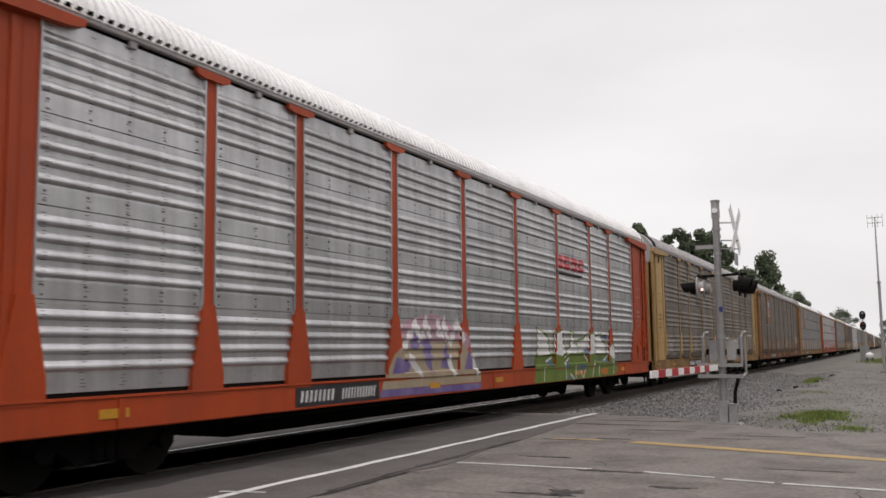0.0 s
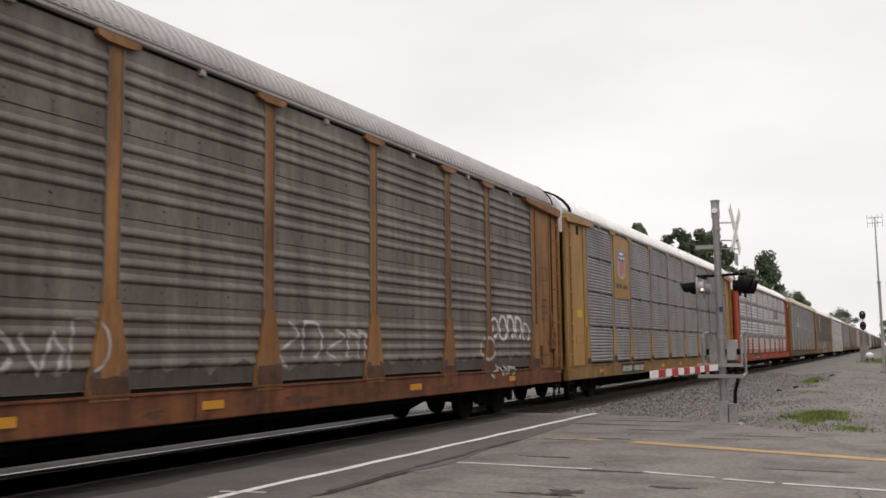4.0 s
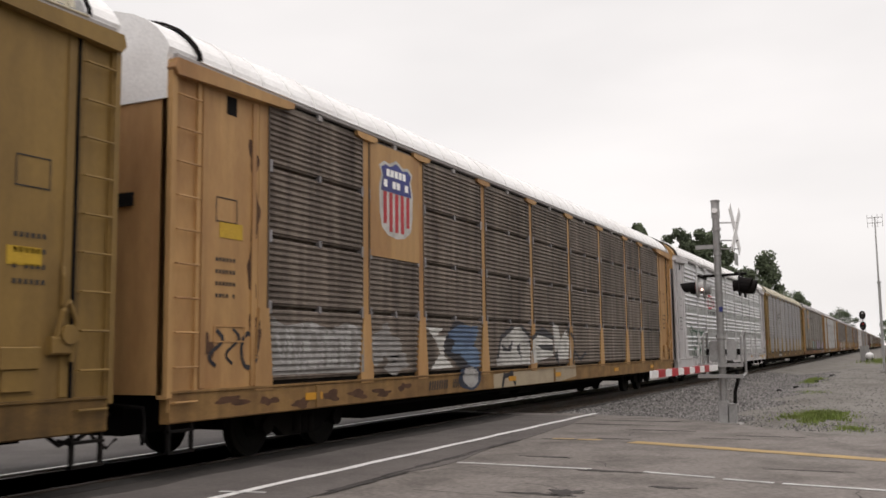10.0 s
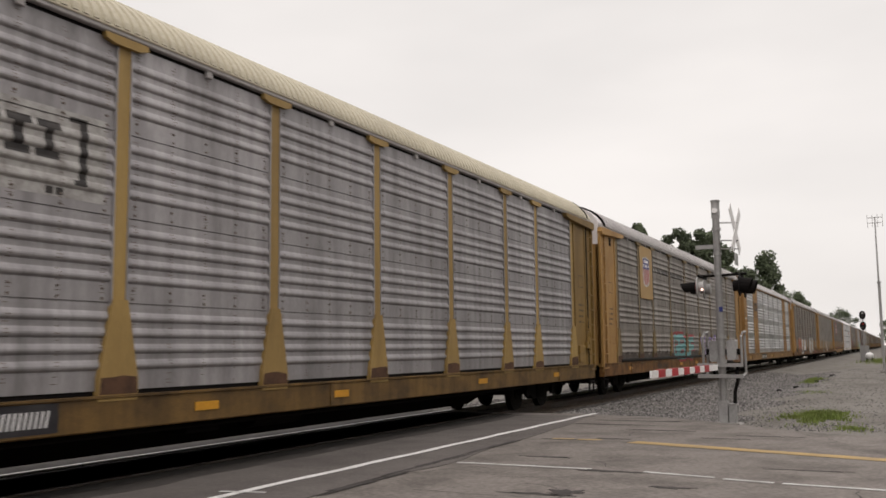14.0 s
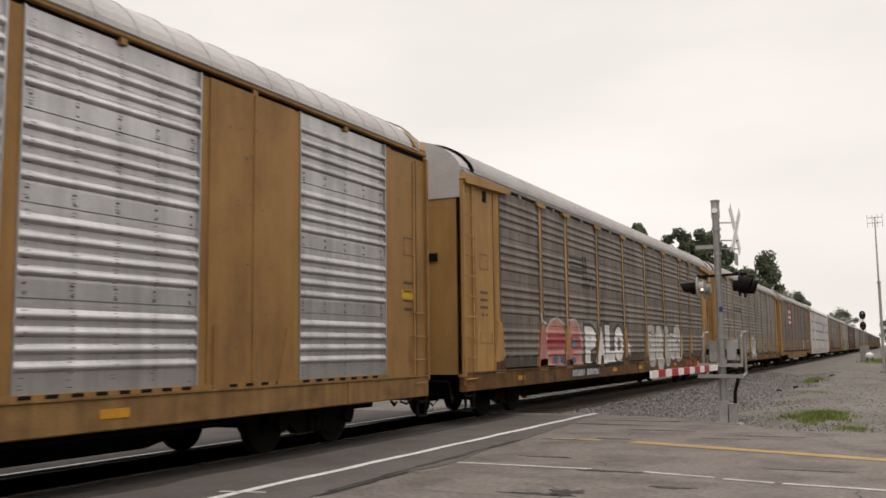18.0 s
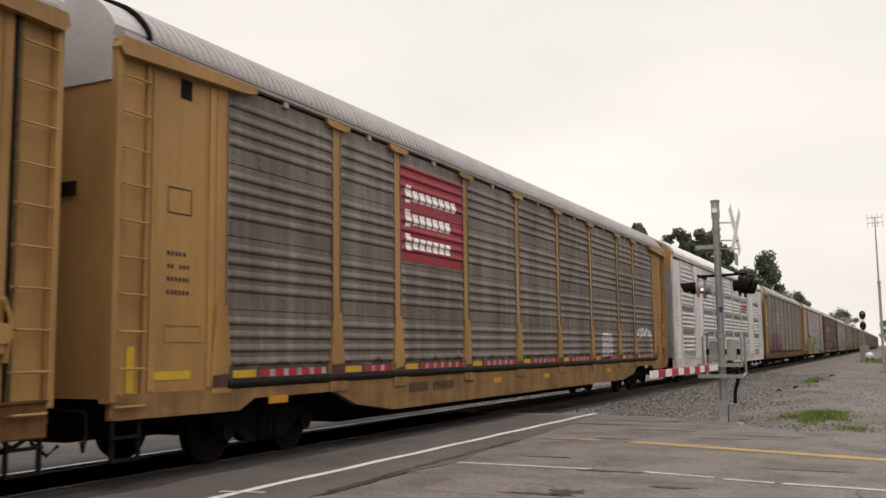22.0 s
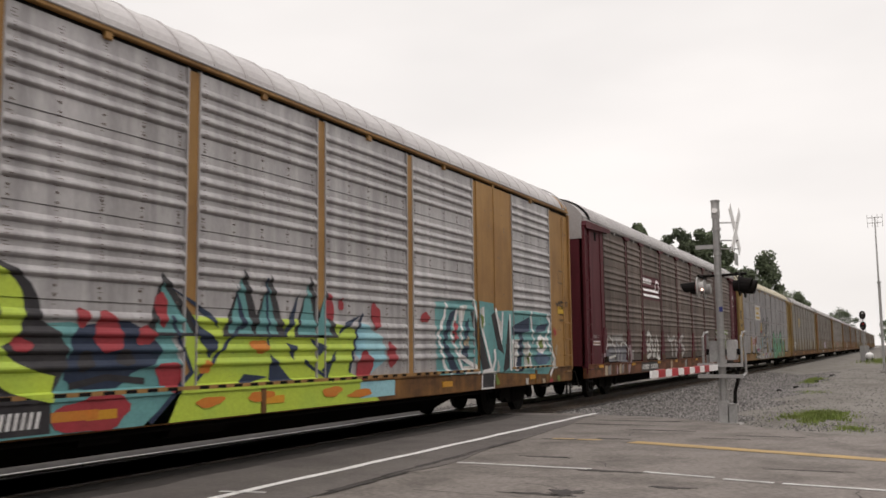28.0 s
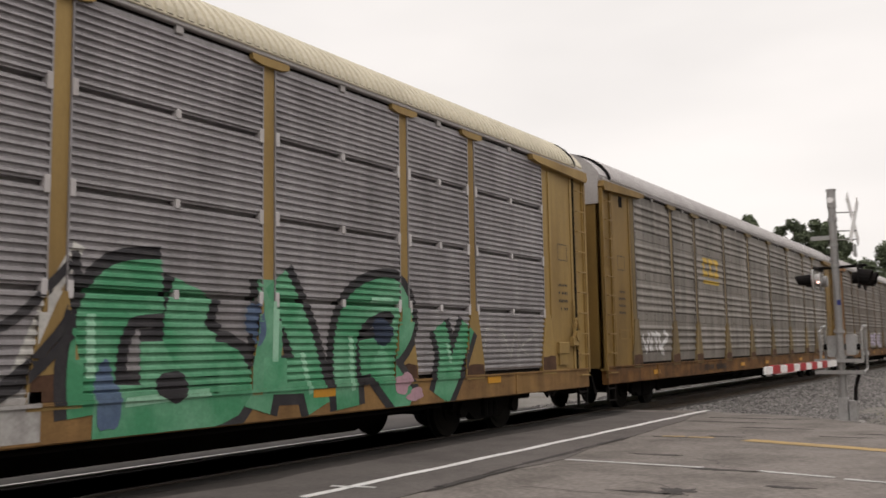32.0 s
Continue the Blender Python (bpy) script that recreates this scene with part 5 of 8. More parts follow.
        for i, f in enumerate([[(12.1, 1.62), (12.28, 1.64), (12.2, 1.45), (12.49, 1.5), (12.7, 1.35)], [(12.57, 1.44), (12.79, 1.35), (12.75, 1.23), (13.02, 1.22), (13.01, 1.41), (12.83, 1.44)], [(15.29, 1.84), (15.04, 1.54), (15.17, 1.24), (14.86, 1.07)], [(15.35, 1.82), (15.69, 1.84), (16.04, 1.89)], [(15.76, 1.85), (15.83, 1.54), (16.04, 1.85)],
                              [(16.71, 1.83), (16.18, 1.54), (16.26, 1.1)], [(16.41, 1.38), (16.63, 1.62), (16.63, 1.34), (17.03, 1.37), (16.95, 1.79)], [(17.03, 1.92), (17.11, 1.62), (17.28, 1.88)], [(18.54, 1.63), (18.84, 1.87), (19.04, 1.68), (19.26, 1.92), (18.94, 1.54), (19.24, 1.31)], [(22.49, 2.05), (23.56, 2.02), (24.4, 2.04), (24.63, 1.77)]]):
            s("graffiti_tag", ribbon(bend(f), 0.07), P_CHALK, "white sprayed tag", 0.004 + 0.0004 * i)
        for i, f in enumerate([[(17.83, 1.8), (17.76, 1.45), (18.25, 1.41), (18.35, 1.72), (17.89, 1.82)], [(19.58, 1.74), (20.03, 1.84), (19.57, 1.45), (20.06, 1.39)], [(17.97, 1.12), (18.25, 1.23), (18.63, 1.08), (19.56, 1.16)]]):
            s("graffiti_tag", ribbon(bend(f), 0.09), P_GHOST, "faded sprayed tag", 0.004 + 0.0004 * i)
        mark(car, spec, 5.85, 8.35)
    elif k == 2:
        plate_sign(car, spec, 4.62, 6.27, 2.93, 4.80, RUST_YELLOW, "rusty sign plate")
        shield(car, spec, 5.0, 5.9, 3.3, 4.45)
        s("graffiti_tag", scribble(22.3, 24.6, 1.6, 2.15, 5, 0.07, 31), P_WHITE, "white sprayed tag")
        s("graffiti_tag", scribble(21.75, 22.5, 1.2, 1.85, 1, 0.06, 32) + scribble(22.2, 23.6, 0.84, 1.12, 3, 0.05, 33), P_FAINT, "pale sprayed tag")
        s("graffiti_tag", scribble(9.6, 12.0, 1.2, 1.8, 4, 0.05, 34) + scribble(14.9, 17.3, 1.2, 1.9, 4, 0.05, 35), P_FAINT, "pale sprayed tag")
        mark(car, spec, 5.85, 8.2)
    elif k == 3:
        plate_sign(car, spec, 4.60, 6.29, 2.92, 4.80, YELLOW, "yellow sign plate")
        shield(car, spec, 5.0, 5.86, 3.52, 4.47)
        spray(car, spec, "sign_writing", word("BUILDING AMERICA", 4.72, 6.2, 3.22, 3.36, 0.01, 0.0, 8, 0.0), DARK_INK, "dark painted slogan", 0.002, SIGN_X)
        mark(car, spec, 5.1, 7.9)
        s("stencil", bars(2.4, 4.2, 3.0, 3.06, 9, 0.5, 2) + bars(2.6, 3.6, 2.8, 2.86, 6, 0.5, 3), P_FAINT)
    elif k == 4:
        red_logo(car, spec, 17.7, 20.1, 3.32, 3.8)
        mark(car, spec, 6.6, 9.0)
    elif k == 5:
        s("logo_field", rect(6.9, 8.75, 3.0, 3.95), P_WHITE, "white sign field", 0.003)
        bracket_logo(car, spec, 7.0, 8.65, 3.06, 3.88, DARK_INK)
        mark(car, spec, 6.4, 8.7, True)
    elif k == 6:
        plate_sign(car, spec, 4.60, 6.29, 2.94, 4.80, PEACH, "peach sign plate")
        shield(car, spec, 4.88, 6.05, 3.28, 4.62)
        s("graffiti_field", [[(2.0, 1.12), (4.38, 1.1), (4.36, 1.78), (3.9, 1.86), (3.5, 1.74), (2.9, 1.84), (2.3, 1.78), (2.02, 1.9)]], P_GHOST, "faded white graffiti block", 0.002)
        s("graffiti_tag", scribble(2.1, 4.3, 1.15, 1.8, 6, 0.12, 44), P_FAINT, lift=0.005)
        s("graffiti_field", blob(5.1, 1.5, 0.42, 0.36, 45, 0.5) + blob(5.5, 1.22, 0.4, 0.16, 46, 0.5), P_GHOST, "faded white sprayed patch", 0.003)
        s("graffiti_tag", scribble(0.75, 1.7, 1.2, 1.75, 3, 0.05, 48), P_BLACK, "black sprayed tag")
        s("graffiti_field", [[(9.56, 0.92), (15.01, 1), (15.05, 0.72), (11.8, 0.49), (9.57, 0.57)]], P_SAND, "cream paint over the sill", 0.002)
        for i, f in enumerate([[(6.59, 1.83), (7.25, 1.82), (6.96, 1.67), (7.42, 1.69), (7.26, 1.35), (7.68, 1.1), (6.73, 1.08), (7.12, 1.35), (6.96, 1.58)], [(9.77, 1.22), (10, 1.66), (10.71, 1.9), (11.2, 1.91), (11.83, 1.62), (11.83, 1.09), (9.79, 1.07)], [(11.88, 1.61), (12.46, 1.86), (13.32, 1.62), (13.35, 1.25), (11.91, 1.09)], [(13.36, 1.99), (13.75, 2.03), (13.91, 1.62), (14.33, 1.89), (14.62, 1.62), (14.66, 1.18), (13.54, 1.13)]]):
            s("graffiti_letter", [f], P_CHALK, "chalky white sprayed letter", 0.003)
        for f in [[(10.06, 1.55), (10.38, 1.43), (10.72, 1.62), (10.59, 1.37), (10.15, 1.39)], [(10.92, 1.44), (11.23, 1.19), (11.09, 1.56)], [(11.65, 1.64), (11.9, 1.27), (11.8, 1.61)], [(11.96, 1.78), (12.81, 1.84), (13.36, 1.65), (12.81, 1.7)], [(13.45, 1.25), (13.78, 0.98), (13.66, 1.43)], [(12.29, 1.52), (13.36, 1.52), (13.32, 1.36), (12.46, 1.42)]]:
            s("graffiti_accent", [f], P_BLACK, lift=0.006)
        for f in [[(14.91, 1.4), (15.48, 1.13), (16.03, 1.33)], [(14.48, 1.92), (14.98, 1.63), (14.79, 1.03)], [(11.2, 1.93), (11.88, 1.67), (12.63, 1.89), (13.4, 1.69)], [(9.83, 1.23), (10.03, 1.67), (10.75, 1.91)], [(10.13, 0.86), (10.65, 0.91)], [(10.02, 0.64), (10.16, 0.93)], [(10.45, 0.95), (10.79, 0.67)]]:
            s("graffiti_tag", ribbon(f, 0.10), P_BLACK, lift=0.008)
        s("graffiti_outline", blob(8.05, 1.5, 0.68, 0.46, 12, 0.25), P_BLACK, lift=0.005)
        for y, z, ry, rz, n in ((8.06, 1.72, 0.46, 0.2, 13), (8.6, 1.72, 0.22, 0.18, 15), (8.15, 1.46, 0.5, 0.16, 16), (8.5, 1.3, 0.42, 0.2, 17)):
            s("graffiti_bubble", blob(y, z, ry, rz, n, 0.3), P_BLUE, "blue sprayed bubble", 0.008 + 0.0004 * n - 0.005)
        s("graffiti_outline", blob(8.4, 0.9, 0.5, 0.27, 18, 0.12), P_NAVY, lift=0.005)
        s("graffiti_bubble", blob(8.42, 0.9, 0.38, 0.19, 19, 0.12), P_FAINT, "grey-blue sprayed ring", 0.009)
        mark(car, spec, 6.5, 8.6, True)
    elif k == 7:
        s("logo", ribbon([(7.68, 3.73), (7.14, 3.69), (7.06, 3.56), (7.09, 3.17), (7.2, 3.14), (7.85, 3.18), (7.86, 3.69), (7.99, 3.68), (8.51, 3.22), (8.59, 3.73)], 0.11), RED, "red continuous line emblem", 0.006)
        s("sign_writing", bars(7.0, 8.95, 2.88, 3.04, 9, 0.35, 4), DARK_INK)
        for i, f in enumerate([[(2.76, 2.22), (3.14, 2.25), (3.28, 2.12), (4.12, 2.06), (4.18, 1.58)], [(4.22, 1.59), (4.21, 2.09), (5.02, 2.06), (5.16, 1.98), (5.17, 1.61)], [(5.2, 1.6), (5.23, 2.03), (5.87, 2.07), (6.02, 1.98), (6.04, 0.97)], [(2.77, 2.09), (3, 2.06), (3.06, 1.9), (3.09, 1.12)], [(3.24, 2.13), (3.29, 1.85), (3.44, 1.47), (3.63, 1.02), (3.51, 0.67)], [(3.39, 1.08), (3.48, 1.34), (4.04, 1.37)], [(3.87, 1.55), (4.44, 1.56), (4.55, 1.4), (4.59, 1.03), (4.41, 0.65)], [(4.81, 1.57), (5.36, 1.59), (5.47, 1.42), (5.47, 1.06), (5.29, 0.61)], [(4.23, 1.05), (4.39, 1.29), (4.86, 1.33)], [(5.74, 1.32), (5.83, 0.91), (5.79, 0.58)], [(6.45, 1.65), (6.67, 1.23), (6.51, 0.88), (6.21, 0.61)], [(3.81, 1.18), (4.04, 1.04)], [(4.84, 1.15), (5.14, 1.01)]]):
            s("graffiti_tag", ribbon(f, 0.075), P_DEEP, "dark green sprayed line", 0.004 + 0.0005 * i)
        s("graffiti_tag", ribbon([(5.75, 2.14), (5.75, 2.26), (6.38, 2.23), (6.62, 1.6)], 0.035), P_BLACK, "thin dark sprayed line")
        mark(car, spec, 7.1, 8.7, True, 3)
        reflectors(car, spec, (6.2, 9.3, 13.2, 16.4, 20.2, 24.0, 25.9), 0.86)
        part("decal", Mesh().box(1.50, 1.516, 24.75, 25.12, 0.70, 0.91), P_YELLOW, car, "yellow warning decal on the sill")
        q = []
        for i in range(4):
            q += bars(20.75, 21.35, 0.86 - 0.06 * i, 0.885 - 0.06 * i, 8, 0.35, 30 + i) + (bars(22.78, 23.5, 0.88 - 0.06 * i, 0.905 - 0.06 * i, 9, 0.35, 40 + i) if i < 2 else [])
        s("stencil_writing", q + bars(24.25, 24.6, 0.78, 0.81, 5, 0.3, 50) + bars(24.25, 24.6, 0.84, 0.87, 5, 0.3, 51), DARK_INK)
        s("rust_staining", [[(y, 0.98 - 0.03 * i), (y + 0.09, 0.97 - 0.04 * i), (y + 0.08, 0.66 + 0.03 * (i % 3)), (y + 0.01, 0.68)] for i, y in enumerate((21.5, 21.62, 21.74, 21.88, 22.4, 25.3))], STAIN, "rusty smears on the sill", 0.003)
        s("stencil_writing", ribbon([(25.1, 3.53), (25.55, 3.53), (25.55, 3.27), (25.1, 3.27), (25.1, 3.53)], 0.022) + bars(25.15, 25.5, 3.44, 3.47, 5, 0.3, 52) + bars(25.15, 25.5, 3.36, 3.39, 5, 0.3, 53), DARK_INK, lift=0.006)
    elif k == 8:
        s("logo_field", rect(6.62, 8.96, 3.0, 3.9), P_FAINT, "white sign field", 0.002)
        bracket_logo(car, spec, 7.0, 8.7, 3.02, 3.85, DARK_INK)
        mark(car, spec, 6.6, 8.4)
        part("sticker", Mesh().disc((1.49, 0.27, 1.70), 0.13, 0.012, "x", 18), SIGN_WHITE, car, "round white sticker with red ring")
        part("sticker_ring", Mesh().tube([(1.498, 0.27 + 0.1 * math.cos(a), 1.70 + 0.1 * math.sin(a)) for a in [i * 0.35 for i in range(19)]], 0.02, 5), RED, car)
    elif k == 9:
        plate_sign(car, spec, 4.60, 6.29, 3.05, 4.80, PALE_YELLOW, "pale yellow sign plate")
        shield(car, spec, 4.95, 5.9, 3.45, 4.5)
        s("sign_writing", bars(6.8, 9.0, 4.05, 4.2, 10, 0.3, 4) + bars(9.4, 11.6, 4.05, 4.2, 10, 0.3, 6), DARK_INK)
        t("GELF", 9.3, 13.4, 0.95, 1.95, P_TEAL, P_RED, bold=0.05, edge=0.09, seed=4, wild=0.1, label="teal graffiti letters")
        t("VARH", 14.7, 19.6, 1.0, 1.95, P_LILAC, P_PURPLE, bold=0.04, edge=0.09, seed=6, wild=0.12, label="lilac graffiti letters")
        rnd9 = random.Random(90)
        for i in range(16):
            s("graffiti_field", blob(rnd9.uniform(21.6, 24.9), rnd9.uniform(1.15, 1.75), rnd9.uniform(0.2, 0.5), rnd9.uniform(0.08, 0.2), 200 + i, 0.4), P_DUSTY if i % 3 else P_LILAC, "faded dusty pink spray", 0.002 + 0.0003 * i)
        for i in range(7):
            s("graffiti_field", blob(21.8 + 0.55 * i, rnd9.uniform(0.72, 0.9), rnd9.uniform(0.2, 0.4), 0.08, 230 + i, 0.5), P_DUSTY, lift=0.002 + 0.0003 * i)
        s("graffiti_tag", scribble(21.8, 24.5, 1.1, 1.7, 4, 0.07, 40), P_LILAC, lift=0.008)
        mark(car, spec, 6.5, 8.5, True)
    elif k == 10:
        bracket_logo(car, spec, 4.58, 6.12, 3.15, 4.1, DARK_INK)
        mark(car, spec, 7.3, 9.7)
        part("sign_card", Mesh().box(1.47, 1.484, 1.2, 1.5, 2.95, 3.05), SIGN_WHITE, car)
        reflectors(car, spec, (2.3, 12.5, 18.9))
    elif k == 11:
        stripe_logo(car, spec, 6.7, 8.9, 3.02, 3.9)
        for f in [[(4.54, 1.04), (4.63, 1.8), (5.11, 2.13), (5.57, 2.2), (6.01, 2.05), (6.22, 1.78), (6.2, 0.99)], [(6.44, 1.01), (6.45, 2.14), (7.04, 2.19), (7.47, 2.02), (7.65, 1.67), (7.58, 1)], [(4.15, 1.03), (4.24, 1.79), (4.49, 2.01), (4.57, 1.58), (4.53, 1.03)]]:
            s("graffiti_field", [f], P_SALMON, "faded red graffiti shape", 0.002)
        s("graffiti_accent", [[(4.77, 1.58), (4.91, 1.74), (6.2, 1.76), (6.19, 1.47), (4.78, 1.46)], [(6.48, 1.72), (7.36, 1.73), (7.5, 1.45), (6.48, 1.43)]], P_RED, "red sprayed stripes", 0.005)
        for f in [[(4.77, 1.58), (4.85, 1.89), (5.19, 2.11), (5.59, 2.2), (6.01, 2.07), (6.22, 2.03)], [(6.46, 2.14), (7.04, 2.19), (7.38, 2.01), (7.61, 1.59)], [(4.41, 2.28), (4.5, 2.07), (4.83, 2.03)]]:
            s("graffiti_tag", ribbon(f, 0.06), P_CHALK, "pale sprayed outline", 0.008)
        for i, (y, z) in enumerate([(5.45, 1.14), (5.98, 1.14), (6.81, 1.14), (6.95, 1.56)]):
            s("graffiti_accent", blob(y, z, 0.2, 0.12, 240 + i, 0.4), P_BLUE, "blue sprayed patch", 0.010)
        s("graffiti_field", blob(8.3, 1.95, 0.9, 0.25, 22, 0.3), P_GHOST, lift=0.002)
        t("PALO", 7.9, 11.75, 0.98, 2.12, P_WHITE, P_BLACK, bold=0.085, edge=0.10, seed=2, wild=0.05, label="white bubble letters with black outlines")
        s("graffiti_star", star(12.4, 1.4, 0.3), P_WHITE, "white sprayed star")
        for i, (y, z, ry, rz) in enumerate([(15.37, 1.5, 0.62, 0.76), (16.6, 1.42, 0.57, 0.82), (17.72, 1.48, 0.46, 0.77), (18.6, 1.46, 0.42, 0.53), (19.58, 1.58, 0.66, 0.73)]):
            s("graffiti_outline", pillow(y, z, ry * 1.08, rz * 1.04), P_BLACK, lift=0.003 + 0.001 * i)
            s("graffiti_letter", pillow(y, z, ry, rz * 0.97), P_CHALK, "dirty white bubble letter with dark outline", 0.006 + 0.001 * i)
        for i, f in enumerate([[(14.85, 1.89), (15.26, 1.93), (15.81, 1.82)], [(15.0, 1.54), (15.18, 1.49), (15.29, 1.57)], [(16.46, 1.37), (16.5, 1.2)], [(17.49, 1.97), (17.56, 1.25)], [(19.32, 1.58), (19.66, 1.71), (19.83, 1.46)], [(18.32, 1.84), (18.85, 1.78)]]):
            s("graffiti_tag", ribbon(f, 0.05), P_BLACK, lift=0.014 + 0.0003 * i)
        s("stencil_writing", bars(21.0, 22.2, 0.72, 0.92, 3, 0.25, 9), P_RED, "red marks on the sill")
        mark(car, spec, 6.5, 9.1)
    elif k == 12:
        s("sign_writing", bars(6.6, 8.95, 3.2, 3.5, 8, 0.3, 4) + rect(6.6, 6.9, 3.5, 3.62), DARK_TAUPE, "dark writing as plain bars")
        s("graffiti_tag", scribble(9.4, 11.7, 1.12, 1.8, 3, 0.06, 50), P_WHITE, "white sprayed outline letters")
        t("HUM", 12.3, 14.1, 0.74, 2.0, P_WHITE, P_FAINT, bold=0.085, edge=0.12, seed=46, wild=0.08, label="white graffiti letters")
        s("graffiti_tag", scribble(12.4, 14.0, 1.1, 1.9, 3, 0.05, 52), P_BLACK, lift=0.008)
        s("graffiti_tag", scribble(17.8, 20.0, 1.2, 1.8, 3, 0.05, 53) + scribble(22.6, 24.3, 1.2, 1.8, 3, 0.05, 54), P_BLACK, "dark sprayed tag")
        mark(car, spec, 6.4, 8.75)
    elif k == 13:
        s("sign_field", rect(6.5, 9.08, 2.95, 4.62), SIGN_RED, "dark red sign field", 0.003)
        q = []
        for i, n in enumerate((8, 7, 7)):
            q += bars(6.72, 6.72 + 0.26 * n, 4.02 - 0.42 * i, 4.22 - 0.42 * i, n, 0.25, 60 + i) + rect(6.70, 6.88, 3.98 - 0.42 * i, 4.28 - 0.42 * i)
        s("sign_writing", q, SIGN_WHITE, "white writing as plain bars", 0.008)
        red_s, white_s, amb = [], [], []
        for a, b in zip(POSTS, POSTS[1:]):
            amb += rect(a + 0.28, a + 0.75, 1.10, 1.20)
            y, i = a + 0.85, 0
            while y < b - 0.35:
                w = 0.2 if i % 2 == 0 else 0.11
                (red_s if i % 2 == 0 else white_s).extend(rect(y, y + w, 1.10, 1.20))
                y += w
                i += 1
        s("red_marking", red_s, RED, "red marks of the warning strip")
        s("white_marking", white_s, P_FAINT, "white marks of the warning strip")
        s("yellow_marking", amb + rect(0.6, 1.3, 1.12, 1.22) + rect(0.28, 0.40, 1.0, 1.5), P_YELLOW, "yellow warning patches")
        t("E8", 18.6, 19.5, 1.15, 1.85, P_FAINT, P_WHITE, bold=0.03, edge=0.05, seed=3, label="pale sprayed letters")
        s("graffiti_tag", scribble(22.4, 24.4, 1.75, 2.05, 6, 0.06, 63) + ribbon([(22.4, 1.2), (22.4, 1.9)], 0.06) + ribbon([(24.4, 1.2), (24.4, 1.9)], 0.06), P_WHITE, "white sprayed outline")
        mark(car, spec, 6.6, 8.6, True)
    elif k == 14:
        red_logo(car, spec, 17.8, 20.05, 3.3, 3.72)
        mark(car, spec, 7.35, 9.4, True, 6)
        reflectors(car, spec, (2.2, 6.7, 10.0, 13.0, 16.2, 21.0, 24.5))
    elif k == 15:
        q = []
        for i in range(3):
            a = 7.1 + 0.52 * i
            q += rect(a, a + 0.42, 3.62, 3.78) + rect(a, a + 0.42, 3.26, 3.42) + rect(a + 0.1 * i, a + 0.14 + 0.1 * i, 3.4, 3.64)
        s("logo", q + rect(7.1, 8.6, 3.06, 3.16), P_YELLOW, "yellow emblem blocks with underline")
        s("graffiti_field", [[(2.61, 1.54), (3.43, 1.62), (9.01, 1.61), (8.88, 0.98), (2.62, 0.92)]], P_PLUM, "dark magenta graffiti band", 0.002)
        for f in [[(3.21, 1.9), (3.65, 2.29), (4.39, 2.35), (4.32, 1.69), (3.58, 1.64), (3.21, 1.67)], [(4.9, 2.22), (5.67, 2.27), (5.78, 1.67), (4.89, 1.65)], [(5.83, 2.22), (6.61, 2.35), (6.77, 1.68), (5.9, 1.66)], [(6.95, 2.26), (8.39, 2.17), (8.38, 1.76), (6.94, 1.7)]]:
            c = (sum(q[0] for q in f) / len(f), sum(q[1] for q in f) / len(f))
            s("graffiti_outline", [[(c[0] + (y - c[0]) * 1.14, c[1] + (z - c[1]) * 1.18) for y, z in f]], P_BLACK, lift=0.004)
            s("graffiti_letter", [f], P_MAGENTA, "magenta graffiti letter with dark outline", 0.007)
        for f in [[(3.58, 1.73), (3.91, 1.94), (3.88, 1.73)], [(5.18, 1.88), (5.4, 2.12), (5.47, 1.69)], [(6.22, 1.7), (6.35, 1.96), (6.55, 1.7)], [(4.69, 1.44), (5.78, 1.51), (7.02, 1.44), (5.77, 1.38)], [(3.22, 1.4), (3.73, 1.46), (3.58, 1.28)]]:
            s("graffiti_accent", [f], P_BLACK, lift=0.010)
        for i, f in enumerate([[(12.98, 1.13), (13.96, 1.8), (14.56, 1.1)], [(13.31, 1.39), (14.36, 1.41)], [(15.01, 1.1), (15.17, 1.89), (16.29, 1.98), (16, 1.53)], [(16.97, 1.07), (17.62, 2.08), (19.05, 1.86)], [(18.07, 1.05), (18.45, 1.85), (19.89, 1.02)], [(20.21, 1.01), (20.55, 2.05), (21.71, 1.89), (21.25, 1.17)], [(21.94, 0.99), (22.85, 2.09)]]):
            s("graffiti_tag", ribbon(f, 0.16), P_FAINT, "pale faded graffiti stroke", 0.003 + 0.0006 * i)
        s("graffiti_tag", scribble(0.8, 1.45, 3.5, 3.9, 2, 0.05, 70) + scribble(0.85, 1.4, 3.1, 3.4, 2, 0.05, 71) + scribble(0.85, 1.4, 2.75, 3.0, 2, 0.05, 72), P_WHITE, "white sprayed tag")
        mark(car, spec, 6.6, 8.9, True)
    elif k == 16:
        bracket_logo(car, spec, 4.66, 6.2, 3.15, 4.1, DARK_INK)
        # black cloud and teal ground ahead of the lime letters
        s("graffiti_field", [[(4.48, 1.25), (4.63, 1.49), (5.13, 1.51), (4.97, 1.09), (5.12, 0.71), (4.59, 0.68), (4.68, 0.96)]], P_TEAL, "teal graffiti field", 0.002)
        s("graffiti_tag", [[(3.28, 1.41), (3.53, 1.49), (3.68, 1.69), (3.89, 1.81), (4.04, 1.63), (4.02, 1.4), (4.41, 1.32), (4.36, 1.07), (3.87, 1.13), (3.39, 1.11)]], P_SLATE, "dark faded sprayed cloud", 0.004)
        s("graffiti_tag", scribble(2.3, 4.1, 1.1, 1.7, 4, 0.12, 77) + scribble(2.5, 4.0, 1.0, 1.5, 5, 0.08, 79), P_BLACK, lift=0.006)
        s("graffiti_field", [[(9.2, 0.64), (11.6, 0.64), (11.9, 1.15), (11.6, 1.75), (10.9, 1.6), (10.2, 1.75), (9.4, 1.7)]], P_TEAL, "teal graffiti field", 0.003)
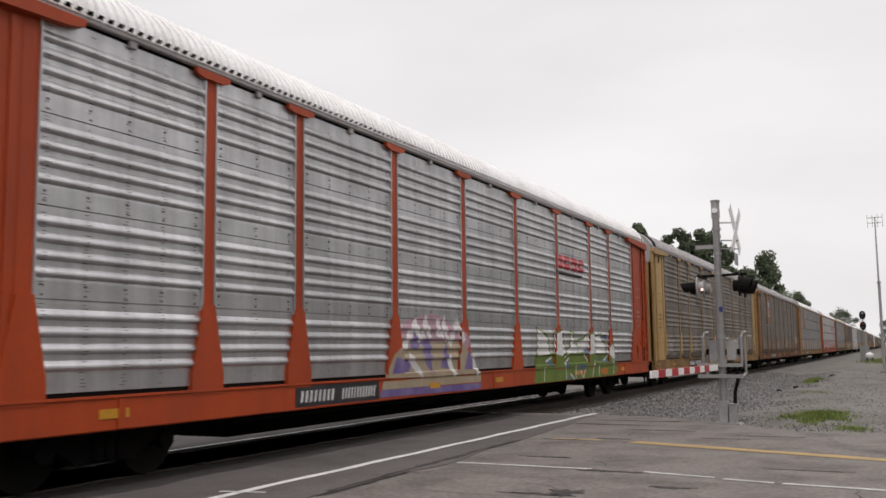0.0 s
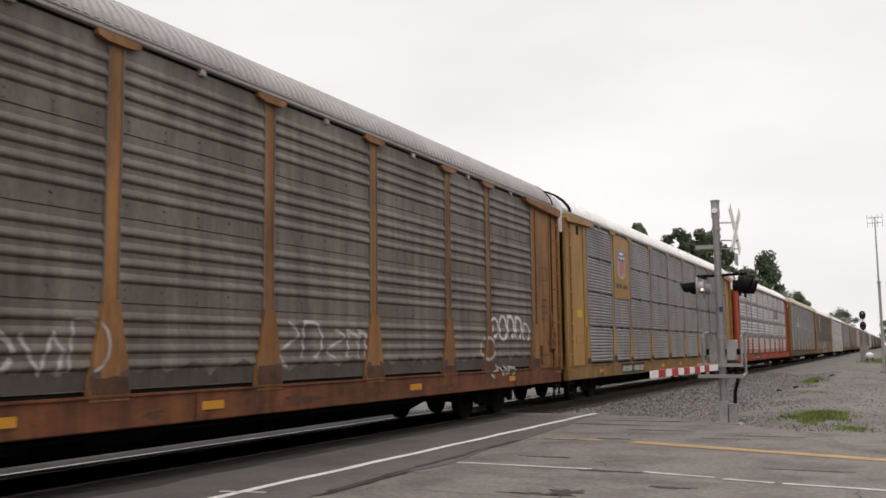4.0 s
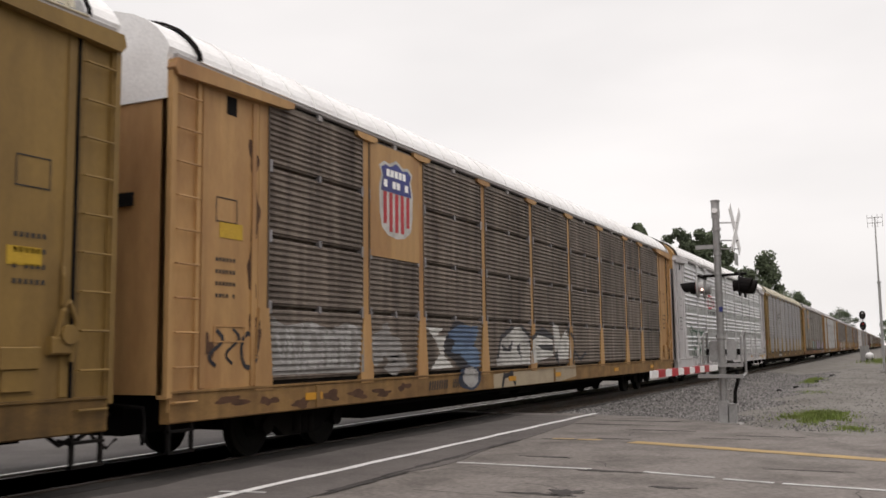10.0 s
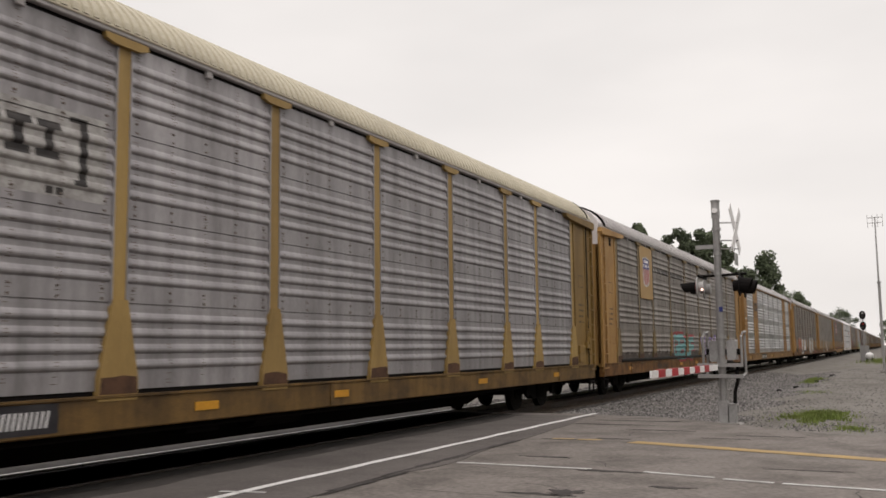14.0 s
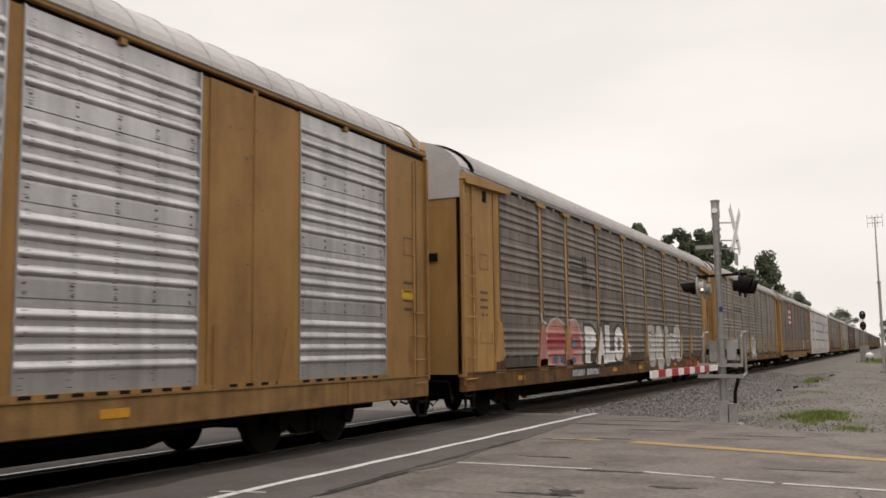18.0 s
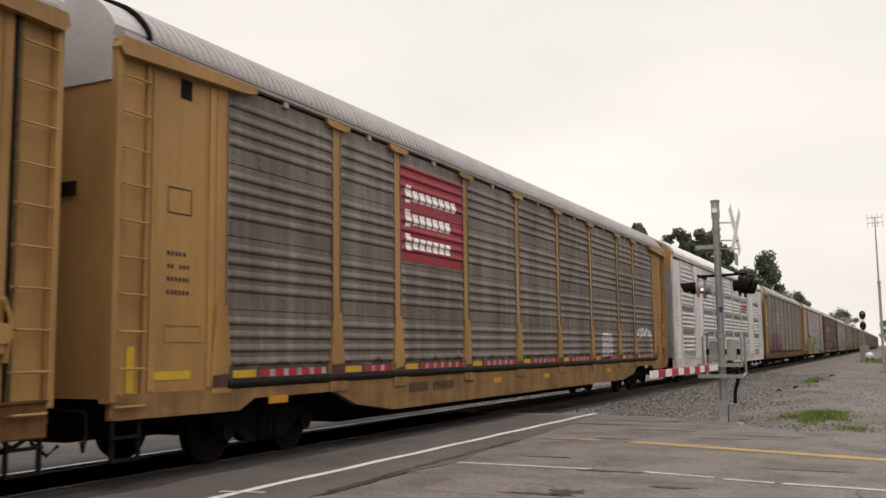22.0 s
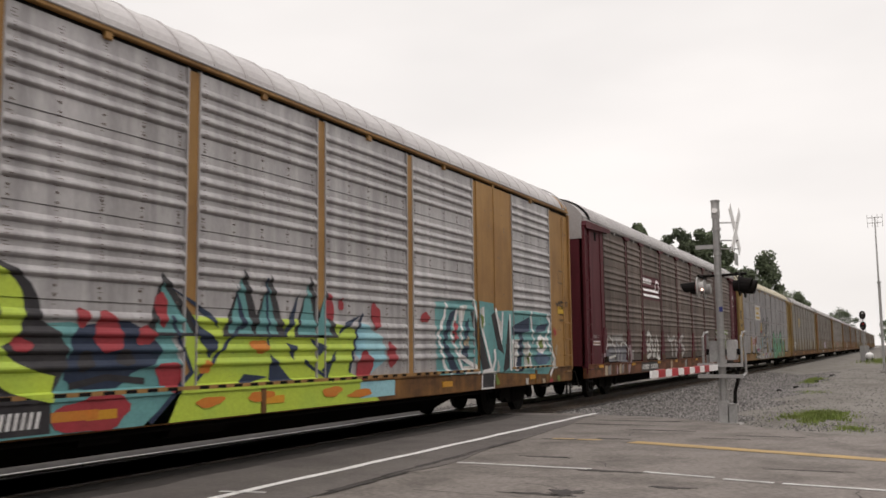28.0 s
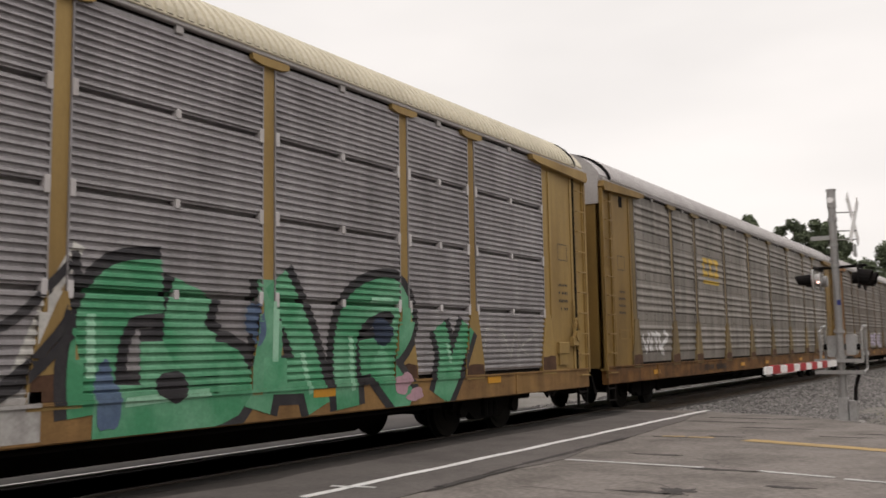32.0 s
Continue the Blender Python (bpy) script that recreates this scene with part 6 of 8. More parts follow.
        s("graffiti_outline", blob(10.75, 1.42, 0.62, 0.38, 32, 0.25), P_NAVY, lift=0.005)
        s("graffiti_tag", blob(10.4, 1.35, 0.12, 0.1, 46) + blob(10.95, 1.38, 0.12, 0.1, 47) + ribbon([(10.2, 1.1), (10.7, 1.18), (11.25, 1.12)], 0.07) + ribbon([(9.4, 1.3), (10.1, 1.28)], 0.05), P_BLACK, lift=0.008)
        s("graffiti_accent", blob(4.3, 1.69, 0.36, 0.3, 34) + blob(4.7, 0.8, 0.3, 0.15, 35) + blob(4.65, 1.3, 0.16, 0.12, 33) + blob(6.05, 1.05, 0.2, 0.1, 36) + blob(10.35, 1.8, 0.1, 0.09, 37) + blob(10.7, 1.64, 0.22, 0.2, 38) + blob(11.25, 1.62, 0.13, 0.12, 39) + blob(11.49, 1.93, 0.1, 0.2, 40)
          + blob(9.6, 1.52, 0.12, 0.08, 41) + blob(11.65, 1.16, 0.24, 0.16, 42) + blob(10.5, 0.82, 0.5, 0.2, 43) + blob(14.98, 2.06, 0.12, 0.2, 44) + blob(15.3, 2.12, 0.07, 0.1, 45) + blob(16.35, 1.97, 0.16, 0.2, 48) + blob(16.0, 1.2, 0.24, 0.22, 49) + blob(16.87, 1.35, 0.16, 0.2, 50) + blob(18.1, 2.0, 0.16, 0.1, 51), P_RED, "dark red sprayed dots", 0.010)
        s("graffiti_accent", rect(9.95, 10.55, 0.76, 0.86) + rect(7.0, 7.7, 0.84, 0.92), P_ORANGE, lift=0.012)
        strokes = [[(6.38, 1.62), (6.3, 1.92), (5.95, 2.08), (5.58, 1.98), (5.42, 1.72), (5.62, 1.46), (6.05, 1.24), (6.32, 1.0), (6.2, 0.78), (5.85, 0.72), (5.4, 0.74)], [(5.3, 0.72), (5.32, 1.1)], [(6.8, 2.34), (6.8, 1.06)], [(6.45, 1.74), (7.12, 1.74)], [(6.8, 1.08), (7.05, 1.02)],
                   [(7.4, 2.28), (7.4, 1.04)], [(7.4, 2.0), (7.62, 2.2), (7.86, 2.12)], [(8.15, 1.95), (8.15, 1.04)], [(8.15, 2.14), (8.15, 2.32)], [(8.68, 2.26), (8.68, 1.04)], [(8.68, 2.1), (9.15, 2.16), (9.46, 1.98), (9.4, 1.66), (8.8, 1.54)], [(9.1, 1.56), (9.5, 1.22), (9.98, 1.08)]]
        s("graffiti_halo", blob(6.0, 1.75, 0.85, 0.78, 60, 0.1), P_BLACK, "black cloud behind the letters", 0.0055)
        s("graffiti_halo", pillow(6.1, 1.05, 0.75, 0.55), P_BLACK, lift=0.006)
        s("graffiti_halo", blob(7.0, 1.9, 0.8, 0.72, 61, 0.1), P_BLACK, lift=0.0065)
        s("graffiti_halo", pillow(8.35, 1.65, 1.5, 0.76), P_BLACK, lift=0.007)
        s("graffiti_halo", blob(9.3, 1.3, 0.85, 0.6, 62, 0.1), P_BLACK, lift=0.0075)
        for i, line in enumerate(strokes):
            s("graffiti_letter", ribbon(bend(line), 0.36 if i < 2 else 0.27), P_LIME, "lime green sprayed stroke", 0.009 + 0.0012 * i)
        s("graffiti_letter", [[(6.3, 0.66), (7.7, 0.68), (7.7, 0.9), (6.45, 0.84)]], P_LIME, lift=0.009)
        s("graffiti_tag", ribbon([(5.5, 1.62), (5.52, 1.86), (5.7, 2.02), (6.0, 2.08), (6.25, 1.92)], 0.06) + ribbon([(5.85, 1.3), (6.15, 1.1), (6.28, 0.95)], 0.05), P_GREEN, lift=0.024)
        # lime body with tall teal and black spikes
        s("graffiti_field", [[(11.2, 0.64), (16.4, 0.64), (15.6, 1.1), (15.75, 1.75), (14.6, 1.9), (13.4, 1.85), (12.3, 1.85), (11.65, 1.9), (12.0, 1.15)]], P_LIME, "lime graffiti field", 0.003)
        for i, (y, top, w) in enumerate(((11.75, 2.35, 0.5), (12.95, 2.5, 0.42), (13.5, 2.46, 0.4), (14.45, 2.5, 0.4), (14.85, 2.34, 0.35))):
            s("graffiti_spike", [[(y - w, 1.62), (y + w, 1.62), (y + (-0.25 if i == 0 else 0.05), top)]], P_BLACK, "black sprayed spike", 0.005)
            s("graffiti_spike", [[(y - 0.7 * w, 1.66), (y + 0.5 * w, 1.66), (y + (-0.25 if i == 0 else -0.02), top - 0.12)]], P_TEAL, "teal sprayed spike", 0.007)
        q = []
        for a, b, c in (((11.95, 1.85), (12.32, 1.35), (12.5, 1.55)), ((11.6, 2.2), (12.5, 1.72), (12.35, 1.9)), ((12.8, 2.3), (12.92, 1.7), (13.05, 1.75)), ((14.2, 2.25), (13.8, 1.62), (14.05, 1.75)), ((13.55, 1.4), (14.05, 1.02), (13.5, 1.0)), ((13.0, 1.15), (13.5, 1.1), (12.8, 1.0)),
                        ((14.5, 1.6), (14.7, 1.35), (14.9, 1.5)), ((15.2, 1.45), (14.75, 1.15), (14.95, 1.05)), ((13.9, 1.55), (14.05, 1.3), (14.15, 1.5)), ((15.9, 1.98), (15.2, 1.65), (15.4, 1.85))):
            q += [[a, b, c]]
        q += ribbon([(12.1, 1.1), (12.9, 1.75)], 0.05) + ribbon([(14.3, 1.3), (15.0, 1.0)], 0.05) + ribbon([(15.55, 1.1), (15.75, 1.75), (15.95, 2.0)], 0.06) + ribbon([(11.65, 1.85), (12.0, 1.2), (11.3, 0.66)], 0.06) + ribbon([(13.45, 2.4), (13.5, 1.5)], 0.05)
        s("graffiti_tag", q, P_NAVY, "dark blue shadows of spiky letters", 0.010)
        s("graffiti_accent", blob(12.3, 0.84, 0.26, 0.06, 52) + blob(13.3, 1.5, 0.22, 0.08, 53) + blob(13.3, 0.86, 0.3, 0.06, 54) + blob(15.0, 0.84, 0.24, 0.08, 55) + blob(15.8, 0.78, 0.35, 0.06, 56) + blob(12.25, 1.25, 0.1, 0.08, 57), P_ORANGE, lift=0.013)
        s("graffiti_field", blob(16.15, 1.45, 0.5, 0.35, 58, 0.25) + rect(15.8, 16.9, 0.7, 0.95), P_SKY, "light blue graffiti field", 0.004)
        # wide teal letters with navy shadows and white outlines
        s("graffiti_field", [[(18.49, 2.3), (20.13, 2.4), (20.18, 0.95), (18.55, 0.97)], [(20.13, 2.4), (21.13, 2.37), (21.16, 0.95), (20.18, 0.95)], [(21.13, 2.22), (23.29, 2.29), (23.3, 0.87), (21.16, 0.95)], [(23.29, 2.29), (24.59, 2.25), (24.96, 1.19), (24.42, 0.83), (23.3, 0.87)]], P_TEAL, "teal graffiti letters", 0.003)
        for i, f in enumerate([[(19.4, 2.19), (18.91, 1.57), (19.59, 0.97), (19.22, 0.97), (18.81, 1.45), (18.82, 1.71), (19.13, 2.12)], [(19.99, 2.05), (19.82, 1.92), (19.6, 1.26), (19.79, 1.13), (19.93, 1.44)], [(20.07, 2.18), (20.24, 2.13), (20.89, 1.02), (20.49, 0.99)], [(20.97, 2.12), (21.17, 2.2), (21.65, 1.32), (21.31, 1.43)], [(21.91, 2.05), (21.99, 2.0), (21.93, 1.03), (21.57, 0.94), (21.75, 1.43)], [(22.13, 1.89), (23.35, 2.15), (23.32, 1.83), (22.13, 1.71)], [(22.64, 1.78), (22.89, 1.79), (22.77, 0.94), (22.33, 0.94), (22.57, 1.24)], [(23.63, 1.8), (23.87, 1.97), (24.62, 2.04), (24.38, 1.85)]]):
            s("graffiti_shadow", [f], P_BLACK if i in (2, 3, 4) else P_NAVY, "dark letter shadow", 0.006 + 0.0004 * i)
        for i, f in enumerate([[(18.93, 2.31), (18.89, 2.06), (18.59, 1.7), (18.87, 1.14), (19.07, 0.98)], [(19.44, 2.19), (19.15, 1.67), (19.73, 0.97)], [(19.65, 2.25), (19.54, 1.3), (20.28, 1.09), (20.35, 0.94)], [(20.17, 2.41), (20.97, 1.01), (20.49, 0.97)], [(20.56, 2.28), (20.6, 1.9)], [(21.21, 2.27), (21.51, 1.59), (21.59, 2.21)], [(22.0, 2.17), (22.01, 0.97)], [(22.13, 1.59), (22.56, 1.59), (22.38, 0.95)], [(23.19, 1.6), (23.41, 0.97)], [(23.4, 2.28), (23.54, 1.54)], [(24.46, 2.23), (24.75, 2.03), (24.38, 1.68), (24.99, 1.18), (24.55, 0.79)], [(21.0, 1.01), (21.15, 1.22), (21.11, 1.43)]]):
            s("graffiti_outline", ribbon(f, 0.09), P_WHITE, "white letter outline", 0.010 + 0.0005 * i)
        s("graffiti_field", [[(19.5, 2.26), (19.87, 2.29), (19.7, 1.92), (19.53, 1.91)], [(19.72, 1.11), (20.31, 1.11), (20.35, 0.96), (19.76, 0.97)], [(20.39, 2.22), (20.63, 2.29), (20.61, 1.79)], [(22.09, 1.57), (22.57, 1.57), (22.53, 0.95), (22.24, 0.96)], [(21.17, 2.21), (21.55, 1.98), (21.51, 1.65)], [(22.92, 1.57), (23.3, 1.59), (23.36, 1.01), (22.98, 0.99)]], P_CHALK, "chalky white between the letters", 0.0055)
        s("graffiti_accent", [[(24.01, 1.77), (24.36, 1.64), (24.38, 1.41), (24.01, 1.29), (23.75, 1.41), (23.75, 1.66)]], P_WHITE, "white sprayed ring", 0.017)
        s("graffiti_accent", blob(24.01, 1.53, 0.14, 0.12, 66, 0.2), P_OLIVE, lift=0.019)
        s("graffiti_accent", [[(23.54, 1.22), (23.75, 1.35), (24.29, 1.29), (24.72, 1.2), (24.42, 1.06), (23.87, 1.05)]], P_BLUE, "blue sprayed patch", 0.018)
        s("graffiti_accent", [[(20.52, 0.97), (21.16, 0.96), (21.11, 0.64), (20.48, 0.64)]], P_BLACK, "black sprayed box on the sill", 0.005)
        s("graffiti_outline", ribbon([(20.52, 0.97), (21.16, 0.96), (21.11, 0.64), (20.48, 0.64), (20.52, 0.97)], 0.05), P_WHITE, lift=0.008)
        for i, (y, z) in enumerate([(21.28, 1.05), (21.25, 0.79), (19.32, 1.67), (19.83, 1.58), (22.97, 1.42), (23.19, 1.23), (25.02, 1.83), (25.09, 1.4), (24.95, 1.05), (25.15, 0.7), (24.61, 0.65), (24.05, 0.65), (22.98, 0.68), (20.49, 2.0), (19.31, 1.86)]):
            s("graffiti_accent", blob(y, z, 0.09, 0.1, 270 + i, 0.6), (P_CHALK, P_OLIVE, P_RED, P_SAND)[i % 4], lift=0.020 + 0.0004 * i)
        s("graffiti_tag", scribble(25.17, 26.1, 2.45, 2.62, 3, 0.03, 68), P_BLACK, "black sprayed scrawl on the end plate")
        mark(car, spec, 7.7, 9.95)
    elif k == 17:
        s("sign_field", rect(6.5, 9.1, 3.05, 3.85), MAROON, "dark red sign field", 0.003)
        s("sign_writing", bars(6.62, 8.0, 3.58, 3.76, 7, 0.25, 5) + rect(6.62, 8.75, 3.32, 3.41) + rect(6.62, 8.85, 3.14, 3.23), SIGN_WHITE, "white stripes and bars", 0.007)
        s("logo", ribbon([(8.62 + 0.3 * math.cos(a), 3.4 + 0.34 * math.sin(a)) for a in [3.0 - i * 0.3 for i in range(11)]], 0.09), SIGN_WHITE, "white curved emblem", 0.007)
        for f, m in (([(1.84, 1.37), (2.39, 1.48), (2.99, 1.42), (2.96, 1.03), (1.81, 1.03)], P_SLATE), ([(3.04, 1.6), (3.61, 1.47), (4.25, 1.54), (4.25, 0.98), (3.09, 1.02)], P_SLATE), ([(2.59, 1.8), (3.81, 1.83), (3.87, 1.6), (2.64, 1.59)], P_GHOST), ([(4.7, 1.37), (5.13, 1.34), (5.09, 1.05), (4.71, 1.06)], P_GHOST), ([(1.5, 1.27), (1.75, 1.29), (1.75, 1.02), (1.51, 1.03)], P_DUSTY)):
            s("graffiti_field", [f], m, "faded sprayed graffiti patch", 0.002)
        for i, f in enumerate([[(1.91, 1.48), (2.02, 1.7), (2.34, 1.77), (2.64, 1.62), (2.86, 1.42)], [(1.8, 1.37), (2.03, 1.51), (2.9, 1.49), (3.0, 1.24)], [(2.12, 1.12), (3.04, 1.2)], [(3.03, 1.66), (3.32, 1.41), (3.28, 1.05)], [(3.52, 1.47), (3.82, 1.6), (4.25, 1.5), (4.2, 1.14)], [(3.72, 1.28), (3.62, 1.03)]]):
            s("graffiti_tag", ribbon(bend(f), 0.07), (P_CHALK, P_FAINT)[i % 2], "pale faded sprayed stroke", 0.006 + 0.0005 * i)
        s("graffiti_tag", ribbon([(4.25, 1.4), (4.53, 1.44), (4.65, 1.13), (4.31, 0.68)], 0.16), P_DUSTY, "dusty pink sprayed stroke", 0.005)
        for i, f in enumerate([[(6.95, 1.78), (7.2, 1.93), (7.44, 1.7), (7.03, 1.46), (6.88, 1.66)], [(6.87, 1.26), (7.19, 1.46), (7.44, 1.22), (6.9, 1.11)], [(7.61, 1.71), (7.69, 1.38), (8.05, 1.33), (8.09, 1.71)], [(8.24, 1.8), (8.51, 1.46), (8.31, 1.07), (8.69, 1.11)], [(7.69, 1.17), (8.08, 1.16)]]):
            s("graffiti_tag", ribbon(bend(f), 0.15), P_CHALK, "pale sprayed bubble letters", 0.004 + 0.0006 * i)
        for i, f in enumerate([[(10.06, 1.83), (10.4, 1.69), (11.25, 1.8)], [(10.63, 1.74), (10.85, 1.11)], [(11.37, 1.75), (11.47, 1.14), (11.89, 1.75)], [(12.88, 1.87), (12.16, 1.65), (13.0, 1.33), (12.27, 1.08)]]):
            s("graffiti_tag", ribbon(bend(f), 0.17), P_FAINT, "faded pale sprayed tag", 0.004 + 0.0006 * i)
        for i, (y, w) in enumerate(((1.8, 0.25), (2.15, 0.3), (2.55, 0.32), (3.0, 0.15), (3.3, 0.22), (3.6, 0.2), (3.95, 0.2), (4.3, 0.12), (10.4, 0.3), (13.0, 0.4), (14.2, 0.2))):
            s("graffiti_accent", [[(y - w / 2, 0.66), (y + w / 2, 0.64 + 0.03 * (i % 3)), (y + w / 2 + 0.04, 0.97), (y - w / 2 + 0.02, 0.93 - 0.04 * (i % 2))]], (P_SAND, P_GHOST, RUST, P_DUSTY)[i % 4], "faded patches on the sill", 0.003)
        s("graffiti_tag", bars(18.2, 19.6, 0.72, 0.95, 3, 0.25, 7), P_CHALK, "white sprayed marks on the sill")
        part("decal", Mesh().prism([(0.66, 1.51), (1.38, 1.51), (1.38, 1.62), (0.66, 1.62)], 1.466, 1.472, "x"), SIGN_WHITE, car, "white-edged gold strip on the end plate")
        part("decal", Mesh().prism([(0.68, 1.535), (1.36, 1.535), (1.36, 1.595), (0.68, 1.595)], 1.468, 1.475, "x"), P_SAND, car, "gold strip")
        s("stencil_writing", bars(0.78, 1.26, 1.70, 1.79, 6, 0.25, 8), P_FAINT, "pale stencilled writing as bars")
        for i, f in enumerate(([(20.3, 1.2), (20.4, 2.05), (21.0, 1.95), (20.9, 1.6), (20.5, 1.5), (21.1, 1.15)], [(21.4, 1.9), (21.35, 1.25), (21.9, 1.2)], [(21.4, 1.6), (21.85, 1.62)], [(22.3, 1.2), (22.2, 1.75), (22.6, 1.95), (22.8, 1.6), (22.4, 1.5)], [(23.1, 1.9), (23.0, 1.3), (23.5, 1.15), (23.9, 1.4), (23.7, 1.9)], [(20.2, 2.1), (22.0, 2.15), (23.8, 2.1)])):
            s("graffiti_outline", ribbon(bend(f), 0.2), P_OLIVE, "olive sprayed outline", 0.004 + 0.0005 * i)
            s("graffiti_tag", ribbon(bend(f), 0.09), P_CHALK, "pale sprayed letters", 0.008 + 0.0005 * i)
        mark(car, spec, 5.9, 8.3)
        reflectors(car, spec, (1.3, 4.9, 8.4, 11.25, 15.2, 20.6), 0.93)
        s("stencil_writing", ribbon([(25.5, 3.9), (25.95, 3.9), (25.95, 3.5), (25.5, 3.5), (25.5, 3.9)], 0.03) + bars(25.5, 25.95, 3.95, 4.02, 4, 0.3, 3), P_WHITE)
    elif k == 18:
        s("sign_field", rect(6.5, 9.08, 3.0, 3.93), P_WHITE, "white sign field", 0.003)
        q = []
        for i in range(3):
            a = 7.05 + 0.52 * i
            q += rect(a, a + 0.42, 3.66, 3.80) + rect(a, a + 0.42, 3.34, 3.48) + rect(a + 0.1 * i, a + 0.14 + 0.1 * i, 3.46, 3.68)
        s("logo", q + rect(7.0, 8.65, 3.1, 3.22), P_YELLOW, "yellow emblem blocks with underline", 0.008)
        s("graffiti_field", [[(8.2, 0.66), (14.6, 0.66), (14.6, 1.1), (8.6, 1.1)]], P_FAINT, "grey-white graffiti ground", 0.002)
        t("OUTH", 5.0, 6.15, 1.45, 1.95, P_RED, P_WHITE, bold=0.03, edge=0.03, seed=92, wild=0.1, label="dark red sprayed letters")
        s("graffiti_outline", blob(6.5, 1.82, 0.36, 0.36, 93, 0.3) + [[(6.35, 1.55), (6.75, 1.0), (6.2, 1.0)]], P_BLACK, lift=0.005)
        s("graffiti_accent", blob(6.55, 1.85, 0.24, 0.25, 94, 0.3), P_RED, "red sprayed head", 0.009)
        s("graffiti_accent", [[(6.0, 0.72), (6.42, 0.72), (6.4, 1.5), (6.1, 1.3)]], P_DEEP, "green sprayed coat", 0.007)
        s("graffiti_accent", [[(6.3, 1.25), (6.6, 1.3), (6.4, 1.62), (6.25, 1.55)]], P_WHITE, lift=0.012)
        wild = [[(9.86, 2.02), (9.77, 1.74), (9.76, 1.3)], [(9.66, 2.12), (10.06, 2.32), (10.22, 2.04), (10.6, 2)], [(10.15, 1.89), (11.14, 1.96), (11.24, 1.59), (11.48, 1.27)], [(9.79, 1.36), (10.1, 1.3), (11.12, 1.34), (11.66, 1.33)], [(10.91, 2.38), (11.45, 2.04), (11.74, 1.85)], [(10.2, 1.58), (10.85, 1.7), (11.11, 1.52)], [(12.23, 2.14), (12.41, 1.59), (12.52, 1.45)], [(12.78, 2.31), (12.9, 1.88), (13.14, 1.67)], [(13.63, 2.28), (13.83, 1.83), (14.24, 1.68), (14.89, 2.27)], [(11.65, 1.59), (12.05, 1.19), (12.42, 1.11)], [(13.02, 1.6), (13.39, 1.23), (14.17, 1.05), (14.89, 1.61)], [(11.16, 2.85), (11.44, 2.49), (11.63, 2.24)], [(12.76, 3.03), (12.95, 2.54)]]
        wild += [[(8.0, 1.15), (8.6, 2.2), (9.1, 2.05), (9.5, 1.2)], [(9.55, 2.2), (9.85, 2.95), (10.15, 3.05), (10.45, 2.85), (10.9, 2.4), (11.4, 2.3), (11.9, 2.95), (12.3, 3.1), (12.7, 2.75)]]
        for f in [[(8.35, 2.06), (9.35, 2.27), (9.89, 2.11), (9.76, 1.45), (8.34, 1.37)], [(10.0, 2.21), (10.49, 3.0), (11.07, 2.34), (11.44, 1.95), (10.67, 1.35), (9.86, 1.36)], [(11.57, 1.95), (12.44, 3.2), (12.92, 2.96), (13.69, 1.32), (12.2, 1.23)], [(7.8, 1.79), (9.13, 1.9), (9.32, 1.18), (9.11, 0.83), (7.44, 0.85)]]:
            s("graffiti_field", [f], P_FAINT, "grey-white letter fill", 0.003)
        wild += [[(10.11, 2.11), (10.02, 2.78), (10.21, 3.06), (10.61, 3.16), (10.92, 2.94), (11.07, 2.34), (11.13, 1.84)], [(11.05, 1.74), (11.6, 2.67), (12.02, 3.1), (12.45, 3.26), (12.88, 3.18), (13.01, 2.86), (12.87, 1.98)], [(13.11, 1.99), (13.99, 1.1), (14.88, 1.79), (14.92, 2.38)]]
        for i, f in enumerate(wild):
            s("graffiti_tag", ribbon(bend(f), 0.09), P_BLACK, "black sprayed line of wild letters", 0.009 + 0.0004 * i)
        for i, f in enumerate([[(11.97, 2.67), (11.93, 2.12), (11.89, 1.59)], [(11.88, 2.26), (12.89, 2.32)], [(14.97, 2.44), (14.67, 1.93), (14.38, 1.28)], [(11.9, 1.46), (12.16, 1.05)], [(13.69, 2.36), (13.83, 1.83)]]):
            s("graffiti_tag", ribbon(f, 0.13), P_CHALK, "white sprayed line", 0.005 + 0.0005 * i)
        for f in [[(9.23, 1.78), (9.3, 1.47), (9.63, 1.31)], [(12.13, 2.27), (12.78, 2.31)], [(13.14, 1.3), (14.17, 1.21)]]:
            s("graffiti_tag", ribbon(f, 0.10), P_SKY, "pale blue sprayed line", 0.004)
        s("graffiti_accent", blob(9.25, 1.75, 0.22, 0.4, 96, 0.2) + blob(8.45, 1.35, 0.25, 0.1, 95), P_SKY, "pale blue sprayed accents", 0.007)
        s("graffiti_accent", blob(7.3, 1.2, 0.35, 0.1, 85) + blob(7.9, 1.2, 0.18, 0.12, 86) + blob(10.9, 0.95, 0.3, 0.08, 87), P_MAGENTA, lift=0.007)
        s("graffiti_accent", [[(8.72, 2.4), (9.62, 2.3), (9.24, 3.05)]] + blob(10.55, 2.1, 0.12, 0.12, 88), P_YELLOW, "yellow painted cap", 0.012)
        s("graffiti_accent", blob(9.15, 2.33, 0.46, 0.08, 97), P_RED, lift=0.014)
